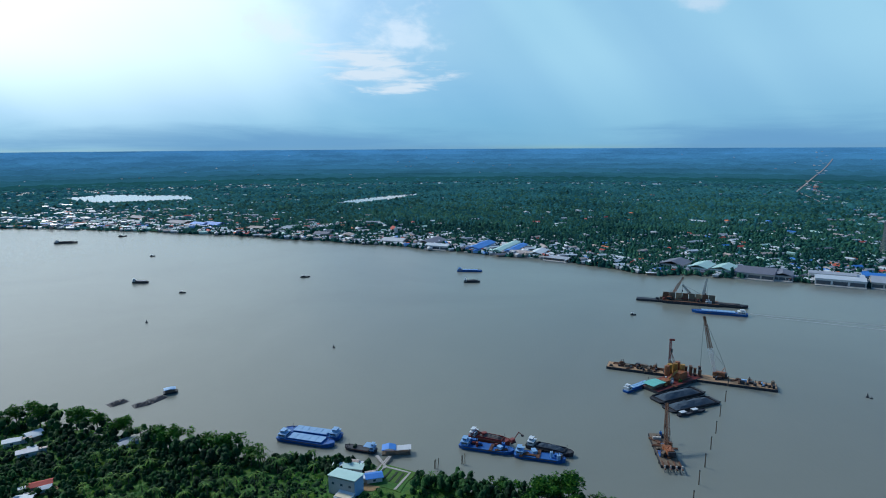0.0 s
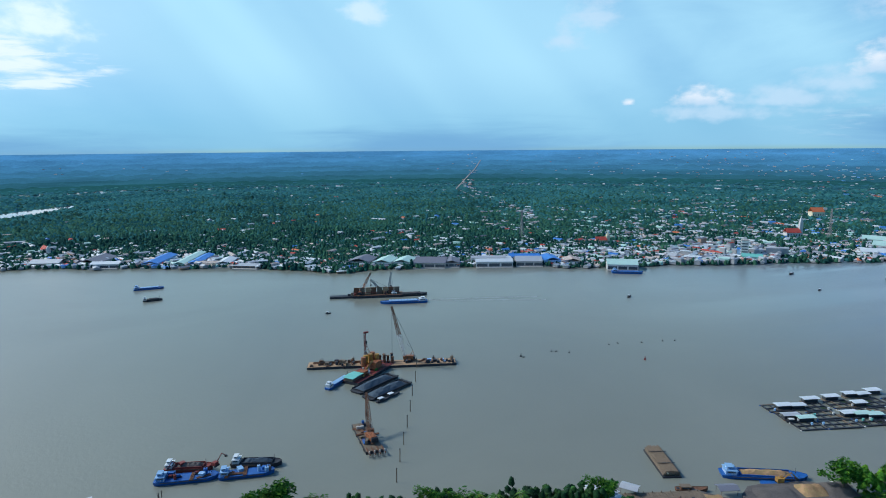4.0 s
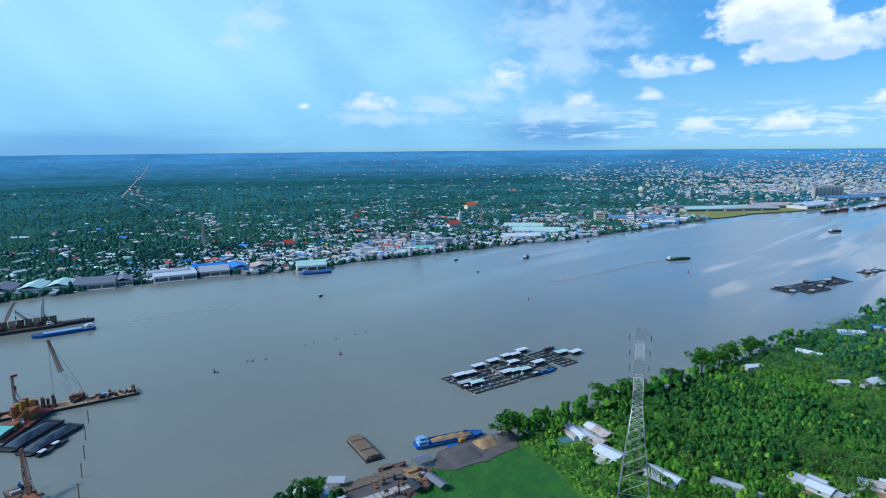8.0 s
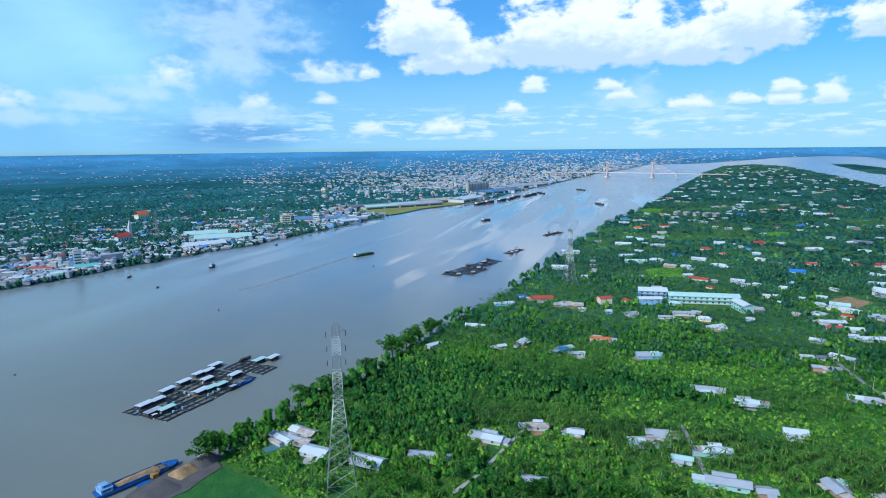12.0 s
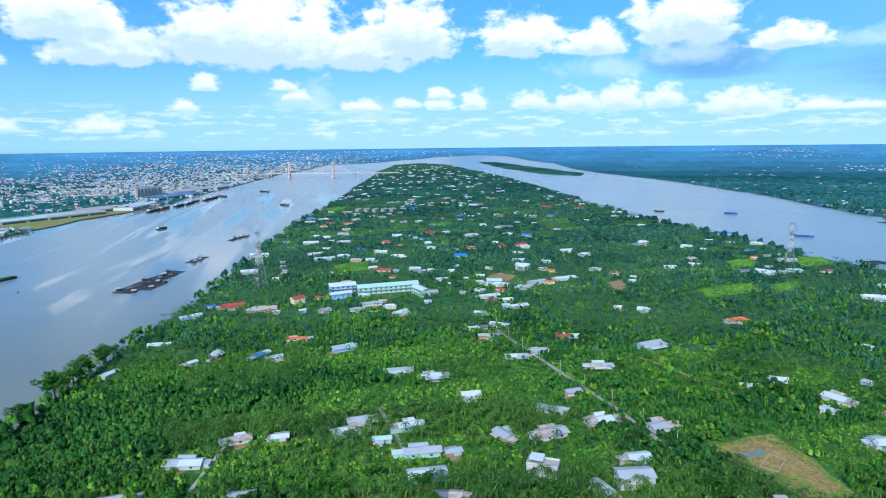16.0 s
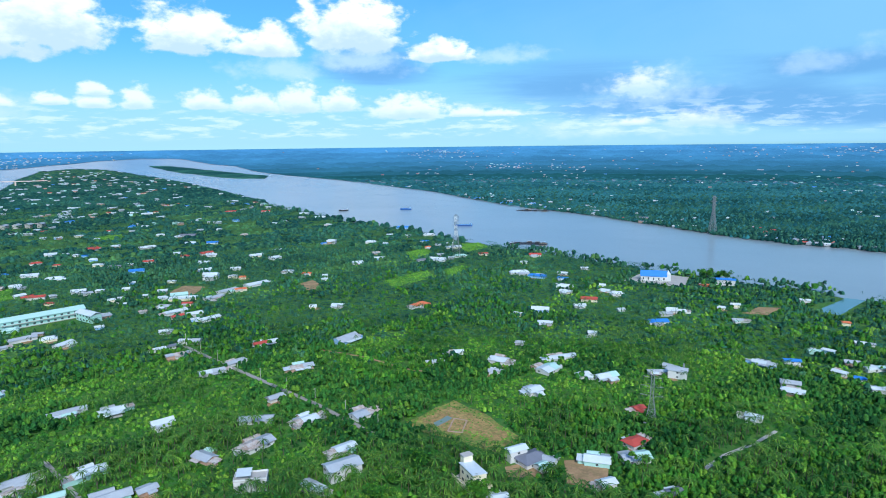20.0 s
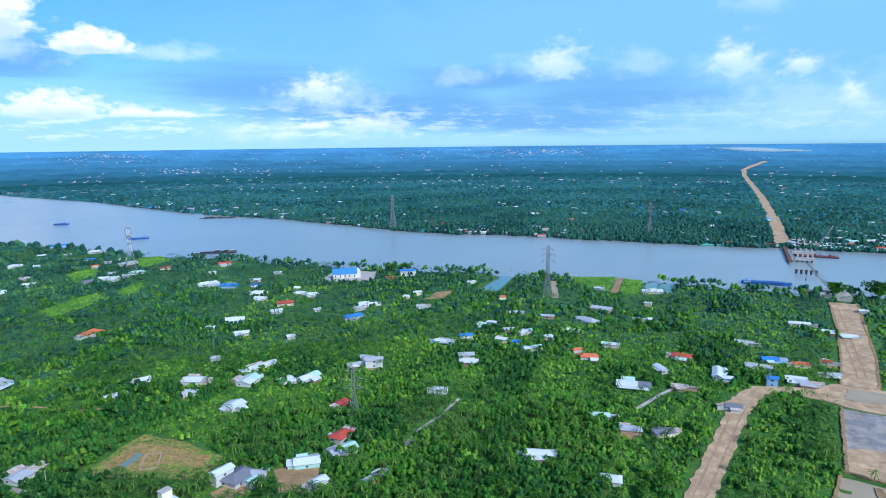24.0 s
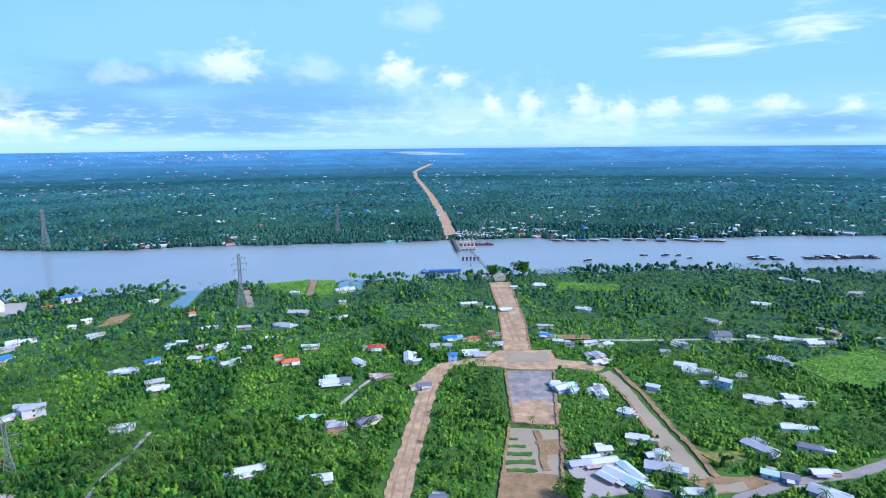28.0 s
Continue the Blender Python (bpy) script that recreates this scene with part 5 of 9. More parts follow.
long_building("school", 607, -165, 12, 26, 6.8, -6, TINW, SKYB, "light blue school hall with pale metal roof", 2, 5)
mill = thing("rice_mill", -43, 247, 1.2, -113, "tall grey riverside store with flat pale cyan roof", "building")
CLEAR_SPOT.append((-43, 247, 9.0))
part("wall", MB().box(0, 0, -0.3, 7.5, 13, 8.0), CONCRETE, mill)
part("end_wall", MB().box(0, -6.53, 0, 7.3, 0.1, 7.4), SKYB, mill, "light blue painted end wall")
part("end_wall", MB().box(0, 6.53, 0, 7.3, 0.1, 7.4), SKYB, mill, "light blue painted end wall")
part("roof", MB().shed(0, 0, 7.7, 7.5, 13, 0.7, 0.4), TINGREEN, mill)
part("lean_to", MB().box(6.2, 3, -0.3, 4.8, 7, 3.0), CREAM, mill)
part("lean_to_roof", MB().shed(6.2, 3, 2.8, 4.8, 7, -0.7, 0.4), TINW, mill)
for i in range(3):
    window(mill, -3.78, (i - 1) * 4.2, 4.6, 90)
    window(mill, 3.78, (i - 1) * 4.2, 4.6, 90)
for i in range(5):
    long_building("row_house", 1325 - 9 * i + 4, -405 - 17 * i, 9, 12, 7.0, 40, TIN, CONCRETE, "unfinished grey concrete row house", 2, 3)


def small_house(x, y, w, l, rz, roof, wall, h=0.0):
    """Village house further off: body, ridged roof with eaves, and often a lower wing under its own sheets."""
    rnd = random.Random(int(x * 13 + y * 7))
    CLEAR_RECT.append((x, y, w / 2 + 0.6, l / 2 + 0.6, radians(rz)))
    if rnd.random() < 0.28 and math.hypot(x, y) < 800:
        yard(x, y, w, l, rnd)
    storeys = "two-storey " if h > 5 else ""
    ob = thing("house", x, y, 1.2 + float(lift(math.hypot(x, y))), rz, f"{storeys}{WALLWORD[wall]} house with {ROOFWORD[roof]} roof amid village trees", "house", "island houses")
    h = h or rnd.uniform(2.2, 2.8)
    hip = rnd.choice((0.01, 0.01, w * 0.4))
    part("wall", MB().box(0, 0, -0.3, w, l, h + 0.3), wall, ob)
    part("roof", MB().gable(0, 0, h, w, l, w * rnd.uniform(0.14, 0.24), 0.6, 0.16, hip), roof, ob)
    if l > 8.5 and rnd.random() < 0.7:
        k, d, ll = rnd.choice((-1, 1)), w * rnd.uniform(0.5, 0.8), l * rnd.uniform(0.35, 0.6)
        oy = rnd.uniform(-0.5, 0.5) * (l - ll)
        wing = part("side_wing", MB().box(k * (w / 2 + d / 2 - 0.05), oy, -0.3, d, ll, h * 0.85), rnd.choice((wall, BRICKW, GREYWALL)), ob)
        part("wing_roof", MB().gable(k * (w / 2 + d / 2 + 0.3), oy, h * 0.86, d, ll, d * 0.18, 0.4, 0.14), rnd.choice((TINW, TIN, TINRUST, roof, TIN)), wing)
    return ob


# village houses of the middle and far parts of the island
small_house(597, -36, 4.8, 8.8, -17, TINBLUE, SKYB)
small_house(565, -71, 6.9, 12.5, -14, TIN, BRICKW)
small_house(549, -88, 4.5, 6.0, -10, TINW, CREAM)
small_house(581, -137, 6.0, 10.9, -35, TILE, CREAM)
small_house(542, -110, 4.5, 6.0, 9, TINW, SKYB)
small_house(573, -178, 6.0, 11.0, -29, TINGREEN, MINT)
small_house(543, -187, 4.5, 7.4, -34, TIN, BRICKW)
small_house(521, -186, 6.1, 11.1, -21, TINW, CREAM)
small_house(745, -91, 9.0, 19.2, -8, TINW, WHITE)
small_house(700, -93, 4.5, 6.5, -21, TIN, GREYWALL)
small_house(691, -112, 4.5, 6.0, 9, TINW, CREAM)
small_house(855, -119, 9.0, 23.7, -13, TINW, WHITE)
small_house(789, -138, 4.5, 6.0, -1, TIN, GREYWALL)
small_house(758, -133, 4.5, 7.0, -27, TIN, BRICKW)
small_house(730, -130, 4.5, 6.0, -33, TIN, GREYWALL)
small_house(827, -190, 9.0, 21.7, 3, TINW, GREYWALL)
small_house(796, -220, 9.0, 16.6, -17, TINW, SKYB)
small_house(784, -191, 9.0, 26.0, -3, TINGREEN, WHITE)
small_house(864, -214, 6.3, 11.4, -19, TINW, CREAM)
small_house(927, -206, 9.0, 22.6, -15, TINW, WHITE)
small_house(932, -239, 4.5, 7.1, 5, TINW, WHITE)
small_house(997, -232, 5.2, 9.4, -36, TINW, SKYB)
small_house(972, -241, 7.1, 12.8, -28, TINW, SKYB)
small_house(914, -254, 9.0, 20.8, -2, TINW, GREYWALL)
small_house(996, -276, 9.0, 18.9, -19, TIN, WHITE)
small_house(1047, -296, 7.7, 13.9, -12, TINRUST, GREYWALL)
small_house(1129, -324, 9.0, 19.3, -12, TILE, WHITE)
small_house(1145, -294, 7.1, 13.0, -5, TILE, CREAM)
small_house(1246, -279, 9.0, 16.4, 5, TINBLUE, SKYB)
small_house(1183, -263, 9.0, 17.7, -3, TINW, GREYWALL)
small_house(1111, -272, 6.9, 12.6, 9, TILEO, CREAM)
small_house(956, -174, 4.9, 8.9, 0, TIN, GREYWALL)
small_house(832, -256, 7.9, 14.3, -10, TINBLUE, WHITE)
small_house(801, -275, 9.0, 17.0, -30, TINW, WHITE)
small_house(882, -311, 7.5, 13.7, -20, TILE, WHITE)
small_house(845, -321, 4.6, 8.3, -41, TILE, CREAM)
small_house(940, -351, 8.1, 14.7, -25, TINW, WHITE)
small_house(924, -364, 4.5, 7.3, -45, TINW, SKYB)
small_house(901, -367, 4.5, 7.1, -9, TINW, WHITE)
small_house(885, -372, 4.5, 7.0, -46, TINBLUE, SKYB)
small_house(761, -285, 9.0, 17.8, -27, TINW, CREAM)
small_house(748, -288, 4.5, 6.0, -30, TINW, GREYWALL)
small_house(755, -244, 6.4, 11.6, -18, TINW, WHITE)
small_house(737, -244, 4.5, 7.1, -28, TIN, GREYWALL)
small_house(756, -226, 7.9, 14.4, -36, TINRUST, BRICKW)
small_house(685, -230, 5.8, 10.6, 4, TILE, WHITE)
small_house(678, -237, 7.2, 13.1, -30, TILE, WHITE)
small_house(641, -233, 4.5, 7.5, -37, TILE, CREAM)
small_house(700, -229, 5.2, 9.4, 6, TINW, GREYWALL)
small_house(670, -272, 7.3, 13.2, -31, TINW, WHITE)
small_house(654, -273, 5.0, 9.1, -3, TIN, WHITE)
small_house(677, -183, 4.5, 6.0, -21, TINW, CREAM)
small_house(693, -178, 4.5, 7.9, -20, TIN, BRICKW)
small_house(671, -248, 4.5, 6.0, -11, TIN, GREYWALL)
small_house(635, -177, 5.3, 9.6, -10, TIN, BRICKW)
small_house(1117, -409, 4.8, 8.7, -32, TINW, WHITE)
small_house(1099, -424, 5.9, 10.8, 1, TINW, SKYB)
small_house(1092, -454, 6.0, 10.8, 1, TINW, CREAM)
small_house(1943, -592, 9.0, 26.0, -27, TINW, GREYWALL)
small_house(1601, -660, 9.0, 26.0, -47, TINW, SKYB)
small_house(1181, -354, 8.7, 15.8, 8, TINW, GREYWALL)
small_house(1460, -817, 6.7, 12.3, -53, TILE, CREAM)
small_house(1452, -828, 6.7, 12.3, -52, TINW, GREYWALL)
small_house(1459, -851, 6.8, 12.4, -32, TILE, WHITE)
small_house(1405, -842, 9.0, 18.0, -26, TINBLUE, WHITE)
small_house(1524, -715, 9.0, 21.6, -13, TINW, WHITE)
small_house(1321, -692, 9.0, 21.8, -23, TINW, WHITE)
small_house(1238, -677, 8.5, 15.5, -5, TINW, GREYWALL)
small_house(1197, -819, 9.0, 26.0, -28, TILE, WHITE)
small_house(1129, -860, 9.0, 18.2, -33, TILE, WHITE)
small_house(1024, -880, 9.0, 19.8, -57, TINW, WHITE)
small_house(939, -847, 9.0, 20.8, -51, TINW, GREYWALL)
small_house(1160, -583, 5.2, 9.5, -10, TINW, GREYWALL)
small_house(1076, -534, 4.8, 8.8, -36, TIN, WHITE)
small_house(1116, -579, 6.3, 11.5, -47, TINW, WHITE)
small_house(1107, -674, 6.5, 11.9, -8, TINW, WHITE)
small_house(1067, -683, 6.4, 11.6, -42, TINW, WHITE)
small_house(1110, -512, 4.9, 9.0, -17, TILE, WHITE)
small_house(1033, -455, 4.6, 8.3, -37, TINW, WHITE)
small_house(988, -537, 6.8, 12.3, -20, TINW, WHITE)
small_house(941, -558, 9.0, 26.0, -51, SLATE, GREYWALL)
small_house(941, -540, 5.5, 9.9, -7, TINW, WHITE)
small_house(984, -608, 5.8, 10.6, -35, TIN, GREYWALL)
small_house(961, -630, 4.6, 8.4, -54, TINW, WHITE)
small_house(952, -767, 6.2, 11.2, -20, TINW, SKYB)
small_house(947, -740, 4.8, 8.8, -49, TINW, WHITE)
small_house(841, -778, 6.9, 12.6, -66, TINW, WHITE)
small_house(867, -615, 6.4, 11.7, -45, TINRUST, BRICKW)
small_house(939, -406, 9.0, 20.6, -5, TILE, WHITE)
small_house(935, -438, 7.3, 13.2, -10, TINW, WHITE)
small_house(881, -458, 9.0, 23.6, -12, TINW, GREYWALL)
small_house(863, -515, 8.1, 14.7, -26, TINW, SKYB)
small_house(837, -536, 9.0, 16.4, -43, TINBLUE, WHITE)
small_house(845, -365, 5.6, 10.1, -25, TINW, SKYB)
small_house(801, -351, 7.0, 12.8, -34, TINW, CREAM)
small_house(772, -358, 8.5, 15.5, -29, SLATE, GREYWALL)
small_house(771, -376, 6.0, 11.0, -43, TINW, WHITE)
small_house(769, -400, 7.8, 14.3, -29, TILE, WHITE)
small_house(796, -455, 5.5, 10.1, -27, TINW, WHITE)
small_house(765, -447, 6.2, 11.4, -54, TILE, WHITE)
small_house(761, -477, 9.0, 16.4, -15, TILE, WHITE)
small_house(741, -472, 7.1, 12.9, -30, TINW, WHITE)
small_house(687, -504, 9.0, 17.1, -18, TINW, CREAM)
small_house(699, -548, 6.3, 11.4, -15, TINW, WHITE)
small_house(655, -509, 8.3, 15.2, -22, TINW, WHITE)
small_house(704, -436, 9.0, 16.6, -55, TINW, CREAM)
small_house(658, -409, 7.8, 14.2, -11, TINW, SKYB)
small_house(722, -359, 8.9, 16.2, -23, TINBLUE, SKYB)
small_house(635, -435, 6.2, 11.3, -35, TINW, WHITE)
small_house(655, -286, 4.5, 7.8, -40, TINW, GREYWALL)
small_house(640, -307, 5.7, 10.4, -39, TINW, WHITE)
small_house(662, -323, 4.5, 6.0, -25, TINW, SKYB)
small_house(634, -353, 4.5, 8.0, -51, TINW, CREAM)
small_house(614, -388, 8.8, 15.9, -52, TINW, WHITE, 6.0)
small_house(599, -406, 5.1, 9.3, -46, TINW, CREAM)
small_house(586, -409, 4.5, 7.8, -36, TILEO, CREAM)
small_house(540, -463, 5.7, 10.4, -48, TILEO, CREAM)
small_house(570, -461, 6.6, 12.1, -58, TINW, WHITE)
small_house(680, -634, 7.5, 13.6, -59, TINW, GREYWALL, 6.0)
small_house(685, -625, 6.5, 11.9, -21, TINBLUE, SKYB)
small_house(538, -544, 6.9, 12.6, -29, TINW, WHITE)
small_house(516, -469, 4.5, 6.0, -43, TINW, CREAM)
small_house(501, -455, 4.5, 7.4, -24, TINW, WHITE)
small_house(539, -373, 6.6, 12.0, -22, TILEO, CREAM)
small_house(554, -318, 9.0, 25.6, -41, TINW, CREAM)
small_house(569, -323, 8.5, 15.5, -29, TINGREEN, MINT)
small_house(600, -323, 4.8, 8.7, -30, TINW, WHITE)
small_house(571, -305, 6.5, 11.8, -10, TINW, WHITE)
small_house(539, -290, 6.2, 11.2, -51, TIN, GREYWALL)
small_house(531, -309, 4.9, 9.0, -52, TILE, CREAM)
small_house(492, -292, 6.9, 12.5, -13, TINW, WHITE)
small_house(475, -282, 4.5, 6.1, -30, TINW, SKYB)
small_house(463, -249, 5.3, 9.6, -37, TINW, GREYWALL)
small_house(538, -270, 4.5, 6.0, -48, TINRUST, GREYWALL)
small_house(603, -273, 4.5, 6.1, -17, TINW, CREAM)
small_house(604, -283, 4.5, 6.1, -35, TINW, GREYWALL)
small_house(594, -303, 4.5, 6.1, -42, TINW, GREYWALL)
small_house(579, -272, 4.5, 6.0, -29, TINW, WHITE)
small_house(521, -224, 4.5, 6.2, -20, TINW, SKYB)
small_house(552, -240, 7.9, 14.3, -9, TIN, BRICKW)
small_house(408, -385, 5.6, 10.3, -59, TINW, GREYWALL)
small_house(424, -369, 4.5, 6.0, -43, TINW, CREAM)
small_house(637, -674, 8.4, 15.3, -53, TINW, WHITE)
small_house(661, -744, 5.0, 9.1, -42, TINW, SKYB)
small_house(608, -675, 4.5, 6.7, -70, TINW, SKYB)
small_house(567, -610, 5.9, 10.7, -34, TINRUST, GREYWALL)
small_house(534, -580, 7.1, 13.0, -51, TINW, SKYB)
small_house(627, -750, 4.9, 9.0, -52, TINW, WHITE)
small_house(572, -723, 6.5, 11.8, -66, TINBLUE, WHITE)
small_house(608, -779, 9.0, 18.1, -42, TINW, WHITE)
small_house(533, -682, 5.2, 9.5, -37, TILEO, CREAM)
small_house(536, -709, 4.5, 8.1, -57, TIN, GREYWALL)
small_house(527, -726, 5.4, 9.9, -32, TINW, GREYWALL)
small_house(505, -704, 9.0, 22.2, -31, TINW, CREAM)
small_house(458, -654, 8.8, 16.0, -40, TINGREEN, WHITE)
small_house(467, -617, 9.0, 21.2, -72, TINW, WHITE)
small_house(481, -601, 6.2, 11.3, -29, SLATE, GREYWALL)
small_house(459, -635, 4.5, 7.2, -46, TINW, GREYWALL)
small_house(483, -644, 4.9, 8.8, -50, TIN, GREYWALL)
small_house(441, -683, 6.5, 11.9, -42, TILE, CREAM)
small_house(367, -661, 4.6, 8.3, -62, TINW, WHITE)
small_house(341, -604, 9.0, 21.5, -47, TINW, WHITE)
small_house(698, -823, 9.0, 26.0, -48, TINBLUE, SKYB)
small_house(379, -713, 8.1, 14.8, -54, TILE, WHITE)
small_house(315, -598, 9.0, 18.5, -78, TINBLUE, SKYB)
small_house(298, -627, 5.6, 10.2, -73, TINW, WHITE)
small_house(286, -603, 6.0, 11.0, -88, TINBLUE, SKYB)
small_house(290, -668, 4.5, 8.0, -58, TINW, GREYWALL)
small_house(268, -569, 9.0, 17.2, -61, TINW, WHITE)
small_house(258, -551, 6.1, 11.1, -88, TINW, CREAM)
small_house(239, -596, 4.5, 7.0, -68, TINW, WHITE)
small_house(228, -576, 5.6, 10.2, -88, TINW, WHITE)
small_house(213, -570, 6.7, 12.2, -48, TINW, WHITE)
small_house(226, -534, 8.1, 14.8, -65, TILE, CREAM)
small_house(224, -508, 5.6, 10.1, -50, TINW, WHITE)
small_house(189, -517, 4.5, 6.0, -45, TINW, WHITE)
small_house(247, -476, 8.1, 14.7, -65, TINW, SKYB)
small_house(257, -453, 4.5, 6.7, -73, TINW, CREAM)
small_house(225, -442, 6.5, 11.8, -68, TINW, GREYWALL)
small_house(182, -438, 4.5, 6.0, -65, TINW, WHITE)
small_house(217, -386, 4.5, 6.0, -67, TIN, GREYWALL)
small_house(151, -498, 8.9, 16.1, -49, TINBLUE, WHITE)
small_house(152, -524, 5.5, 10.0, -57, TIN, GREYWALL)
small_house(118, -572, 4.5, 6.0, -83, TINW, CREAM)
small_house(110, -588, 4.5, 7.7, -67, TINW, CREAM)
small_house(61, -639, 4.5, 8.2, -75, TINW, WHITE)
small_house(25, -577, 4.5, 6.0, -80, TILEO, CREAM)
small_house(30, -492, 4.5, 7.2, -103, TINW, SKYB)
small_house(15, -474, 4.8, 8.7, -76, TIN, BRICKW)
small_house(9, -443, 4.5, 6.0, -88, TINBLUE, WHITE)
small_house(43, -412, 5.8, 10.6, -80, TIN, GREYWALL)
small_house(-71, -623, 5.0, 9.2, -115, TINW, WHITE)
small_house(-64, -544, 9.0, 17.0, -114, TIN, BRICKW)
small_house(-108, -567, 4.5, 6.3, -110, TINW, WHITE)
small_house(-120, -614, 9.0, 19.4, -83, TINW, CREAM)
small_house(-35, -431, 4.5, 7.1, -72, TILEO, WHITE)
small_house(-124, -387, 4.5, 6.0, -99, TINW, SKYB)
small_house(-53, -308, 5.6, 10.3, -95, TIN, BRICKW)
small_house(-313, -555, 7.7, 14.0, -115, TINW, GREYWALL)
small_house(-285, -558, 4.5, 6.9, -98, TINW, GREYWALL)
small_house(-304, -458, 7.2, 13.0, -147, TINW, SKYB)
small_house(-191, -317, 4.5, 6.8, -106, TINW, WHITE)
small_house(-195, -305, 4.5, 6.0, -139, TINW, GREYWALL)
small_house(-243, -289, 4.5, 6.9, -143, TINW, SKYB)
small_house(-293, -338, 4.5, 6.5, -117, TIN, GREYWALL)
small_house(-287, -311, 7.2, 13.1, -137, TINW, SKYB)
small_house(-165, -390, 6.4, 11.6, -103, TINW, WHITE)


# trodden yards: bare earth and concrete in ragged patches
for which, mat, label in ((0, SOIL, "trodden brown earth yards beside the houses"), (1, CONCRETE, "small pale concrete yards beside the houses")):
    mb = MB()
    for i, (x, y, r, kind) in enumerate(YARDS):
        if kind != which:
            continue
        pts = [(x + math.cos(k * 0.628) * r * rng.uniform(0.7, 1.25), y + math.sin(k * 0.628) * r * rng.uniform(0.7, 1.25)) for k in range(10)]
        z = 1.32 + 0.005 * (i % 9)
        mb.add([(p, q, z) for p, q in pts] + [(p, q, z - 0.3) for p, q in pts], [tuple(range(10))] + [(k, 10 + k, 10 + (k + 1) % 10, (k + 1) % 10) for k in range(10)])
    tagged(new("house_yards", mb.mesh("house_yards", mat)), label, "yards", kind="stuff")


# ---- towns on the far banks ----
def FAR_KEEP(x, y):
    """How closely the far woods stand: thinner where the town is built up."""
    return 1.0 - 0.6 * town_density(x, y)


def is_open(x, y):
    """Which points are free of houses, roads and ponds."""
    ok = np.ones(len(x), bool)
    for poly in CLEAR_POLY:
        q = np.array(poly)
        near = (x > q[:, 0].min()) & (x < q[:, 0].max()) & (y > q[:, 1].min()) & (y < q[:, 1].max())
        if near.any():
            idx = np.nonzero(near)[0]
            ok[idx[inside(x[idx], y[idx], poly)]] = False
    for cx, cy, r in CLEAR_SPOT:
        ok &= (x - cx) ** 2 + (y - cy) ** 2 > r * r
    for cx, cy, hw, hl, a in CLEAR_RECT:
        c, s_ = math.cos(a), math.sin(a)
        ok &= (np.abs((x - cx) * c + (y - cy) * s_) > hw) | (np.abs((y - cy) * c - (x - cx) * s_) > hl)
    return ok


def bump2(a, a0, sa):
    return np.exp(-((a - a0) / sa) ** 2)


def town_density(x, y):
    x, y = np.asarray(x, float), np.asarray(y, float)
    a, r = az_of(x, y), np.hypot(x, y)
    a = np.where(a > 60, a - 360, a)
    d = r - r_main(a)
    den = 0.75 * np.exp(-d / 130.0) * ((a > -100) & (a < 40))                      # waterfront houses
    den += 0.9 * bump2(a, -50, 14) * np.exp(-d / 300.0)                        # old quarter
    den += 0.9 * bump2(a, -92, 14) * np.exp(-((d - 500) / 1300.0) ** 2)          # the city
    den += 1.0 * bump2(a, -98, 11) * (r > 2000)
    den += 0.45 * bump2(a, -78, 16) * (r > 2700) * (r < 4300) + 0.16 * bump2(a, -52, 12) * (r > 3300)     # outskirts towards the skyline
    den += 0.35 * bump2(a, 28, 12) * np.exp(-d / 500.0)
    den += 0.75 * bump2(a, np.interp(r, (1330, 1820, 2325, 4050, 4600), (-36.7, -32.6, -30.6, -31.8, -31.2)), 0.45) * (d > 500)                     # street village
    den += 0.35 * np.exp(-d / 45.0) * (a <= -140) * (a > -200)
    den += 0.30 * np.exp(-d / 60.0) * (a <= -200)
    den += 0.05 * bump2(a, -60, 14) * np.exp(-d / 1500.0)
    den += 0.9 * bump2(a, -53.5, 4.5) * np.exp(-d / 110.0) + 0.5 * bump2(a, -68, 7) * np.exp(-d / 300.0)      # market quarter
    den += 0.5 * bump2(a, 32, 9) * np.exp(-d / 260.0)
    den += 0.30 * bump2(a, -181, 4) * (r > 4350) + 0.12 * bump2(a, -174, 9) * (r > 4100) * (r < 4500)
    den += 0.008 + 0.010 * (a < -140)
    den += 0.4 * bump2(a, -143.5, 3) * (r > 4200) + 0.35 * bump2(a, -150.5, 5) * (r > 3400) * (r < 3800) + 0.4 * bump2(a, -176, 8) * (r > 4450)      # towns on the southern skyline
    patch = np.sin(x * 0.013 + 1.3 * np.sin(y * 0.011)) * np.sin(y * 0.017 + x * 0.004) * 0.5 + 0.5
    lane = np.abs(np.sin(r * 0.0095 + 2.2 * np.sin(a * 0.11) + 0.7 * np.sin(a * 0.5)))
    quarter = np.clip(0.5 + 0.5 * np.sin(x * 0.0051 + 2.0 * np.sin(y * 0.0043)) * np.sin(y * 0.0062 + 1.1 * np.sin(x * 0.0037)), 0, 1)
    den = den * (0.35 + 1.2 * quarter) * (0.25 + 1.0 * patch + 1.6 * (lane < 0.16) * (r > 1000))
    den += 0.5 * np.exp(-d / 60.0) * ((a > -40) & (a < 22))                          # close rows right on the northern bank
    return np.clip(den * (d > 0), 0, 1)


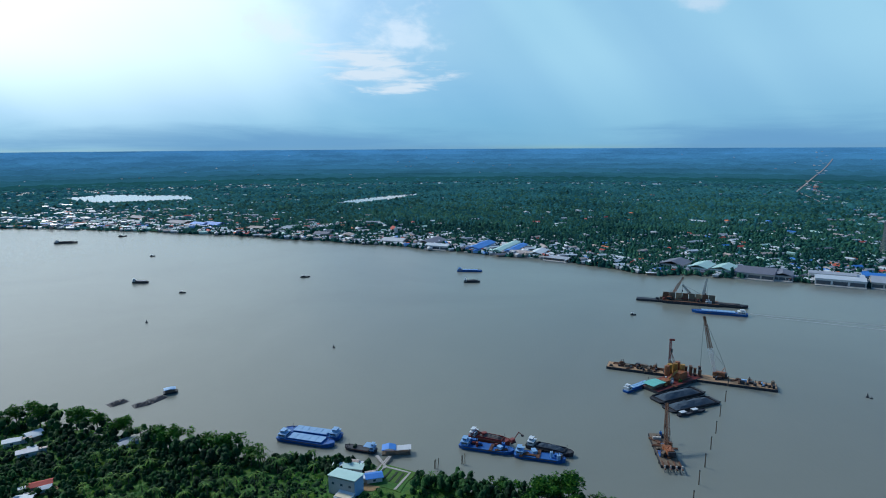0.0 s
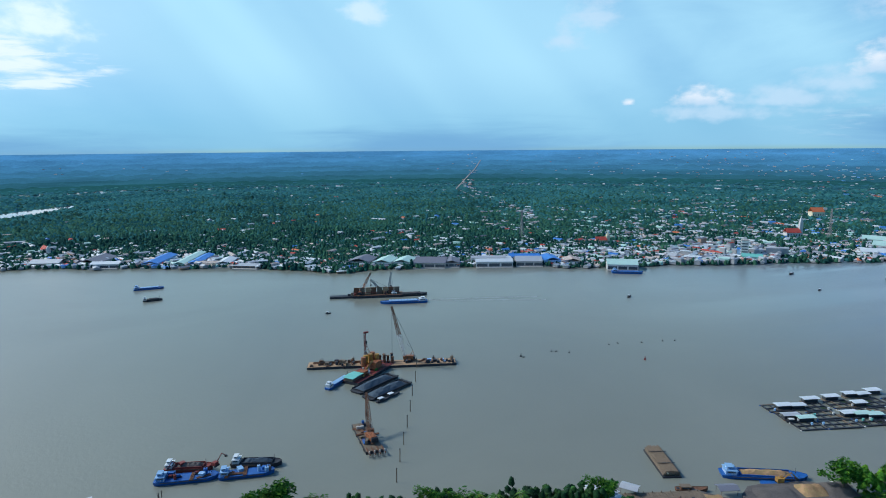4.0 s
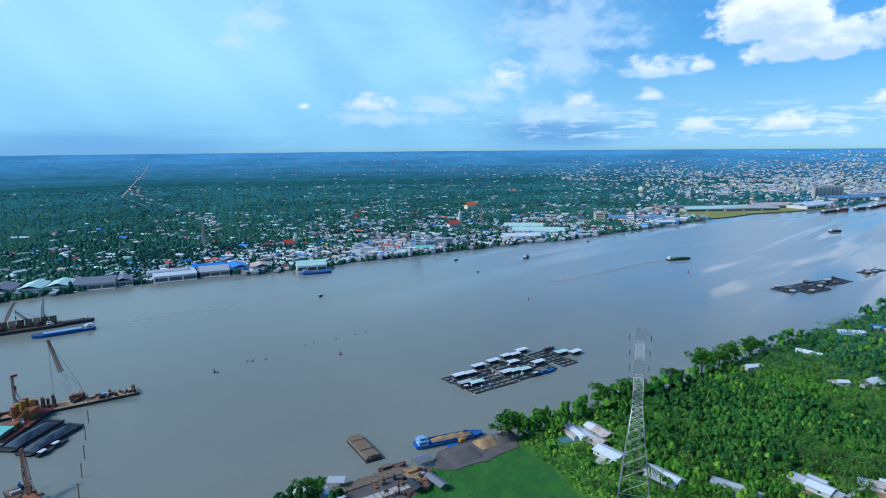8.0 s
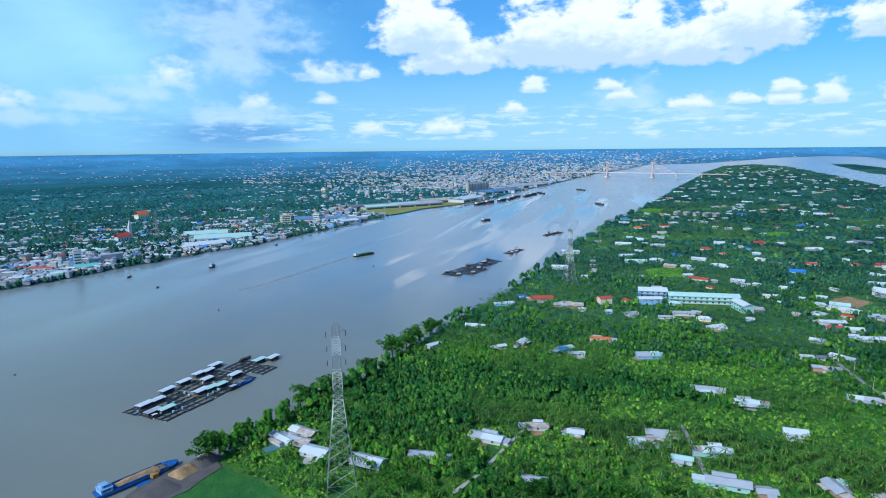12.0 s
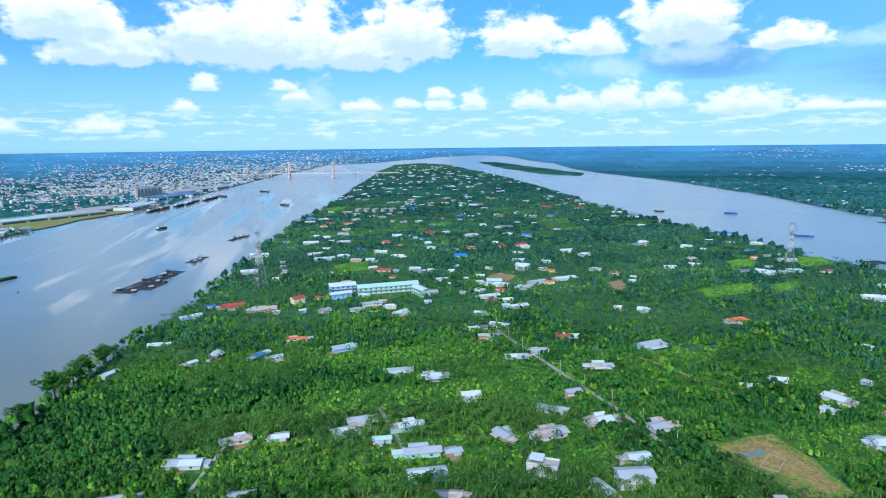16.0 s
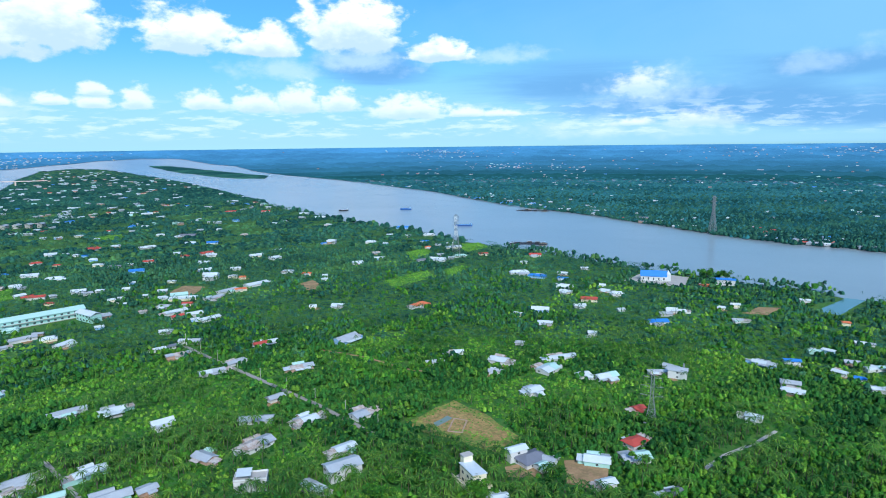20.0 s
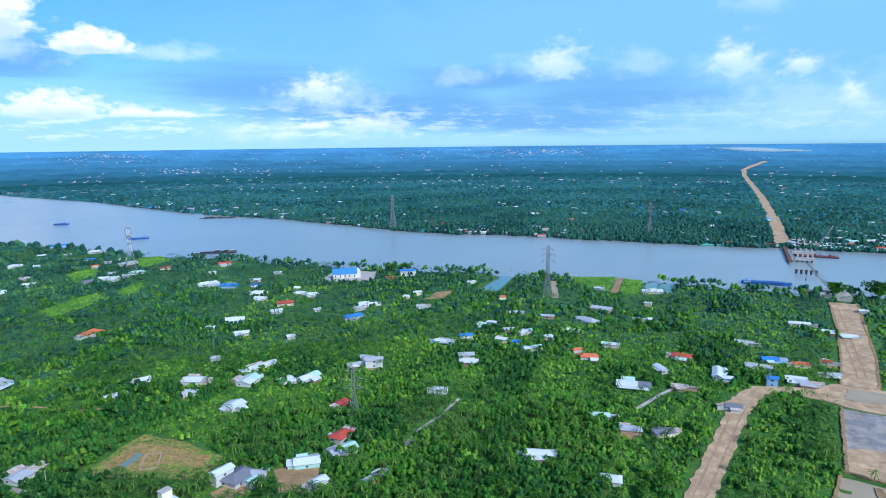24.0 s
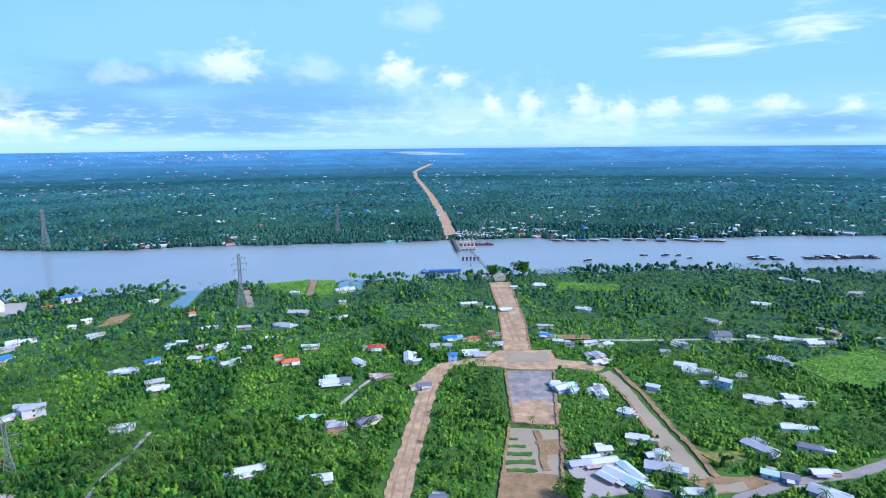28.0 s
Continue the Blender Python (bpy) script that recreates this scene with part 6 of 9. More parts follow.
def block_houses(name, x, y, w, l, h, rz, mats, label, category="houses"):
    """Many small houses: bodies with ridged roofs, grouped by roof colour."""
    pick = rng.choice(len(mats), len(x), p=np.array([m[2] for m in mats]) / sum(m[2] for m in mats))
    for i, (wall, roof, _) in enumerate(mats):
        k = pick == i
        n = k.sum()
        if not n:
            continue
        c, s_ = np.cos(rz[k]), np.sin(rz[k])
        hw, hl, hh = w[k] / 2, l[k] / 2, h[k]
        z0 = lift(np.hypot(x[k], y[k])) + 0.8
        zero = 0 * hw
        rise = hw * 0.45

        def pts(lst):
            out = []
            for px, py, pz in lst:
                out.append(np.stack([x[k] + px * c - py * s_, y[k] + px * s_ + py * c, z0 + pz], -1))
            return np.stack(out, 1)

        body = pts([(-hw, -hl, zero), (hw, -hl, zero), (hw, hl, zero), (-hw, hl, zero), (-hw, -hl, hh), (hw, -hl, hh), (hw, hl, hh), (-hw, hl, hh)])
        bf = np.array([(0, 1, 5, 4), (1, 2, 6, 5), (2, 3, 7, 6), (3, 0, 4, 7)])
        f = (bf[None] + (np.arange(n) * 8)[:, None, None]).reshape(-1, 4)
        tagged(new(name, big_mesh(name, body.reshape(-1, 3), f, wall)), label, category, kind="stuff")
        e = 1.08
        top = pts([(-hw * e, -hl * e, hh), (hw * e, -hl * e, hh), (hw * e, hl * e, hh), (-hw * e, hl * e, hh), (zero, -hl * e, hh + rise), (zero, hl * e, hh + rise)])
        rf = np.array([(0, 4, 5), (0, 5, 3), (1, 2, 5), (1, 5, 4), (0, 1, 4), (2, 3, 5)])
        f = (rf[None] + (np.arange(n) * 6)[:, None, None]).reshape(-1, 3)
        tagged(new(name + "_roofs", big_mesh(name + "_roofs", top.reshape(-1, 3), f, roof)), label + ", their roofs", category, kind="stuff")


def far_town():
    n = 240000
    a = rng.uniform(-246, 44, n)
    r = np.exp(rng.uniform(math.log(730), math.log(4800), n))
    x, y = polar(a, r)
    core = np.abs(a + 92) < 24
    k = (r > r_main(a) + 6) & (rng.random(n) < town_density(x, y) * np.where(core, np.where(r > 2200, 0.6, 0.38), np.where(r > 2500, np.where(a < -140, 0.6, 0.22), 0.42)))
    k &= is_open(x, y)
    x, y, r, core = x[k], y[k], r[k], core[k]
    m = len(x)
    city = (bump2(az_of(x, y), -90, 18) > 0.5) | ((bump2(az_of(x, y), -53.5, 4.5) > 0.4) & (r < 1050))
    w, l = rng.uniform(4.0, 7.5, m), rng.uniform(7, 15, m) * np.where(rng.random(m) < 0.06, 2.0, 1.0)
    h = rng.uniform(2.0, 3.0, m) * np.where(city, rng.uniform(1, 2.4, m), 1.0) * np.where(rng.random(m) < 0.10, 1.8, 1.0) * np.where(r > 2500, 0.8, 1.0)
    turn = rng.choice([0.3, 0.3 + math.pi / 2], m) + rng.normal(size=m) * 0.25
    for q, mats, label in ((~(core & (r > 1800)), [(GREYWALL, TINW, 0.22), (GREYWALL, TIN, 0.32), (GREYWALL, TINRUST, 0.10), (GREYWALL, TILE, 0.035), (GREYWALL, TILEO, 0.015), (SKYB, TINBLUE, 0.03), (MINT, TINGREEN, 0.06), (BRICKW, SLATE, 0.10)],
                            "crowded low town houses on the far bank"),
                           (core & (r > 1800), [(GREYWALL, TINW, 0.26), (WHITE, TIN, 0.20), (CREAM, TIN, 0.12), (GREYWALL, TINRUST, 0.14), (CREAM, TILE, 0.05), (SKYB, TINBLUE, 0.06), (GREYWALL, SLATE, 0.17)], "pale dense city houses far upstream")):
        block_houses("town_houses", x[q], y[q], w[q], l[q], h[q], turn[q], mats, label)
    # scattered far houses of the island
    n = 3200
    a = rng.uniform(-140, -94, n)
    r = rng.uniform(1250, 3900, n)
    x, y = polar(a, r)
    k = (r < r_island(a) - 20) & is_open(x, y)
    k &= rng.random(n) < 0.22 + 0.3 * bump2(a, -112, 6)
    k &= (np.sin(x * 0.02 + 2 * np.sin(y * 0.013)) > -0.35)
    x, y, r = x[k], y[k], r[k]
    m = len(x)
    block_houses("village_houses", x, y, rng.uniform(5, 8, m), rng.uniform(9, 18, m), rng.uniform(3, 4.2, m), rng.choice([0.2, 1.8], m) + rng.normal(size=m) * 0.3,
                 [(GREYWALL, TINW, 0.4), (GREYWALL, TIN, 0.28), (CREAM, TILE, 0.08), (BRICKW, TINRUST, 0.12), (SKYB, TINBLUE, 0.05), (MINT, TINGREEN, 0.07)], "scattered village houses on the far island")


far_town()

# ---- boats, barges and works on the water (long axis along local x) ----
def hull_mesh(L, W, H, bow=0.2, stern=0.06, sheer=0.25, flare=0.85):
    """Closed hull with raised bow; the deck lies 0.15 m below the gunwale."""
    st = [(-0.5, 0.78 if stern else 1.0), (-0.5 + stern, 1.0), (0.5 - bow, 1.0), (0.5 - bow * 0.4, 0.68), (0.5, 0.12 if bow > 0.1 else 0.9)]
    mb, rows = MB(), []
    for s, k in st:
        up = sheer * H * max(0.0, (s - 0.2) / 0.3) ** 2
        w = W / 2 * k
        x = s * L
        rows.append([(x * 0.97, -w * flare, -0.3), (x, -w, H + up), (x, -w * 0.93, H + up), (x, -w * 0.93, H - 0.15 + up * 0.6),
                     (x, w * 0.93, H - 0.15 + up * 0.6), (x, w * 0.93, H + up), (x, w, H + up), (x * 0.97, w * flare, -0.3)])
    vs = [p for r in rows for p in r]
    fs = []
    for i in range(len(rows) - 1):
        a, b = i * 8, (i + 1) * 8
        fs += [(a + j, b + j, b + j + 1, a + j + 1) for j in range(7)] + [(a + 7, b + 7, b, a)]
    n = len(rows)
    fs += [(0, 1, 2, 3, 4, 5, 6, 7), tuple((n - 1) * 8 + j for j in range(7, -1, -1))]
    return mb.add(vs, fs)


def cabin(ob, x, y, z, sx, sy, sz, wall, roof, name="wheelhouse"):
    c = part(name, MB().box(x, y, z, sx, sy, sz), wall, ob)
    part("cabin_roof", MB().box(x, y, z + sz, sx + 0.6, sy + 0.6, 0.15), roof, c)
    for k in (-1, 1):
        part("cabin_window", MB().box(x, y + k * (sy / 2 + 0.02), z + sz * 0.5, sx * 0.7, 0.05, sz * 0.3), DARKWIN, c)
    part("cabin_window", MB().box(x + sx / 2 + 0.02, y, z + sz * 0.5, 0.05, sy * 0.7, sz * 0.3), DARKWIN, c)
    return c


def heap(L, W, H, n=14):
    """Loose cargo heaped along a hold."""
    mb = MB()
    vs, fs = [], []
    m = 5
    for i in range(n + 1):
        for j in range(m + 1):
            u, v = i / n, j / m
            e = min(u, 1 - u) * 6
            k = min(1, e) * (1 - abs(2 * v - 1) ** 1.5)
            vs.append(((u - 0.5) * L, (v - 0.5) * W, H * k * rng.uniform(0.8, 1.15)))
    for i in range(n):
        for j in range(m):
            a = i * (m + 1) + j
            fs.append((a, a + m + 1, a + m + 2, a + 1))
    return mb.add(vs, fs)


def barge(x, y, ang, L, W, H, hull, label, load="hatch", loadmat=None, house=SKYB, name="barge", flip=False, category="barge", hatches=5, bow=0.16):
    ob = thing(name, x, y, 0.0, ang + (180 if flip else 0), label, category)
    part("hull", hull_mesh(L, W, H, bow), hull, ob)
    part("rubbing_strake", MB().box(-L * 0.03, -W / 2 - 0.05, H - 0.5, L * 0.72, 0.15, 0.2), TIMBER, ob)
    part("rubbing_strake", MB().box(-L * 0.03, W / 2 + 0.05, H - 0.5, L * 0.72, 0.15, 0.2), TIMBER, ob)
    a, b = (-L * 0.28, L * 0.32) if house else (-L * 0.43, L * 0.42)
    wide = 0.41 if house else 0.47
    if load == "hatch":
        part("coaming", MB().box((a + b) / 2, 0, H - 0.15, b - a, W * 0.8, 0.9), hull, ob)
        for i in range(hatches):
            w = (b - a) / hatches
            part("hatch_cover", MB().box(a + (i + 0.5) * w, 0, H + 0.75, w - 0.25, W * 0.82, 0.18), loadmat or PALEDECK, ob)
    elif load == "heap":
        part("coaming", MB().box((a + b) / 2, W * wide, H - 0.15, b - a, 0.25, 0.9).box((a + b) / 2, -W * wide, H - 0.15, b - a, 0.25, 0.9)
             .box(a, 0, H - 0.15, 0.25, W * 0.82, 0.9).box(b, 0, H - 0.15, 0.25, W * 0.82, 0.9), hull, ob)
        cargo = part("cargo", heap(b - a - 0.6, W * (1.9 * wide), 1.9 if house else 2.6), loadmat or SAND, ob)
        cargo.matrix_basis = pose((a + b) / 2, 0, H - 0.1)
    if house:
        cabin(ob, -L * 0.39, 0, H - 0.15, L * 0.13, W * 0.76, 2.0, CABIN if house is SKYB else house, PALEDECK if house is SKYB else TINW)
        cabin(ob, -L * 0.40, 0, H + 2.0, L * 0.07, W * 0.45, 1.2, CABIN if house is SKYB else house, PALEDECK if house is SKYB else TINW, "upper_cabin")
    for k in (-1, 1):
        part("bollard", MB().bar((L * 0.38, k * W * 0.25, H - 0.1), (L * 0.38, k * W * 0.25, H + 0.6), 0.16, n=6), DARKHULL, ob)
    part("mast", MB().bar((L * 0.36, 0, H), (L * 0.36, 0, H + 3.5), 0.07), CABLE, ob)
    return ob


def small_boat(x, y, ang, L, hull, label, roof=None, name="boat"):
    ob = thing(name, x, y, 0.0, ang, label, "boat")
    part("hull", hull_mesh(L, L * 0.24, L * 0.07 + 0.3, 0.32, 0.08, 0.7), hull, ob)
    cabin(ob, -L * 0.2, 0, L * 0.06, L * 0.3, L * 0.17, 1.6, hull, roof or TIN, "cabin")
    part("engine_box", MB().box(-L * 0.42, 0, L * 0.06, L * 0.08, L * 0.1, 0.6), DARKHULL, ob)
    return ob


def lattice(mb, p, q, w0, w1, n, r):
    """Four-legged truss from p to q with bracing."""
    p, q = Vector(p), Vector(q)
    d = (q - p).normalized()
    u = d.orthogonal().normalized()
    t = d.cross(u)
    rings = []
    for i in range(n + 1):
        f = i / n
        c, w = p.lerp(q, f), (w0 + (w1 - w0) * f) / 2
        rings.append([c + u * a * w + t * b * w for a, b in ((-1, -1), (1, -1), (1, 1), (-1, 1))])
    for j in range(4):
        mb.bar(rings[0][j], rings[-1][j], r, r)
    for i in range(n):
        for j in range(4):
            mb.bar(rings[i][j], rings[i + 1][(j + 1) % 4], r * 0.6)
            mb.bar(rings[i + 1][j], rings[i + 1][(j + 1) % 4], r * 0.6)
    return mb


def crawler_crane(x, y, z, ang, boom, tip, label, paint=ORANGE, upper=WHITE):
    """Crane whose boom reaches from the house to the world place tip."""
    ob = thing("crawler_crane", x, y, z, ang, label, "crane")
    for k in (-1, 1):
        part("track", MB().box(0, k * 2.1, 0, 6.5, 0.9, 1.1, 0, 0.9), DARKHULL, ob)
    part("chassis", MB().box(0, 0, 0.5, 4.0, 3.4, 0.9), DARKHULL, ob)
    part("house", MB().box(-0.8, 0, 1.4, 6.0, 3.2, 2.4), paint, ob)
    part("counterweight", MB().box(-4.3, 0, 1.5, 1.2, 3.4, 2.0), DARKHULL, ob)
    part("operator_cab", MB().box(2.6, 1.2, 1.4, 1.8, 1.3, 2.2), paint, ob)
    inv = ob.matrix_basis.inverted()
    t = inv @ Vector(tip)
    foot = Vector((2.2, 0, 1.8))
    mid = foot.lerp(t, 0.45)
    part("boom_foot", lattice(MB(), foot, mid, 1.0, 2.0, 7, 0.17), upper, ob, "white painted lattice boom foot")
    part("boom_top", lattice(MB(), mid, t, 2.0, 0.9, 9, 0.16), RUST if paint is ORANGE else STEEL, ob)
    gantry = Vector((-3.4, 0, 7.5))
    part("gantry", MB().bar((-1.5, 1, 3.8), gantry, 0.12).bar((-1.5, -1, 3.8), gantry, 0.12).bar((-4.2, 0, 3.6), gantry, 0.1), paint, ob)
    part("boom_stay", MB().bar(gantry, t, 0.09), CABLE, ob)
    part("boom_stay", MB().bar(gantry, mid, 0.08), CABLE, ob)
    part("hoist_rope", MB().bar(t, (t.x + 0.4, t.y, 7.0), 0.08), CABLE, ob)
    part("hook_block", MB().box(t.x + 0.4, t.y, 5.2, 0.9, 0.9, 1.8), DARKHULL, ob)
    return ob


def pontoon(x, y, ang, L, W, H, label, deck=RUST, name="work_pontoon"):
    ob = thing(name, x, y, 0.0, ang, label, "pontoon")
    part("hull", MB().box(0, 0, -0.3, L, W, H + 0.3), DARKHULL if deck is not SAND else TIMBER, ob)
    part("deck", MB().box(0, 0, H, L - 0.5, W - 0.5, 0.1), deck, ob)
    n = max(2, int(L / 7))
    for i in range(n):
        for k in (-1, 1):
            part("fender", MB().bar(((i + 0.5) / n * L - L / 2, k * (W / 2 + 0.15), 0.1), ((i + 0.5) / n * L - L / 2, k * (W / 2 + 0.15), H), 0.3, n=6), CABLE, ob)
    return ob


def deck_clutter(x, y, z, ang, L, W, n, mats, seed):
    """Crates, drums, winches and piles of timber standing on a deck, each a thing of its own."""
    rnd = random.Random(seed)
    c, s_ = math.cos(radians(ang)), math.sin(radians(ang))
    for i in range(n):
        u, v = rnd.uniform(-0.46, 0.46) * L, rnd.uniform(-0.4, 0.4) * W
        px, py = x + u * c - v * s_, y + u * s_ + v * c
        mat = rnd.choice(mats)
        q = rnd.random()
        a = ang + rnd.choice((0, 90, rnd.uniform(0, 90)))
        if q < 0.35:
            ob = thing("crate", px, py, z, a, "weathered steel crate standing on a deck", "crate", "deck clutter")
            w, l, h = rnd.uniform(1, 2.4), rnd.uniform(1, 4), rnd.uniform(0.7, 2.2)
            part("box", MB().box(0, 0, 0, w, l, h), mat, ob)
            part("lid", MB().box(0, 0, h, w + 0.12, l + 0.12, 0.12), mat, ob)
        elif q < 0.6:
            ob = thing("pipe_stack", px, py, z, a, "stack of rusty pipes lying on a deck", "pipes", "deck clutter")
            l = rnd.uniform(4, 9)
            for j in range(3):
                part("pipe", MB().bar((-l / 2, (j - 1) * 0.55, 0.28), (l / 2, (j - 1) * 0.55, 0.28), 0.27, n=6), RUST if mat is not BLUEHULL else mat, ob)
        elif q < 0.8:
            ob = thing("winch", px, py, z, a, "deck winch with cable drum", "winch", "deck clutter")
            part("frame", MB().box(0, 0, 0, 2.4, 1.4, 0.5), DARKHULL, ob)
            part("drum", MB().bar((-0.8, 0, 0.9), (0.8, 0, 0.9), 0.55, n=8), mat, ob)
        else:
            ob = thing("fuel_tank", px, py, z, a, "round steel tank standing on a deck", "tank", "deck clutter")
            part("tank", MB().bar((0, 0, 0), (0, 0, rnd.uniform(1.6, 3.4)), rnd.uniform(0.6, 1.1), n=8), mat, ob)
            part("cap", MB().bar((0, 0, 1.5), (0, 0, 3.6), 0.15, n=5), DARKHULL, ob)


# moored cargo barges off the island
barge(-69, 303, -16, 32, 7.5, 1.9, BLUEHULL, "blue cargo barge with pale hatch covers moored to another", name="cargo_barge", flip=True)
barge(-71, 295, -17, 32, 7.5, 1.9, BLUEHULL, "blue cargo barge with pale hatch covers by the bank", name="cargo_barge")
fb = barge(-42, 286, -17, 17, 4.6, 1.5, DARKHULL, "dark wooden fishing boat with red trim at the bank", "none", None, SKYB, "fishing_boat", True, "boat")
part("net_drum", MB().bar((3, -1.2, 2.0), (3, 1.2, 2.0), 0.7, n=8), WEED, fb)
part("red_trim", MB().box(-1, -2.35, 1.0, 9, 0.12, 0.35).box(-1, 2.35, 1.0, 9, 0.12, 0.35), REDHULL, fb)
part("awning", MB().shed(-4.5, 0, 3.4, 3.2, 4.2, 0.2), PALEDECK, fb)
fb = thing("house_boat", -24, 283, 0, 4, "blue-roofed floating landing with moored shed", "house boat")
part("pontoon", MB().box(0, 0, -0.2, 14, 4.5, 0.9), TIMBER, fb)
part("blue_roof", MB().gable(-3.5, 0, 3.2, 6, 5, 0.8, 0.5), TINBLUE, fb)
part("shed_roof", MB().shed(3.6, 0, 2.6, 7, 4.4, 0.4), TIN, fb)
for px, py in ((-6, -2), (-6, 2), (-1, -2), (-1, 2), (6.6, -2), (6.6, 2)):
    part("post", MB().bar((px, py, 0.6), (px, py, 3.0), 0.1), TIMBER, fb)
gang = thing("gangway", -29, 271, 1.2, 70, "sloping timber gangway to the landing", "gangway")
part("deck", MB().box(0, 0, 0, 14, 1.6, 0.15), CONCRETE, gang)
for k in (-1, 1):
    part("handrail", MB().bar((-7, k * 0.8, 1.0), (7, k * 0.8, 1.0), 0.06), TIMBER, gang)

# sand barges side by side
barge(21, 286, -18, 28, 7, 1.8, BLUEHULL, "blue sand barge with cluttered deck", "none", None, SKYB, "sand_barge")
deck_clutter(21, 286, 1.7, -18, 22, 5, 10, [BLUEHULL, SKYB, RUST, REDHULL], 3)
barge(23, 295, -24, 22, 6, 2.2, REDHULL, "red-oxide dredging boat alongside a sand barge", "heap", GRAVEL, WHITE, "dredger")
barge(46, 277, -17, 25, 6.5, 1.7, BLUEHULL, "blue sand barge with derrick gear", "none", None, SKYB, "sand_barge")
deck_clutter(47, 277, 1.6, -17, 20, 4.5, 9, [BLUEHULL, SKYB, PALEDECK, TIMBER], 4)
barge(52, 284, -27, 24, 6, 2.0, DARKHULL, "dark barge half full of grey stone", "heap", COAL, WHITE, "stone_barge")
for (x, y, a) in ((34, 289, 35), (20, 296, 200)):
    ex = thing("excavator", x, y, 2.1, a, "small excavator working on a barge deck", "excavator")
    part("tracks", MB().box(0, 0.9, 0, 3, 0.6, 0.7).box(0, -0.9, 0, 3, 0.6, 0.7), DARKHULL, ex)
    part("house", MB().box(-0.3, 0, 0.7, 2.6, 2.2, 1.5), REDHULL, ex)
    part("boom", MB().bar((1, 0, 1.6), (4.2, 0, 4.4), 0.28).bar((4.2, 0, 4.4), (6.6, 0, 2.2), 0.2), REDHULL, ex)
    part("bucket", MB().box(6.7, 0, 1.4, 0.9, 1.0, 0.9), DARKHULL, ex)

# bridge foundation works in the main channel
pontoon(131, 394, -23, 42, 11, 1.6, "long mud-strewn work pontoon with stacked steel", RUT)
pontoon(184, 369, -23, 46, 11, 1.5, "sand-strewn working pontoon by the pile group", RUT)
deck_clutter(131, 394, 1.75, -23, 40, 9.5, 30, [RUST, TIMBER, DARKHULL, RUST, DARKHULL], 5)
deck_clutter(186, 368, 1.65, -23, 42, 9.5, 28, [RUST, TIMBER, DARKHULL, RUST, SKYB], 6)
for i in range(9):
    st = thing("steel_stack", 120 + 3.2 * i, 401 - 1.5 * i, 1.75, -23 + rng.uniform(-4, 4), "stacked rusty sheet piles on a pontoon", "steel", "sheet pile stacks")
    for j in range(3):
        part("steel_plank", MB().box(0, (j - 1) * 0.8, 0, 9, 0.6, 0.35 + 0.25 * j), RUST, st)
crawler_crane(176, 376, 1.6, 150, 0, (164.5, 376.6, 42), "tall crawler crane with white and orange lattice boom")
crawler_crane(150, 388, 1.7, 60, 0, (146, 381, 12), "small crawler crane with lowered boom", YELLOW, YELLOW)
rig = thing("piling_rig", 149, 389, 1.6, 0, "red piling leader mast standing over the pontoon", "piling rig")
part("leader", lattice(MB(), (0, 0, 0), (0, 0, 21), 1.1, 1.0, 12, 0.13), REDHULL, rig)
part("head", MB().box(0.9, 0, 20.5, 3.4, 1.0, 1.2), REDHULL, rig)
part("hammer", MB().box(0.9, 0, 12.5, 1.0, 1.0, 2.6), DARKHULL, rig)
part("stay", MB().bar((0, 0, 15), (5, 3, 0.4), 0.12).bar((0, 0, 15), (5, -3, 0.4), 0.12), REDHULL, rig)
for i in range(7):
    p = thing("casing", 158 + 2.1 * (i % 4) + 0.4 * i, 384 - 1.1 * i, 0, 0, "dark steel pile casing standing in the river", "pile", "pile casings")
    h = rng.uniform(3.0, 7.5)
    part("tube", MB().bar((0, 0, -2), (0, 0, h), 0.85, n=10), DARKHULL if i % 2 else RUST, p)
    part("collar", MB().bar((0, 0, h - 0.5), (0, 0, h + 0.1), 1.0, n=10), RUST, p)
# floating batching plant
pontoon(144, 371, 33, 44, 15, 1.8, "red-sided pontoon carrying a concrete batching plant", REDHULL, "plant_pontoon")
bp = thing("batching_plant", 147, 374, 1.9, 33, "yellow concrete batching plant with silos on a pontoon", "batching plant")
for i, (px, py) in enumerate(((-4, 3), (0, 4), (4, 3), (8, 4), (6, -1))):
    s_ = part("silo", MB().bar((px, py, 2.5), (px, py, 8.5), 1.6, n=10), YELLOW if i % 3 else ORANGE, bp)
    part("cone", MB().bar((px, py, 1.0), (px, py, 2.5), 0.4, 1.6, 10), YELLOW, s_)
    part("silo_leg", MB().bar((px - 1.2, py - 1.2, 0), (px - 1.2, py - 1.2, 3), 0.12).bar((px + 1.2, py - 1.2, 0), (px + 1.2, py - 1.2, 3), 0.12)
         .bar((px - 1.2, py + 1.2, 0), (px - 1.2, py + 1.2, 3), 0.12).bar((px + 1.2, py + 1.2, 0), (px + 1.2, py + 1.2, 3), 0.12), RUST, s_)
part("mixer_house", MB().box(2, -2.5, 0, 7, 5, 5.0), ORANGE, bp)
part("conveyor", MB().bar((-11, -2, 0.8), (0, -2, 6.2), 0.7), YELLOW, bp)
part("hopper", MB().box(-12, -2, 0, 4.5, 4, 2.6, 0, 1.2), ORANGE, bp)
deck_clutter(146, 372, 1.95, 33, 38, 13, 16, [YELLOW, ORANGE, RUST, WHITE, LAWN], 8)
th = thing("deck_house", 130, 362, 1.9, 33, "teal-roofed deck house on the plant pontoon", "cabin")
part("wall", MB().box(0, 0, 0, 10.4, 6.4, 2.2), TIMBER, th)
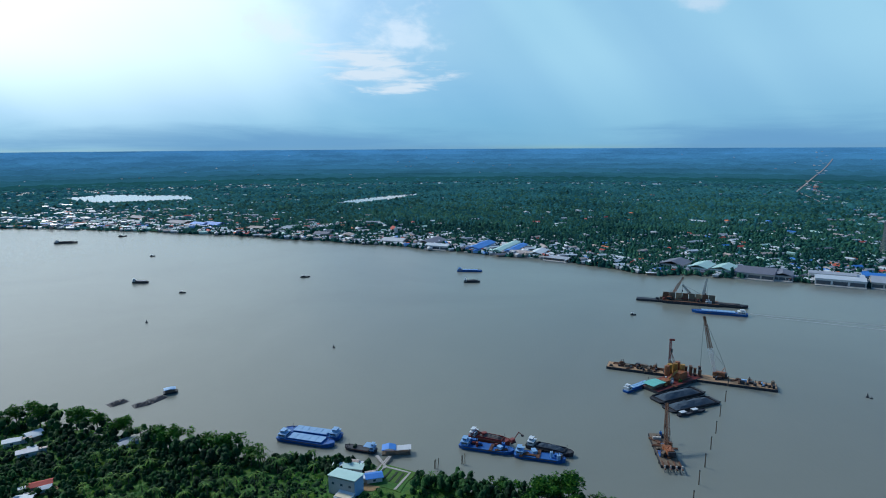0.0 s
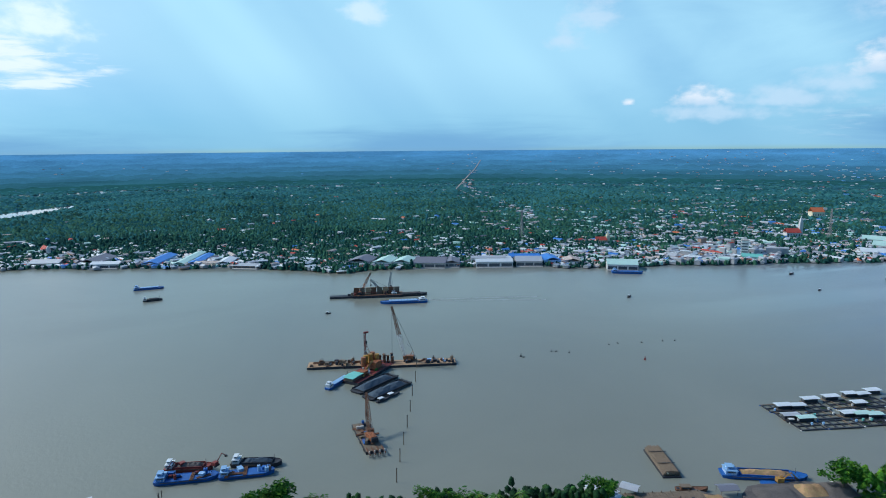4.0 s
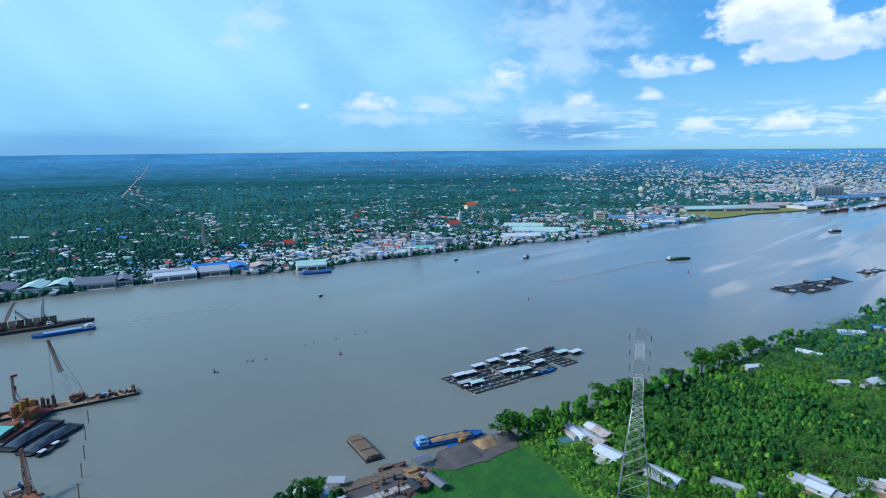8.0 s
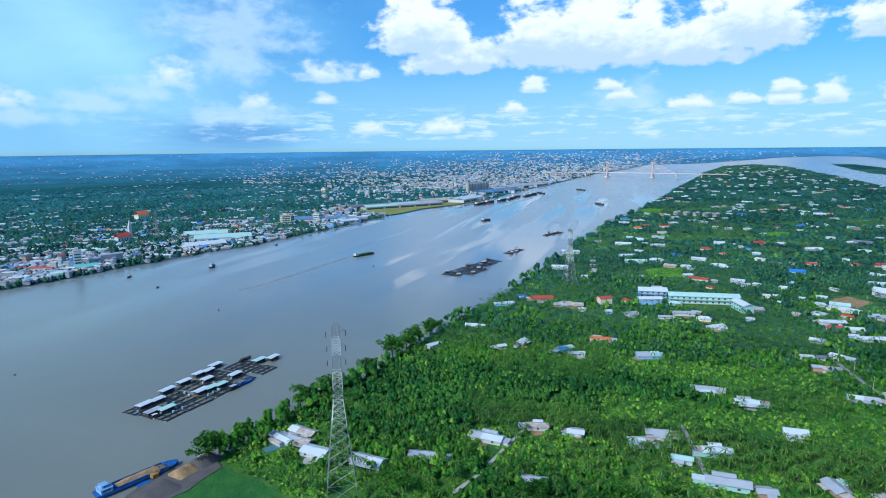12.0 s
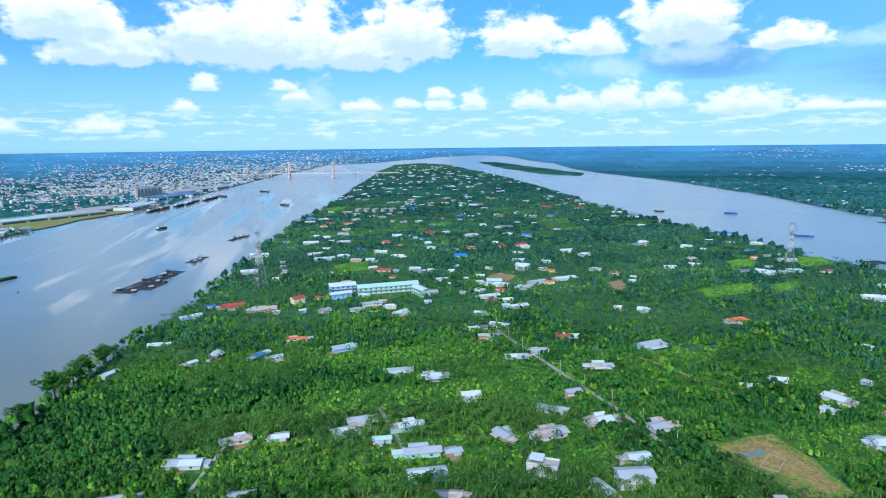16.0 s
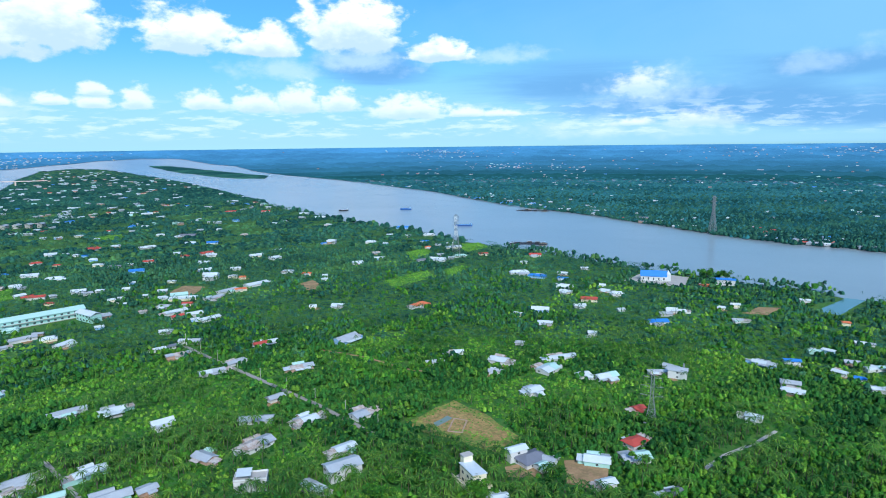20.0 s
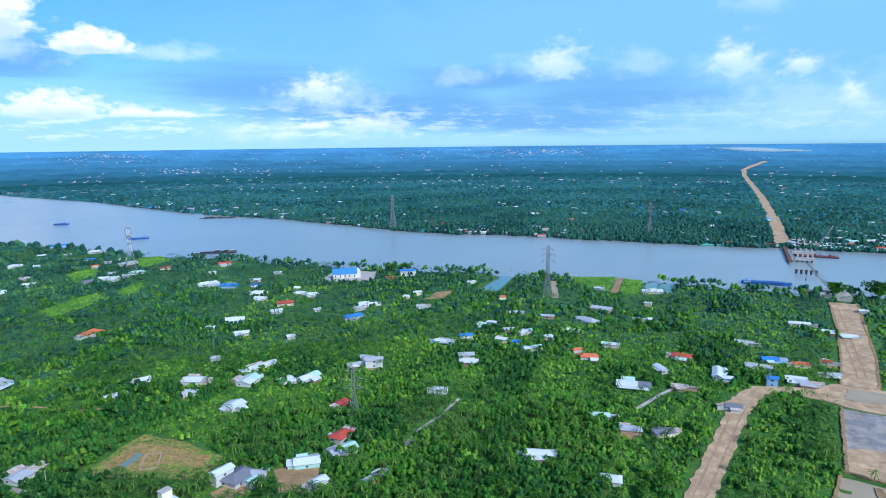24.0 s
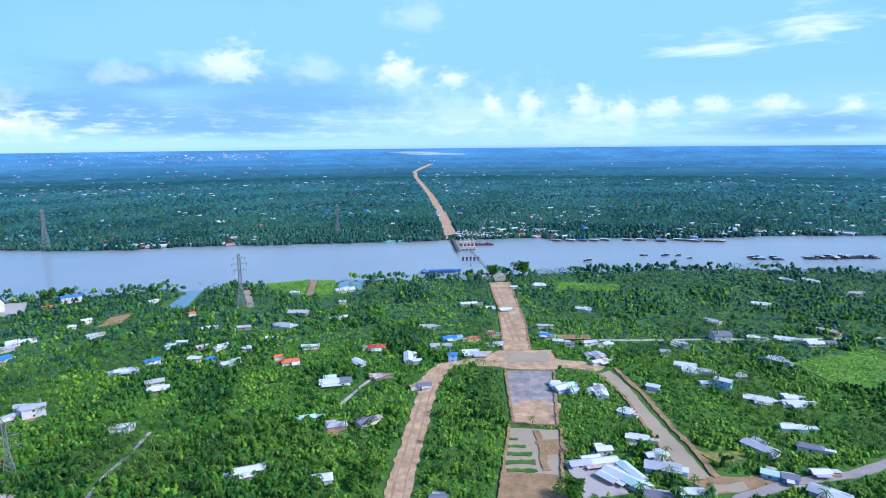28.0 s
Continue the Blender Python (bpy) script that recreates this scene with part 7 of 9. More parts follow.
part("roof", MB().gable(0, 0, 2.2, 11, 7, 0.35, 0.6), TEAL, th)
barge(121, 364, 36, 27, 4.5, 1.4, BLUEHULL, "narrow blue supply boat with white cabin", "hatch", PALEDECK, WHITE, "supply_boat", False, "boat")
barge(140, 350, 25, 36, 10.5, 1.3, DARKHULL, "dark barge heaped with grey-blue crushed stone", "heap", COAL, None, "stone_barge", bow=0.05)
barge(143, 337, 22, 36, 10.5, 1.1, DARKHULL, "low barge heaped with blue-grey stone", "heap", COAL, None, "stone_barge", bow=0.05)
for x, y in ((135, 324.5), (143, 328)):
    small_boat(x, y, 20, 11, DARKHULL, "dark push tug with white cabin beside the stone barge", TINW, "push_tug")
# piling frame nearer the island
pontoon(108, 283, -98, 33, 9, 1.5, "cluttered dark pontoon with a piling frame", TIMBER)
deck_clutter(108, 284, 1.65, -98, 30, 8, 24, [RUST, TIMBER, DARKHULL, BLUEHULL, CONCRETE], 11)
crawler_crane(108, 277, 1.6, 90, 0, (113, 295, 20), "orange crane with upright boom on the pontoon", ORANGE, RUST)
fr = thing("pile_frame", 106, 266, 0, -98, "rusty pile-guide frame at the pontoon's end", "frame")
for i in range(4):
    part("beam", MB().box(0, (i - 1.5) * 2.6, 1.7, 8, 0.5, 0.5), RUST, fr)
    part("guide_post", MB().bar((2.5, (i - 1.5) * 2.6, -2), (2.5, (i - 1.5) * 2.6, 3.2), 0.4, n=8), CONCRETE, fr)
for x, y in ((177, 365), (165, 342), (153, 322), (142, 302), (132, 285), (122, 268), (113, 253), (104, 237)):
    p = thing("marker_pile", x, y, 0, 0, "thin dark marker pile standing in the river", "pile", "marker piles")
    part("shaft", MB().bar((0, 0, -2), (0.15, 0, 6.5), 0.28, 0.24, 6), TIMBER, p)
    part("cap", MB().bar((0.15, 0, 6.5), (0.15, 0, 6.9), 0.34, 0.3, 6), DARKHULL, p)
# second foundation further out
pontoon(234, 569, -22, 50, 15, 2.4, "dark working pontoon at the far foundation", RUST)
pontoon(204, 579, -20, 34, 8, 1.8, "blue-black supply barge at the far foundation", DARKHULL)
barge(262, 556, -20, 38, 8, 2.0, DARKHULL, "black empty barge beside the far foundation", "heap", GRAVEL, WHITE, "stone_barge")
deck_clutter(230, 571, 2.1, -22, 56, 12, 26, [RUST, REDHULL, DARKHULL, RUST, TIMBER], 14)
for i in range(8):
    st = thing("formwork", 214 + 5.4 * i, 578 - 2.2 * i, 2.1, -22, "rust-brown steel formwork on the pontoon", "formwork", "steel formwork")
    part("panel", MB().box(0, -1.8, 0, 5.2, 0.5, 7.4).box(0, 1.8, 0, 5.2, 0.5, 6.6).box(0.6, 0, 0, 3, 3, 5.0), (RUST, TIMBER, RUT)[i % 3], st)
    part("waler", MB().box(0, -2.1, 2.0, 4.8, 0.3, 0.4).box(0, 2.1, 2.0, 4.8, 0.3, 0.4), REDHULL, st)
crawler_crane(217, 575, 2.0, 55, 0, (233, 586, 21.5), "orange crane at the far foundation", ORANGE, ORANGE)
crawler_crane(246, 566, 2.0, 120, 0, (250, 572, 23), "pale crane at the far foundation", STEEL, STEEL)
crawler_crane(240, 568, 2.0, 140, 0, (228, 574, 17), "dark crane with raised boom at the foundation", RUST, RUST)
barge(245, 531, -20, 46, 8, 2.0, BLUEHULL, "long low blue barge under way with pale covers", "hatch", PALEDECK, WHITE, "cargo_barge", True, hatches=9)
foam = material("thin_wake_foam", (0.24, 0.24, 0.22), 0.3, var=0.25, scale=0.2, fine=1.0)
for k, wd in ((0.0, 0.8), (6.0, 2.2)):
    sheet("wake", ribbon([(272, 524 + k), (320, 500 + k * 1.6), (372, 472 + k * 2.4)], wd, 2.2), foam, 0.05, 0.5, "faint foam line trailing a barge", "wake", False, 0.03, step=5)
sheet("wake", ribbon([(853, 183), (753, 213), (679, 239), (628, 262)], 3.0, 11.0), foam, 0.05, 0.8, "pale wake fanning out behind a barge", "wake", False, 0.03, step=8)

# timber raft, sand boat and the wharf
lr = thing("log_raft", 221, 190, 0, -117, "tied raft of long pale timber piles", "raft")
part("float", MB().box(0, 0, -0.3, 26, 8.5, 1.0), DARKHULL, lr)
for i in range(9):
    for j in range(2 if i in (0, 8) else 3):
        part("log", MB().bar((-12.5 + rng.uniform(-0.6, 0.6), (i - 4) * 0.9, 1.1 + 0.75 * j), (12.0 + rng.uniform(-0.6, 0.6), (i - 4) * 0.9, 1.1 + 0.75 * j), 0.42, n=6),
             TIMBER if (i + j) % 3 else CREAM if i == 2 else TIMBER, lr)
for k in (-6, 5):
    part("lashing", MB().box(k, 0, 3.1, 0.35, 8.4, 0.2), CABLE, lr)
barge(252, 159, -35, 38, 7.5, 1.7, BLUEHULL, "bright blue sand boat with a full hold of sand", "heap", SOIL, SKYB, "sand_boat", False, "boat")
barge(251, 151, -37, 15, 4.5, 1.0, BLUEHULL, "small blue lighter with a yellow digger aboard", "none", None, None, "lighter")
ex = thing("excavator", 252, 151, 1.0, -30, "yellow excavator standing on a blue lighter", "excavator")
part("tracks", MB().box(0, 1.0, 0, 3.4, 0.6, 0.8).box(0, -1.0, 0, 3.4, 0.6, 0.8), DARKHULL, ex)
part("house", MB().box(-0.3, 0, 0.8, 3.0, 2.5, 1.8), YELLOW, ex)
part("cab", MB().box(0.8, 0.6, 0.9, 1.2, 1.1, 2.2), YELLOW, ex)
part("boom", MB().bar((1, 0, 1.8), (4.4, 0, 5.0), 0.32).bar((4.4, 0, 5.0), (7.0, 0, 2.4), 0.24), YELLOW, ex)
part("bucket", MB().box(7.1, 0, 1.5, 1.0, 1.2, 1.0), DARKHULL, ex)
for x, y, r, h, m, w in ((257, 140, 6.0, 2.4, SOIL, "tawny sand"), (267, 135, 7, 3.2, GRAVEL, "dark gravel"), (240, 144, 9, 2.2, GRAVEL, "dark gravel"), (272, 136, 4, 2.0, CONCRETE, "pale stone")):
    pile = heap(r * 2, r * 1.7, h, 10).mesh("heap", m, True)
    ob = tagged(new("mound", pile), f"mound of {w} heaped on the landing", "mound")
    ob.matrix_basis = pose(x, y, 1.78, 0, 0, -25)
wf = thing("wharf", 198, 168, 0, -25, "long weathered timber wharf on piles", "wharf")
for i in range(24):
    part("plank", MB().box((i - 11.5) * 1.45, 0, 1.6, 1.35, 6.5, 0.2), TIMBER, wf)
for i in range(9):
    for k in (-1, 1):
        part("pile", MB().bar(((i - 4) * 4, k * 2.8, -2), ((i - 4) * 4, k * 2.8, 2.6), 0.22, n=6), TIMBER, wf)
wf = thing("casting_yard", 193, 155, 1.2, -25, "row of grey concrete pile moulds", "casting yard")
for i in range(11):
    part("slab", MB().box((i - 5) * 2.9, 0, 0.3, 2.3, 4.4, 0.5), CONCRETE, wf)
sheet("wharf_ground", [(172, 172), (214, 166), (222, 150), (206, 138), (176, 150)], GRAVEL, 1.45, 1.6, "oily dark ground behind the wharf")
sheet("rubble", [(212, 164), (220, 156), (214, 146), (208, 152)], SOIL, 1.7, 1.2, "brown broken brick and sand", clear=False, step=2)
deck_clutter(203, 152, 1.5, -25, 34, 20, 26, [DARKHULL, TIMBER, RUST, CONCRETE, DARKHULL], 61)
small_boat(214, 167, -30, 14, RUST, "old rusty timber hull beached at the wharf", TIMBER, "beached_hull")
lorry = thing("lorry", 207, 143, 1.45, 40, "orange lorry parked behind the wharf", "lorry")
part("cab", MB().box(2.6, 0, 0.6, 1.9, 2.3, 2.2), ORANGE, lorry)
part("body", MB().box(-1.0, 0, 0.9, 4.8, 2.4, 1.4), RUST, lorry)
for px in (-2.4, 2.4):
    for py in (-1.05, 1.05):
        part("wheel", MB().bar((px, py - 0.15, 0.5), (px, py + 0.15, 0.5), 0.5, n=10), CABLE, lorry)
for x, y, w, l, a, m in ((224, 157, 5, 8, 65, SLATE), (211, 140, 4, 12, -20, SLATE), (203, 146, 4, 8, -25, DARKHULL), (188, 178, 5, 7, 30, TIN), (176, 170, 6, 10, 10, TINW)):
    sh = thing("shed", x, y, 1.2, a, "open shed with metal roof behind the wharf", "shed", "wharf sheds")
    part("roof", MB().gable(0, 0, 2.8, w, l, 0.8, 0.4), m, sh)
    for px in (-1, 1):
        for py in (-1, 1):
            part("post", MB().bar((px * w * 0.45, py * l * 0.45, -0.2), (px * w * 0.45, py * l * 0.45, 2.8), 0.1), TIMBER, sh)


# ---- floating fish farms ----
def cage_raft(x, y, ang, nx, ny, cell, label):
    ob = thing("fish_cage", x, y, 0, ang, label, "fish cage", "floating fish cages")
    L, W = nx * cell, ny * cell
    near = math.hypot(x, y) < 500
    beams = [(i * cell - L / 2, 0, 0.25, rng.uniform(0.7, 1.2), W + 0.9) for i in range(nx + 1)] + [(0, j * cell - W / 2, 0.3, L + 0.9, rng.uniform(0.7, 1.2)) for j in range(ny + 1)]
    if near:
        for q in beams:
            part("walkway", MB().box(*q, 0.35), DARKHULL if rng.random() < 0.85 else TIMBER, ob)
        for i in range(nx):
            if rng.random() < 0.4:
                part("net", MB().box((i + 0.5) * cell - L / 2, (rng.integers(ny) + 0.5) * cell - W / 2, -0.1, cell - 0.9, cell - 0.9, 0.2), WEED, ob, "dark net drawn over a cage")
    else:
        grid = MB()
        for q in beams:
            grid.box(*q, 0.35)
        part("walkway_grid", grid, DARKHULL, ob)["kind"] = "stuff"
    for i in ((-1, 1) if near else (1,)):
        for j in (-1, 1):
            part("float_drum", MB().bar((i * L / 2 - 0.8, j * W / 2, 0.15), (i * L / 2 + 0.8, j * W / 2, 0.15), 0.42, n=8), (BLUEHULL, RUST, WHITE)[rng.integers(3)], ob)
    return ob


def raft_hut(x, y, ang, L, W, roof, label):
    ob = thing("raft_hut", x, y, 0.4, ang, label, "hut", "huts on the fish rafts")
    part("floor", MB().box(0, 0, -0.5, W + 0.6, L + 0.6, 0.5), TIMBER, ob)
    part("wall", MB().box(0, 0, 0, W - 0.9, L - 0.9, 2.3), DARKHULL if W < 5 else TIMBER, ob)
    part("roof", MB().gable(0, 0, 2.3, W, L, 0.25, 0.5, 0.12), roof, ob)
    part("door", MB().box(0, -(L - 0.8) / 2 - 0.03, 0.1, 1.0, 0.06, 1.9), DARKWIN, ob)
    return ob


def farm(x, y, ang, L, W, seed, huts, roofs, cell=4.0):
    rnd = random.Random(seed)
    c, s_ = math.cos(radians(ang)), math.sin(radians(ang))

    def at(u, v):
        return x + u * c - v * s_, y + u * s_ + v * c

    nu, nv = max(1, int(L / 17)), max(1, int(W / 10))
    for i in range(nu):
        for j in range(nv):
            if rnd.random() < 0.03:
                continue
            px, py = at((i + 0.5) / nu * L - L / 2 + rnd.uniform(-1, 1), (j + 0.5) / nv * W - W / 2 + rnd.uniform(-1, 1))
            cage_raft(px, py, ang + rnd.uniform(-3, 3), 3 + rnd.randint(0, 1), 2, cell, "floating timber fish cages with walkways")
    for k in range(huts):
        px, py = at(rnd.uniform(-0.48, 0.48) * L, rnd.choice((-0.42, -0.15, 0.15, 0.45)) * W + rnd.uniform(-1, 1))
        raft_hut(px, py, ang + rnd.uniform(-8, 8) - 90 + 25, rnd.uniform(6, 9), rnd.uniform(3.2, 4.2), rnd.choice(roofs), "raft hut with pale metal roof over fish cages")


farm(360, 176, -21, 97, 34, 21, 0, [TINW], 4.6)
for i in range(16):
    x, y = 360 + rng.uniform(-40, 40), 0
    y = 176 - (x - 360) * 0.38 + rng.uniform(-13, 13)
    ob = new("barrel", MB().bar((0, 0, 0), (0, 0, 1.3), 0.6, 0.6, 8).mesh("barrel", (WHITE, SKYB, TEAL)[i % 3]))
    ob.matrix_basis = pose(x, y, 0.45, 0, 0, 0)
    tagged(ob, "pale plastic barrel standing on the fish raft", "barrel", "raft barrels")
for x, y, m in ((330, 200, TINW), (337, 196, TINW), (352, 198, TINW), (366, 194, TINW), (380, 191, TINW), (386, 187, TINW), (397, 187, TINW), (325, 184, TINGREEN), (352, 176, TINW), (357, 172, TINGREEN),
                (362, 168, TINGREEN), (371, 181, TINW), (380, 166, TINW), (408, 160, TINGREEN), (414, 152, TINW), (321, 190, TIN)):
    raft_hut(x, y, -112 + rng.uniform(-3, 3), rng.uniform(7.5, 9.5), rng.uniform(3.6, 4.4), m, "raft hut with pale metal roof over fish cages")
small_boat(362, 158, -20, 13, DARKHULL, "dark wooden boat moored at the fish rafts", TIN)
small_boat(413, 172, -20, 11, DARKHULL, "dark wooden boat moored at the fish rafts", TIMBER)
small_boat(369, 155, -24, 14, BLUEHULL, "dark blue covered boat moored at the fish rafts", SLATE)
small_boat(318, 186, -30, 8, DARKHULL, "small dark boat moored at the fish rafts", WHITE)
for x, y, L, W, s_ in ((728, 25, 55, 34, 31), (775, 4, 70, 22, 32), (873, -41, 48, 12, 33), (1056, -116, 60, 18, 34), (438, -803, 52, 20, 35), (644, -1199, 70, 14, 36)):
    farm(x, y, -31 if y > -200 else 20, L, W, s_, 7, [TINRUST, TIMBER, SLATE, TIN], 5.0)
farm(-664, -587, 148, 44, 20, 41, 10, [TIN, TEAL, PALEDECK])
farm(-752, -555, 161, 95, 24, 42, 18, [TIN, TEAL, SLATE, TINW, PALEDECK])
for i, (x, y) in enumerate(((-493, -822), (-513, -814), (-529, -806), (-545, -799), (-564, -797), (-595, -783), (-615, -774), (-635, -753), (-641, -760), (-666, -752), (-676, -742), (-681, -733), (-690, -738), (-700, -724), (-712, -716), (-720, -722))):
    raft_hut(x, y, 40, 14, 6, (TIN, TINW, TINBLUE, TIN, TINGREEN)[i % 5], "floating house with metal roof along the bank")
for i in range(3):
    r = thing("hyacinth_raft", (-194, -173, -178)[i], (345, 350, 343)[i], 0.05, (51, 63, 40)[i], "dark tangle of floating branches for fishing", "raft")
    part("weed", heap(11, 7, 1.6, 12), DARKHULL, r, "wet black branches")
    for j in range(7):
        part("branch", MB().bar((rng.uniform(-5, 5), rng.uniform(-2, 2), 0.2), (rng.uniform(-5, 5), rng.uniform(-3, 3), rng.uniform(0.8, 2.0)), 0.12), TIMBER, r)
hb = thing("house_boat", -169, 360, 0, 27, "blue floating house with metal roof", "house boat")
part("hull", hull_mesh(8.5, 4.2, 0.9, 0.15), DARKHULL, hb)
part("cabin", MB().box(-0.3, 0, 0.8, 5.6, 3.2, 1.9), TIMBER, hb)
part("roof", MB().gable(-0.3, 0, 2.7, 6.4, 4.0, 0.4, 0.3), PALEDECK, hb)

# lone boats, buoys and posts
barge(-597, 962, 8, 34, 8, 1.8, DARKHULL, "dark cargo boat anchored in midstream", "heap", GRAVEL, WHITE, "cargo_boat", False, "boat")
barge(-338, 671, -2, 18, 5, 1.6, DARKHULL, "dark covered boat at anchor", "hatch", SLATE, WHITE, "cargo_boat", False, "boat")
barge(31, 724, -8, 30, 7, 1.5, BLUEHULL, "blue low barge at anchor", "hatch", PALEDECK, SKYB, "cargo_barge")
barge(31, 665, -2, 18, 5, 1.4, DARKHULL, "dark dredging boat at anchor", "heap", GRAVEL, WHITE, "dredger")
barge(843, 170, -40, 36, 8, 1.8, WEED, "green barge laden to the gunwales under way", "heap", LAWN, WHITE, "cargo_barge")
barge(1247, -2, -40, 26, 7, 2.2, DARKHULL, "dark barge under way far upstream", "heap", GRAVEL, WHITE, "cargo_boat")
barge(1592, -290, 30, 32, 8, 2.5, DARKHULL, "dark barge under way far upstream", "heap", GRAVEL, WHITE, "cargo_boat")
barge(2091, -318, 30, 45, 9, 3, DARKHULL, "dark barge far upstream", "heap", GRAVEL, WHITE, "cargo_boat")
barge(1964, -175, 30, 40, 9, 3, DARKHULL, "dark barge far upstream", "heap", GRAVEL, WHITE, "cargo_boat")
barge(755, 350, 10, 17, 5, 2.2, DARKHULL, "dark wooden boat under way", "none", None, WHITE, "cargo_boat", False, "boat")
barge(632, -914, 32, 32, 8, 2.2, BLUEHULL, "blue cargo barge in the southern river", "hatch", PALEDECK, SKYB, "cargo_barge")
barge(902, -1073, 31, 26, 7, 2.2, BLUEHULL, "dark blue cargo barge in the southern river", "hatch", BLUEHULL, SKYB, "cargo_barge")
barge(1008, -980, 31, 22, 7, 2.2, DARKHULL, "grey boat moored off the island", "hatch", TIN, WHITE, "cargo_boat")
barge(-262, -916, -3, 40, 8, 1.8, TEAL, "green barge moored at the southern bank", "hatch", TEAL, None, "cargo_barge")
barge(-246, -670, 169, 48, 8, 2.2, BLUEHULL, "long blue barge moored at the island's bank", "hatch", BLUEHULL, SKYB, "cargo_barge", hatches=8)
for x, y, a, L in ((-160, 696, 10, 11), (-543, 1031, 20, 13), (450, 438, 30, 9), (935, 327, 20, 14), (692, 423, 15, 12), (638, 359, 15, 7), (-445, -665, 20, 16), (-534, -666, 160, 11), (-560, -656, 10, 15),
                   (-575, -648, 20, 13), (-574, -626, 0, 9), (-403, 839, 20, 7), (-271, 622, 0, 7), (168, 529, 0, 5)):
    small_boat(x, y, a, L, DARKHULL, "small dark wooden river boat", TIN)
for x, y, m, w in ((-257, 514, DARKHULL, "dark"), (-83, 444, DARKHULL, "dark"), (324, 298, REDHULL, "red"), (544, 249, REDHULL, "red"), (761, 142, REDHULL, "red"), (252, 347, DARKHULL, "dark")):
    b = thing("buoy", x, y, 0, 0, f"{w} conical channel buoy", "buoy", "channel buoys")
    part("float", MB().bar((0, 0, -0.4), (0, 0, 0.5), 1.0, 0.95, 10), m, b)
    part("cone", MB().bar((0, 0, 0.5), (0, 0, 2.1), 0.65, 0.15, 8), m, b)
    part("top_mark", MB().bar((0, 0, 2.1), (0, 0, 2.5), 0.28, 0.28, 6), m, b)
for x, y in ((253, 345), (278, 345), (281, 343), (288, 337), (326, 336), (334, 335), (351, 327), (368, 322), (377, 318)):
    d = thing("net_float", x, y, 0, rng.uniform(0, 90), "dark net floats bobbing in a line", "float", "net floats")
    part("drum", MB().bar((-0.9, 0, 0.15), (0.9, 0, 0.15), 0.5, n=8), CABLE, d)
    part("pole", MB().bar((0, 0, 0.2), (0, 0, 1.6), 0.07), TIMBER, d)
for x, y in ((-5, 268), (8, 272)):
    p = thing("mooring_post", x, y, 0, 0, "leaning timber mooring posts", "post")
    for j in range(3):
        part("pole", MB().bar((j * 0.8, 0, -1.5), (j * 0.8 + rng.uniform(-0.6, 0.6), 0.3, 4 + j * 0.6), 0.18, n=5), TIMBER, p)


# ---- power line towers ----
def lattice_tower(x, y, h, base, ang, label, arms=((0.72, 4.0), (0.82, 3.5), (0.93, 3.0)), waist=0.5, two_tone=False, r=0.2, top=0.9):
    ob = thing("transmission_tower", x, y, 1.0, ang, label, "power tower", "power line towers")
    CLEAR_SPOT.append((x, y, base * 0.45))
    levels = [0.0]
    while levels[-1] < h:
        levels.append(levels[-1] + max(2.4, width_at(levels[-1] / h, base, waist, top) * 0.55))
    levels[-1] = h
    for i in range(len(levels) - 1):
        z0, z1 = levels[i], levels[i + 1]
        a, b = width_at(z0 / h, base, waist, top) / 2, width_at(z1 / h, base, waist, top) / 2
        k0 = [(-a, -a, z0), (a, -a, z0), (a, a, z0), (-a, a, z0)]
        k1 = [(-b, -b, z1), (b, -b, z1), (b, b, z1), (-b, b, z1)]
        mb = MB()
        for j in range(4):
            mb.bar(k0[j], k1[j], r, r * 0.95)
            mb.bar(k0[j], k1[(j + 1) % 4], r * 0.55)
            mb.bar(k0[(j + 1) % 4], k1[j], r * 0.55)
            mb.bar(k1[j], k1[(j + 1) % 4], r * 0.5)
        pale = two_tone and any(lo < z0 / h < hi for lo, hi in ((0.40, 0.56), (0.63, 0.71), (0.80, 0.92)))
        part("lattice_panel", mb, WHITE if pale else STEEL, ob, "white painted lattice" if pale else "")
    for f, reach in arms:
        w = width_at(f, base, waist, top) / 2
        for k in (-1, 1):
            arm = part("cross_arm", MB().bar((k * w, -w, f * h), (k * (w + reach), 0, f * h + 0.4), r * 0.7).bar((k * w, w, f * h), (k * (w + reach), 0, f * h + 0.4), r * 0.7)
                       .bar((k * w, 0, f * h + 2.0), (k * (w + reach), 0, f * h + 0.4), r * 0.6), STEEL, ob)
            part("insulator", MB().bar((k * (w + reach), 0, f * h + 0.3), (k * (w + reach), 0, f * h - 2.0), 0.16, n=5), DARKHULL, arm)
    for i in (-1, 1):
        for j in (-1, 1):
            part("footing", MB().box(i * base / 2, j * base / 2, -0.5, 1.6, 1.6, 1.1), CONCRETE, ob)
    return ob


def width_at(f, base, waist, top):
    """Leg spacing of a tower: steep taper up to the waist, slender above."""
    w = base * 0.31
    return base + (w - base) * f / waist if f < waist else w + (w * top - w) * (f - waist) / (1 - waist)


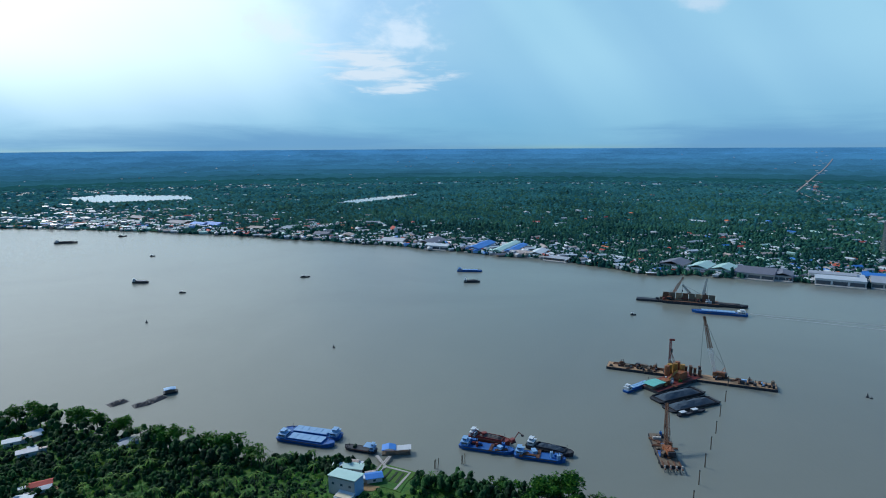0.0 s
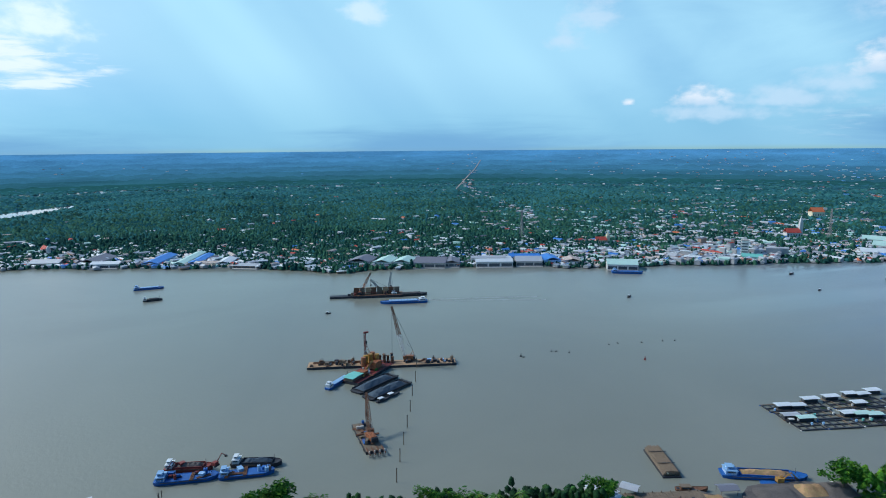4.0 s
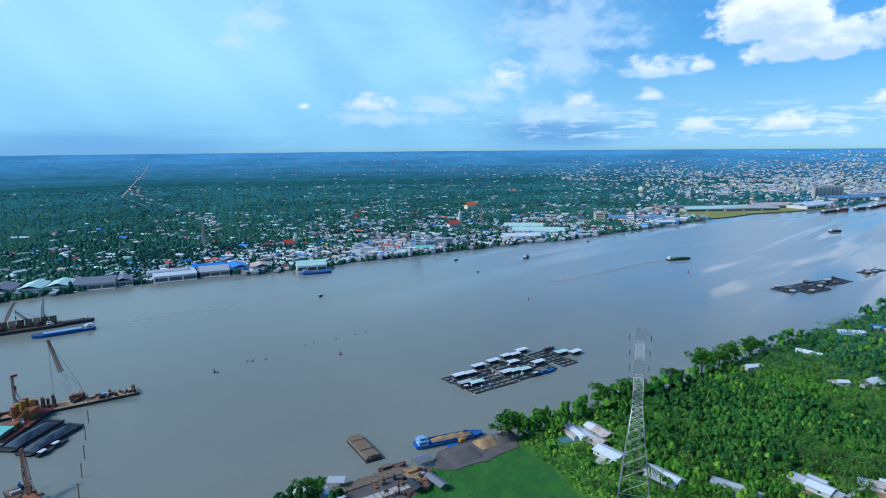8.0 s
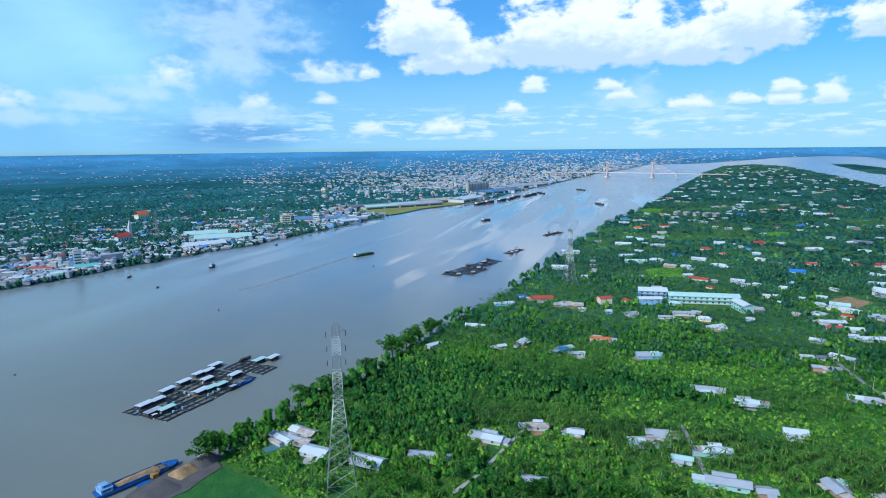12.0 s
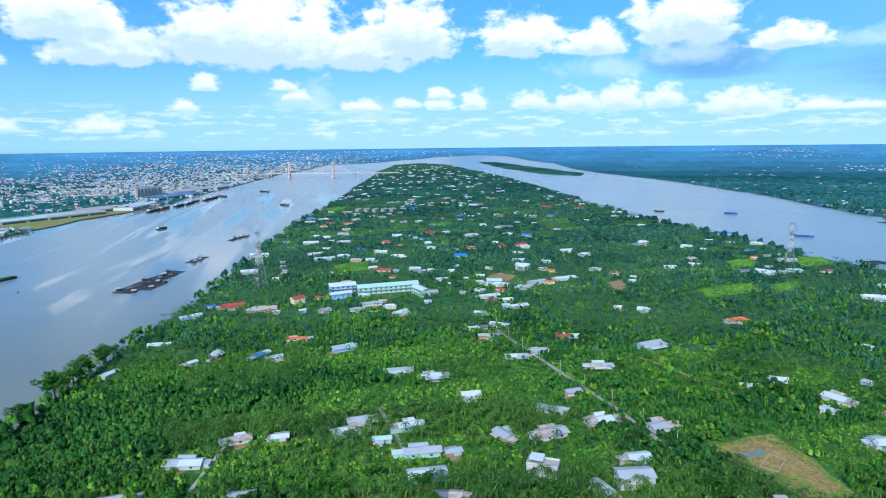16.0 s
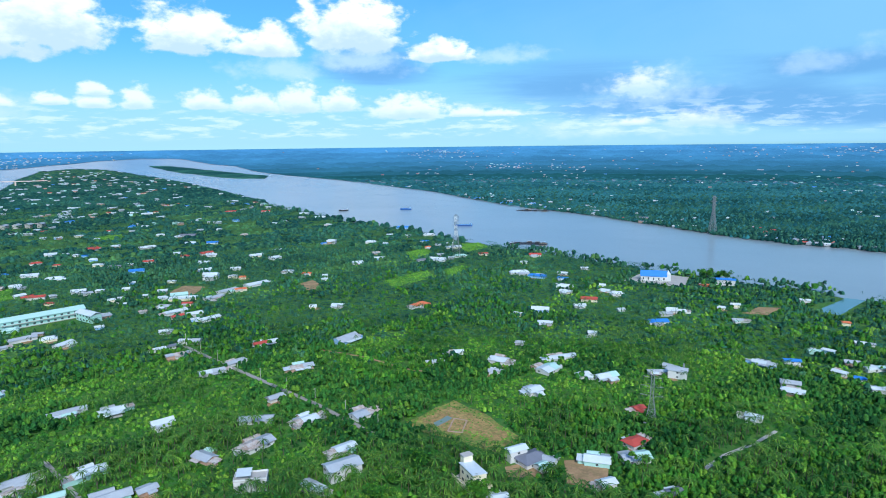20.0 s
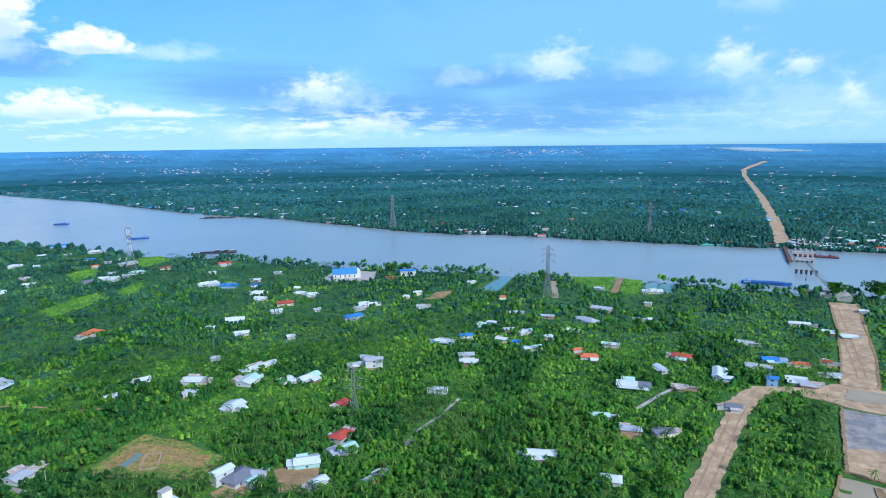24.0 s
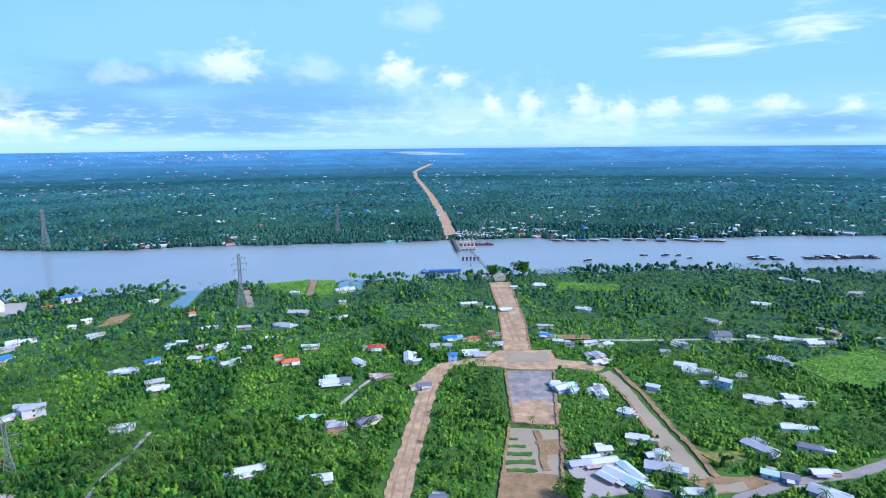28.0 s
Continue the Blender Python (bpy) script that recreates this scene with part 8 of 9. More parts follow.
lattice_tower(243, 62, 77.0, 13.5, 105, "tall river-crossing lattice tower of galvanised steel", ((0.70, 1.4), (0.79, 2.0), (0.87, 2.2), (0.955, 2.6)), 0.55, True, 0.125, 0.72)
lattice_tower(653, -90, 61, 13, 20, "tall river-crossing lattice tower of galvanised steel", ((0.75, 2.2), (0.85, 2.2), (0.95, 2.0)), 0.6, True, 0.19)
lattice_tower(479, -674, 53, 11, 30, "tall lattice power tower near the southern bank", ((0.75, 2.5), (0.85, 2.5), (0.95, 2.0)), 0.6, True, 0.19)
lattice_tower(-18, -593, 50, 8, 5, "slim lattice power tower near the southern bank", ((0.70, 4.5), (0.82, 5.5), (0.93, 4.2)), 0.5, False, 0.22)
lattice_tower(96, -314, 27, 5.5, 12, "small lattice power tower among palms", ((0.55, 5.2), (0.74, 5.0), (0.93, 4.0)), 0.5, False, 0.10)
lattice_tower(238, -1050, 60, 11, 30, "lattice power tower on the southern bank", ((0.75, 3), (0.85, 3), (0.95, 2)), 0.6, False, 0.3)
lattice_tower(-194, -1035, 50, 9, 10, "lattice power tower on the southern bank", ((0.7, 4.5), (0.82, 5), (0.93, 4)), 0.5, False, 0.28)
lattice_tower(590, 815, 45, 8, 30, "lattice mast in the northern town", ((0.9, 2), ), 0.6, False, 0.28)
lattice_tower(990, 550, 48, 7, 30, "lattice mast in the northern town", ((0.9, 2), ), 0.6, False, 0.28)


# ---- cable-stayed bridge far upstream ----
def stay_bridge():
    ax, ay, bx, by = 2961, -573, 2852, -753
    d = Vector((bx - ax, by - ay, 0))
    span = d.length
    ang = math.degrees(math.atan2(d.y, d.x))
    ob = thing("bridge", ax, ay, 0, ang, "distant cable-stayed bridge with pale red towers", "bridge")
    deck = 19.0
    for i in range(-3, 5):
        part("deck_span", MB().box((i + 0.5) * span * 0.5, 0, deck - (0 if -2 < i < 5 else 2.5 * (i - 4 if i > 0 else -1 - i)), span * 0.5 - 0.5, 16, 2.4), BRIDGE, ob)
        if i not in (1, 2):
            part("pier", MB().box(i * span * 0.5, 0, -2, 4, 12, deck + 1 - (0 if -2 < i < 6 else 2.5 * max(i - 4, -1 - i))), BRIDGE, ob)
    for x in (0.0, span):
        tw = part("tower", MB().box(x, -8.5, -2, 4.5, 4, 74, 0, 0.7).box(x, 8.5, -2, 4.5, 4, 74, 0, 0.7).box(x, 0, deck - 3, 5, 18, 3).box(x, 0, 56, 4, 15, 3), BRIDGE, ob)
        part("pile_cap", MB().box(x, 0, -2, 16, 30, 5), BRIDGE, tw)
        for k in (-1, 1):
            for i in range(1, 8):
                for s_ in (-1, 1):
                    part("stay_cable", MB().bar((x, s_ * 7.5, 72 - (7 - i) * 2.2), (x + k * i * span * 0.066, s_ * 7.5, deck + 2.4), 0.2), BRIDGE, ob)


stay_bridge()

# ---- bridge works across the southern river ----
ab = thing("bridge_pier_works", -283, -603, 1.2, 73, "grey concrete abutment and works on the bank", "bridge works")
part("abutment", MB().box(0, 0, 0, 5, 26, 5.5), CONCRETE, ab)
part("approach_deck", MB().box(-10, 0, 4.6, 18, 24, 1.0), CONCRETE, ab)
deck_clutter(-283, -622, 1.0, 73, 30, 34, 24, [RUST, TEAL, REDHULL, TIMBER, STEEL], 51)
pontoon(-288, -634, -17, 44, 14, 1.2, "rusty work pontoon by the abutment", RUST)
crawler_crane(-293, -632, 1.4, 60, 0, (-281, -662, 25), "crane with raised boom at the bank works", REDHULL, STEEL)
for i in range(5):
    p = thing("river_pile", -299 - 4.6 * i, -730 + 1.6 * i, 0, -20, "dark pile cap standing in the river", "pile", "pile caps")
    part("pile", MB().bar((0, 0, -2), (0, 0, 3.5), 1.2, n=8), DARKHULL, p)
    part("cap", MB().box(0, 0, 3.5, 3.2, 3.2, 1.2), RUST, p)
tr = thing("trestle", -331, -839, 0, 73, "narrow steel trestle running out from the bank", "trestle")
for i in range(12):
    part("deck_panel", MB().box((i - 5.5) * 9.5, 0, 3.2, 9.2, 4.0, 0.5), RUST, tr)
    part("trestle_pile", MB().bar(((i - 5.5) * 9.5, 1.5, -2), ((i - 5.5) * 9.5, 1.5, 3.2), 0.35, n=6).bar(((i - 5.5) * 9.5, -1.5, -2), ((i - 5.5) * 9.5, -1.5, 3.2), 0.35, n=6), RUST, tr)
for x, y, w in ((-384, -912, 30), (-352, -845, 26), (-336, -800, 22)):
    pr = thing("pier", x, y, 0, -17, "half-built concrete bridge pier in the river", "pier", "bridge piers")
    part("cap", MB().box(0, 0, 2.5, w, 8, 3.0), CONCRETE, pr)
    for i in range(4):
        part("column", MB().bar(((i - 1.5) * w * 0.24, 0, 5.5), ((i - 1.5) * w * 0.24, 0, 9.5), 1.2, n=8), CONCRETE, pr)
        part("pile", MB().bar(((i - 1.5) * w * 0.24, 0, -2), ((i - 1.5) * w * 0.24, 0, 2.5), 1.0, n=8), RUST, pr)
pontoon(-366, -838, -17, 48, 12, 1.4, "red-brown work pontoon beside the pier", REDHULL)
deck_clutter(-366, -838, 1.5, -17, 44, 10, 14, [RUST, REDHULL, TIMBER, STEEL], 52)
crawler_crane(-395, -905, 1.5, 80, 0, (-420, -920, 30), "pale crane on the southern bank", YELLOW, STEEL)


# ---- warehouses and landmarks of the northern waterfront ----
def warehouse(x, y, ang, L, D, h, roof, wall, label, bays=5, name="warehouse"):
    """Shed with its long front along local x, open bays to the river."""
    CLEAR_SPOT.append((x, y, 0.42 * math.hypot(L, D)))
    ob = thing(name, x, y, 1.0, ang, label, "warehouse", "riverside warehouses")
    h *= 0.7
    bays = min(bays, 3)
    part("wall", MB().box(0, 0, -0.5, D, L, h + 0.5, 0), wall, ob)
    span = min(D, L)
    halls = max(1, round(span / 22.0))
    for i in range(halls):
        off = ((i + 0.5) / halls - 0.5) * span
        mb = MB().gable(off, 0, h, span / halls, max(D, L), span / halls * 0.14, 0.5, 0.2)
        if D > L:
            mb.v = [(-q, p, z) for p, q, z in mb.v]
        part("roof", mb, roof, ob)
    for i in range(bays):
        window(ob, -D / 2 - 0.03, (i + 0.5) / bays * L - L / 2, 0.2, 90, L / bays * 0.86, h * 0.6, "bay_door")
    part("quay", MB().box(-D / 2 - 3, 0, -2.0, 6, L, 1.9), CONCRETE, ob)
    return ob


def front(x, y, ang, L, D, h, roof, wall, label, back=0.5, bays=5):
    """Warehouse whose river front runs along ang through x, y."""
    a = radians(ang)
    warehouse(x - math.sin(a) * D * back, y + math.cos(a) * D * back, ang + 90, L, D, h, roof, wall, label, bays)


front(418, 634, -28, 46, 34, 9, TINW, WHITE, "large white warehouse with stepped pale roofs", 0.5, 6)
front(414, 640, -28, 44, 12, 12, TIN, WHITE, "white warehouse ridge behind the river front", 1.6, 6)
front(459, 617, -30, 33, 30, 8, TIN, CONCRETE, "grey galvanised riverside warehouse")
front(470, 640, -28, 40, 16, 9, TINBLUE, SKYB, "blue-roofed warehouse behind the quay", 0.9)
front(487, 606, -25, 21, 34, 9, TINBLUE, SKYB, "bright blue riverside warehouse")
front(510, 594, -33, 22, 26, 6.5, TINRUST, CONCRETE, "weathered brown-grey riverside shed")
front(540, 538, -38, 36, 30, 9, TINGREEN, WHITE, "pale green slipway hall by the river")
barge(533, 524, -38, 36, 9, 2.5, BLUEHULL, "blue hull lying at the slipway", "none", None, SKYB, "cargo_barge")
front(346, 672, -33, 40, 38, 8, SLATE, CONCRETE, "dark grey corrugated riverside warehouse")
front(372, 662, -30, 20, 30, 7, SLATE, CONCRETE, "dark grey low riverside shed")
front(296, 706, -40, 22, 36, 8, TINGREEN, WHITE, "teal-roofed warehouse on the bank")
front(318, 694, -40, 22, 34, 8, TINGREEN, WHITE, "pale teal warehouse on the bank")
front(274, 730, -40, 28, 34, 7, SLATE, CONCRETE, "grey warehouse on the bank")
raft_hut(242, 699, 80, 15, 7, TINW, "white floating house moored to the bank")
front(-11, 880, -26, 36, 16, 7, TINW, WHITE, "white low warehouse on the bank")
front(-30, 905, -26, 30, 50, 6, SLATE, CONCRETE, "long grey mill shed behind the bank")
front(72, 838, -25, 14, 90, 6, TINGREEN, MINT, "long green-roofed mill shed")
front(88, 832, -25, 14, 70, 6, TINBLUE, SKYB, "long blue-roofed mill shed")
front(40, 858, -25, 20, 70, 6, TINBLUE, SKYB, "long blue-roofed mill shed")
front(104, 822, -24, 30, 14, 6, TINRUST, CREAM, "tan riverside mill front")
front(122, 812, -24, 18, 40, 6, TINW, WHITE, "white mill shed on the bank")
front(-80, 932, -24, 38, 24, 6, TIN, CONCRETE, "grey low riverside shed")
front(147, 788, -36, 34, 14, 4, TIN, TIMBER, "low timber landing stage with shed", 0.3)
for x, y, L, D, m, w, label in ((-470, 1150, 34, 22, TINBLUE, SKYB, "bright blue-roofed shed on the northern bank"), (-440, 1142, 34, 26, TINBLUE, SKYB, "bright blue-roofed shed on the northern bank"),
                                (-520, 1172, 46, 26, SLATE, TIMBER, "dark grey shed behind the northern bank"), (-340, 1092, 30, 18, TINRUST, BRICKW, "rust-brown shed on the northern bank"),
                                (-290, 1075, 22, 26, TIN, WHITE, "grey shed among houses on the bank"), (-205, 1010, 26, 20, SLATE, CONCRETE, "dark low shed near the bank"),
                                (-640, 1262, 40, 22, SLATE, TIMBER, "long dark shed behind the trees"), (-160, 985, 20, 24, TINRUST, CREAM, "small weathered shed on the bank")):
    front(x, y, -20 + rng.uniform(-14, 14), L, D, 5.5, m, w, label, 0.7)
for i, (x, y) in enumerate(((-905, 1265), (-885, 1262), (-860, 1250), (-838, 1246))):
    p = thing("storage_tank", x, y, 1, 0, "low white storage tank behind the bank", "tank", "storage tanks")
    part("shell", MB().bar((0, 0, 0), (0, 0, 7), 8.5, n=16), WHITE, p)
    part("roof_cone", MB().bar((0, 0, 7), (0, 0, 8.2), 8.7, 1, 16), TINW, p)
front(719, 492, -49, 24, 18, 9, TEAL, MINT, "bright turquoise riverside building")
front(975, 430, -66, 90, 40, 7, TINGREEN, WHITE, "row of pale green factory roofs")
front(1000, 470, -66, 70, 30, 7, TINGREEN, WHITE, "pale green factory roof behind the bank", 1.2)
front(905, 425, -52, 60, 26, 6, TINW, WHITE, "pale low riverside sheds", 0.6)
front(1240, 335, -72, 110, 40, 7, DULLBLUE, GREYWALL, "long blue factory roofs by the bank")
front(1205, 268, -40, 42, 20, 7, TINW, SKYB, "white-roofed landing hall on the bank")
front(1500, 225, -52, 150, 30, 9, TINGREEN, GREYWALL, "long pale green warehouse roof at the port")
front(1520, 268, -52, 140, 26, 8, SLATE, GREYWALL, "long dark grey warehouse roof at the port")
front(1560, 170, -52, 130, 60, 9, TIN, CONCRETE, "very large grey warehouse roofs", 0.2)
front(1640, 110, -48, 110, 50, 10, TINRUST, CONCRETE, "large brown warehouse roofs")
front(1690, 30, -24, 130, 50, 12, TINW, WHITE, "industrial hall at the river port")
front(1990, -60, -36, 200, 60, 10, DULLBLUE, GREYWALL, "long factory hall with blue roof")
front(2250, -160, -36, 260, 60, 10, TIN, GREYWALL, "long factory hall with pale roof")
for i in range(8):
    p = thing("silo", 1975 + 11 * i, 55 - 9 * i, 1, 0, "tall grey concrete grain silo at the port", "silo", "port silos")
    part("drum", MB().bar((0, 0, 0), (0, 0, 32), 6, n=12), CONCRETE, p)
    part("roof_cone", MB().bar((0, 0, 32), (0, 0, 35), 6.2, 1, 12), STEEL, p)
for i in range(7):
    barge(1600 + 52 * i, 10 - 26 * i + rng.uniform(-10, 5), -28, rng.uniform(38, 60), 10, 4, (DARKHULL, REDHULL, DARKHULL)[i % 3], "cargo ship berthed at the river port", "hatch", RUST, WHITE, "cargo_ship")


def church(x, y, ang, L, W, h, roof, wall, label, spire):
    ob = thing("church", x, y, 1.0, ang, label, "church")
    CLEAR_SPOT.append((x, y, L * 0.5))
    part("nave", MB().box(0, 0, -0.5, W, L, h + 0.5), wall, ob)
    part("roof", MB().gable(0, 0, h, W, L, W * 0.5, 0.6, 0.25), roof, ob)
    tw = part("bell_tower", MB().box(0, -L / 2 - 2, -0.5, 5, 5, spire * 0.7), wall, ob)
    part("spire", MB().box(0, -L / 2 - 2, spire * 0.7 - 0.5, 4.6, 4.6, spire * 0.3, 0, 0.05), wall, tw)
    for i in range(5):
        for k in (-1, 1):
            window(ob, k * (W / 2 + 0.02), (i + 0.5) / 5 * L - L / 2, h * 0.3, 90, 1.4, h * 0.4)
    part("gable_wall", MB().add([(-W / 2, -L / 2, h), (W / 2, -L / 2, h), (0, -L / 2, h + W * 0.5), (-W / 2, -L / 2 + 0.3, h), (W / 2, -L / 2 + 0.3, h), (0, -L / 2 + 0.3, h + W * 0.5)],
                                [(0, 1, 2), (5, 4, 3), (0, 3, 4, 1), (1, 4, 5, 2), (2, 5, 3, 0)]), wall, ob)


church(657, 702, 60, 16, 9, 6.5, TILE, CREAM, "cream church with steep red roof in the town", 20)
church(960, 592, 60, 22, 12, 9, TILE, WHITE, "white church with red roof and tall spire", 36)
church(1268, 735, 60, 24, 16, 12, TILEO, CREAM, "pale pagoda-like hall with orange roof", 16)
church(-85, 1050, 20, 17, 9, 7, TILE, WHITE, "white church with red roof behind the mills", 12)
church(205, -655, -70, 26, 10, 6, TINBLUE, WHITE, "white riverside church with blue roof", 12)


def tower_block(x, y, w, d, h, ang, wall, label):
    ob = thing("apartment_block", x, y, float(lift(math.hypot(x, y))), ang, label, "building", "city blocks")
    part("wall", MB().box(0, 0, -1, w, d, h + 1), wall, ob)
    part("roof_parapet", MB().box(0, 0, h, w + 0.6, d + 0.6, 1.2), CONCRETE, ob)
    part("stair_head", MB().box(w * 0.2, 0, h + 1.2, w * 0.3, d * 0.4, 3), wall, ob)
    n = int(h / 3.6)
    mb = MB()
    for i in range(n):
        for s_ in (-1, 1):
            mb.box(0, s_ * (d / 2 + 0.05), 1.2 + i * 3.6, w * 0.88, 0.12, 1.6)
        mb.box(-w / 2 - 0.05, 0, 1.2 + i * 3.6, 0.12, d * 0.8, 1.6)
    part("glazing", mb, DARKWIN, ob)["kind"] = "stuff"


for i in range(46):
    a = -74 - 30 * (i / 46.0) ** 0.8 + rng.uniform(-1.5, 1.5)
    r = float(r_main(a)) + rng.uniform(60, 900) + 250 * (i % 3)
    if i % 2:
        a, r = rng.uniform(-103, -95), rng.uniform(3000, 4000)
        r = max(r, float(r_main(a)) + 60)
    r = min(r, 4300)
    x, y = polar(a, r)
    tower_block(float(x), float(y), rng.uniform(12, 26), rng.uniform(10, 16), rng.uniform(8, 15) + (i % 9 == 0) * (14 if r > 2300 else 4), rng.uniform(0, 90), (WHITE, WHITE, CREAM, MINT, SKYB)[i % 5],
                "pale city apartment block with window bands")
for i in range(7):
    x, y = polar(-181 + (i - 3) * 1.1 + rng.uniform(-0.4, 0.4), 4550 + rng.uniform(-120, 120))
    tower_block(float(x), float(y), rng.uniform(12, 22), 10, rng.uniform(4, 8) + (i == 3) * 14, rng.uniform(0, 90), WHITE, "white block of a distant town")
tower_block(715 + 22, 489 + 28, 9, 9, 24, 40, WHITE, "slim white water tower house by the bank")
tower_block(1190, 395, 18, 18, 18, 30, CREAM, "yellowish office block behind the bank")


# ---- wooden service poles along the village lane ----
for i in range(9):
    f = i / 8
    x, y = 425 - 215 * f, -243.5 + 23 * f + 3 * math.sin(f * 5)
    po = thing("utility_pole", x, y, 1.2, 94, "slim concrete service pole beside the lane", "pole", "lane poles")
    part("shaft", MB().bar((0, 0, -0.5), (0, 0, 8.5), 0.17, 0.11, 6), CONCRETE, po)
    part("cross_arm", MB().box(0, 0, 7.9, 1.6, 0.12, 0.12), CONCRETE, po)



# ---- vegetation ----
LOT = radians(78)


def lots(x, y):
    """Plot numbers of the island's gardens, as a value between 0 and 1 for each point, and a second one."""
    u = x * math.cos(LOT) + y * math.sin(LOT)
    v = -x * math.sin(LOT) + y * math.cos(LOT)
    u = u + 9 * np.sin(v * 0.021)
    i, j = np.floor(u / 70), np.floor((v + 19 * np.sin(np.floor(u / 70) * 2.1)) / 38)
    a = np.sin(i * 127.1 + j * 311.7) * 43758.5453
    b = np.sin(i * 269.5 + j * 183.3) * 24634.6345
    return a - np.floor(a), b - np.floor(b)


def domes(c, rx, rz, k=5, low=True):
    """Uneven leaf domes at the points c: half widths rx, heights rz."""
    n = len(c)
    a = (np.arange(k) / k + rng.random((n, 1))) * 2 * np.pi
    rows = [np.stack([0.15 * rng.normal(size=(n, 1)), 0.15 * rng.normal(size=(n, 1)), np.ones((n, 1)) * rng.uniform(0.85, 1.15, (n, 1))], -1)]
    for rad, z, tw in ((0.72, 0.62, 0.0), (1.0, 0.0, 0.6))[0 if low else 1:]:
        b, q = a + tw, rad * rng.uniform(0.75, 1.25, (n, k))
        rows.append(np.stack([np.cos(b) * q, np.sin(b) * q, z + 0.18 * rng.normal(size=(n, k))], -1))
    v = np.concatenate(rows, 1)
    v = v * np.stack([rx, rx, rz], -1)[:, None, :] + c[:, None, :]
    f = [(0, 1 + i, 1 + (i + 1) % k) for i in range(k)]
    if low:
        for i in range(k):
            j = (i + 1) % k
            f += [(1 + i, 1 + k + i, 1 + k + j), (1 + i, 1 + k + j, 1 + j)]
    f = np.array(f)[None] + (np.arange(n) * v.shape[1])[:, None, None]
    return v.reshape(-1, 3), f.reshape(-1, 3)


def sprays(c, rad, k, size):
    """k loose leaf tips on the skin of each clump."""
    n = len(c)
    d = rng.normal(size=(n, k, 3))
    d[:, :, 2] = np.abs(d[:, :, 2]) * 0.9 + 0.1
    d /= np.linalg.norm(d, axis=2)[:, :, None]
    p = c[:, None, :] + d * (rad[:, None, None] * rng.uniform(0.95, 1.3, (n, k, 1))) * np.array([1, 1, 0.85])
    p = p.reshape(-1, 3)
    t = rng.normal(size=(len(p), 3, 3)) * (size * rng.uniform(0.6, 1.3, (len(p), 1, 1)))
    v = (p[:, None, :] + t).reshape(-1, 3)
    return v, np.arange(len(v)).reshape(-1, 3)


def join(parts):
    vs, fs, o = [], [], 0
    for v, f in parts:
        vs.append(v)
        fs.append(f + o)
        o += len(v)
    return np.concatenate(vs), np.concatenate(fs)


def fronds(base, height, length, k):
    """Crowns of k arching, folded palm leaves."""
    n = len(base)
    a = np.arange(k) / k * 2 * np.pi + rng.uniform(0, 6.28, (n, 1)) + rng.uniform(-0.25, 0.25, (n, k))
    pitch = rng.uniform(-0.15, 0.95, (n, k))
    L = length[:, None] * rng.uniform(0.8, 1.15, (n, k))
    out = np.stack([np.cos(a), np.sin(a), np.zeros_like(a)], -1)
    side = np.stack([-np.sin(a), np.cos(a), np.zeros_like(a)], -1)
    up = np.array([0, 0, 1.0])
    top = base + np.stack([np.zeros(n), np.zeros(n), height], -1)
    rows = []
    for s, wdt in ((0.05, 0.03), (0.45, 0.072), (0.8, 0.062), (1.05, 0.012)):
        z = np.sin(pitch) * s - 0.75 * s * s
        p = top[:, None, :] + out * (L * s * np.cos(pitch * 0.6))[..., None] + up * (L * z)[..., None]
        w = side * (L * wdt)[..., None] - up * (L * wdt * 0.45)[..., None]
        w2 = -side * (L * wdt)[..., None] - up * (L * wdt * 0.45)[..., None]
        rows += [p + w, p + w2]
    v = np.stack(rows, 2).reshape(-1, 8, 3)
    q = np.array([(0, 1, 3), (0, 3, 2), (2, 3, 5), (2, 5, 4), (4, 5, 7), (4, 7, 6)])
    f = q[None] + (np.arange(len(v)) * 8)[:, None, None]
    return v.reshape(-1, 3), f.reshape(-1, 3)


def trunks(base, height, r):
    n = len(base)
    a = np.arange(4) / 4 * 2 * np.pi
    c = np.stack([np.cos(a), np.sin(a), np.zeros(4)], -1)
    lo = base[:, None, :] + c[None] * r
    hi = base[:, None, :] + c[None] * r * 0.6 + np.stack([rng.normal(size=n) * 0.4, rng.normal(size=n) * 0.4, height], -1)[:, None, :]
    v = np.concatenate([lo, hi], 1)
    q = np.array([(0, 1, 5), (0, 5, 4), (1, 2, 6), (1, 6, 5), (2, 3, 7), (2, 7, 6), (3, 0, 4), (3, 4, 7)])
    f = q[None] + (np.arange(n) * 8)[:, None, None]
    return v.reshape(-1, 3), f.reshape(-1, 3)


# low bright garden growth amid the palms: centre and half widths
BRIGHT = ((-82, -337, 13, 13), (-26, -380, 21, 14), (38, -375, 15, 16), (-274, -369, 16, 13), (-348, -515, 36, 17), (78, -530, 20, 26), (30, -330, 14, 10), (150, -330, 24, 18), (230, -360, 26, 20), (310, -330, 20, 30), (20, -455, 34, 14))


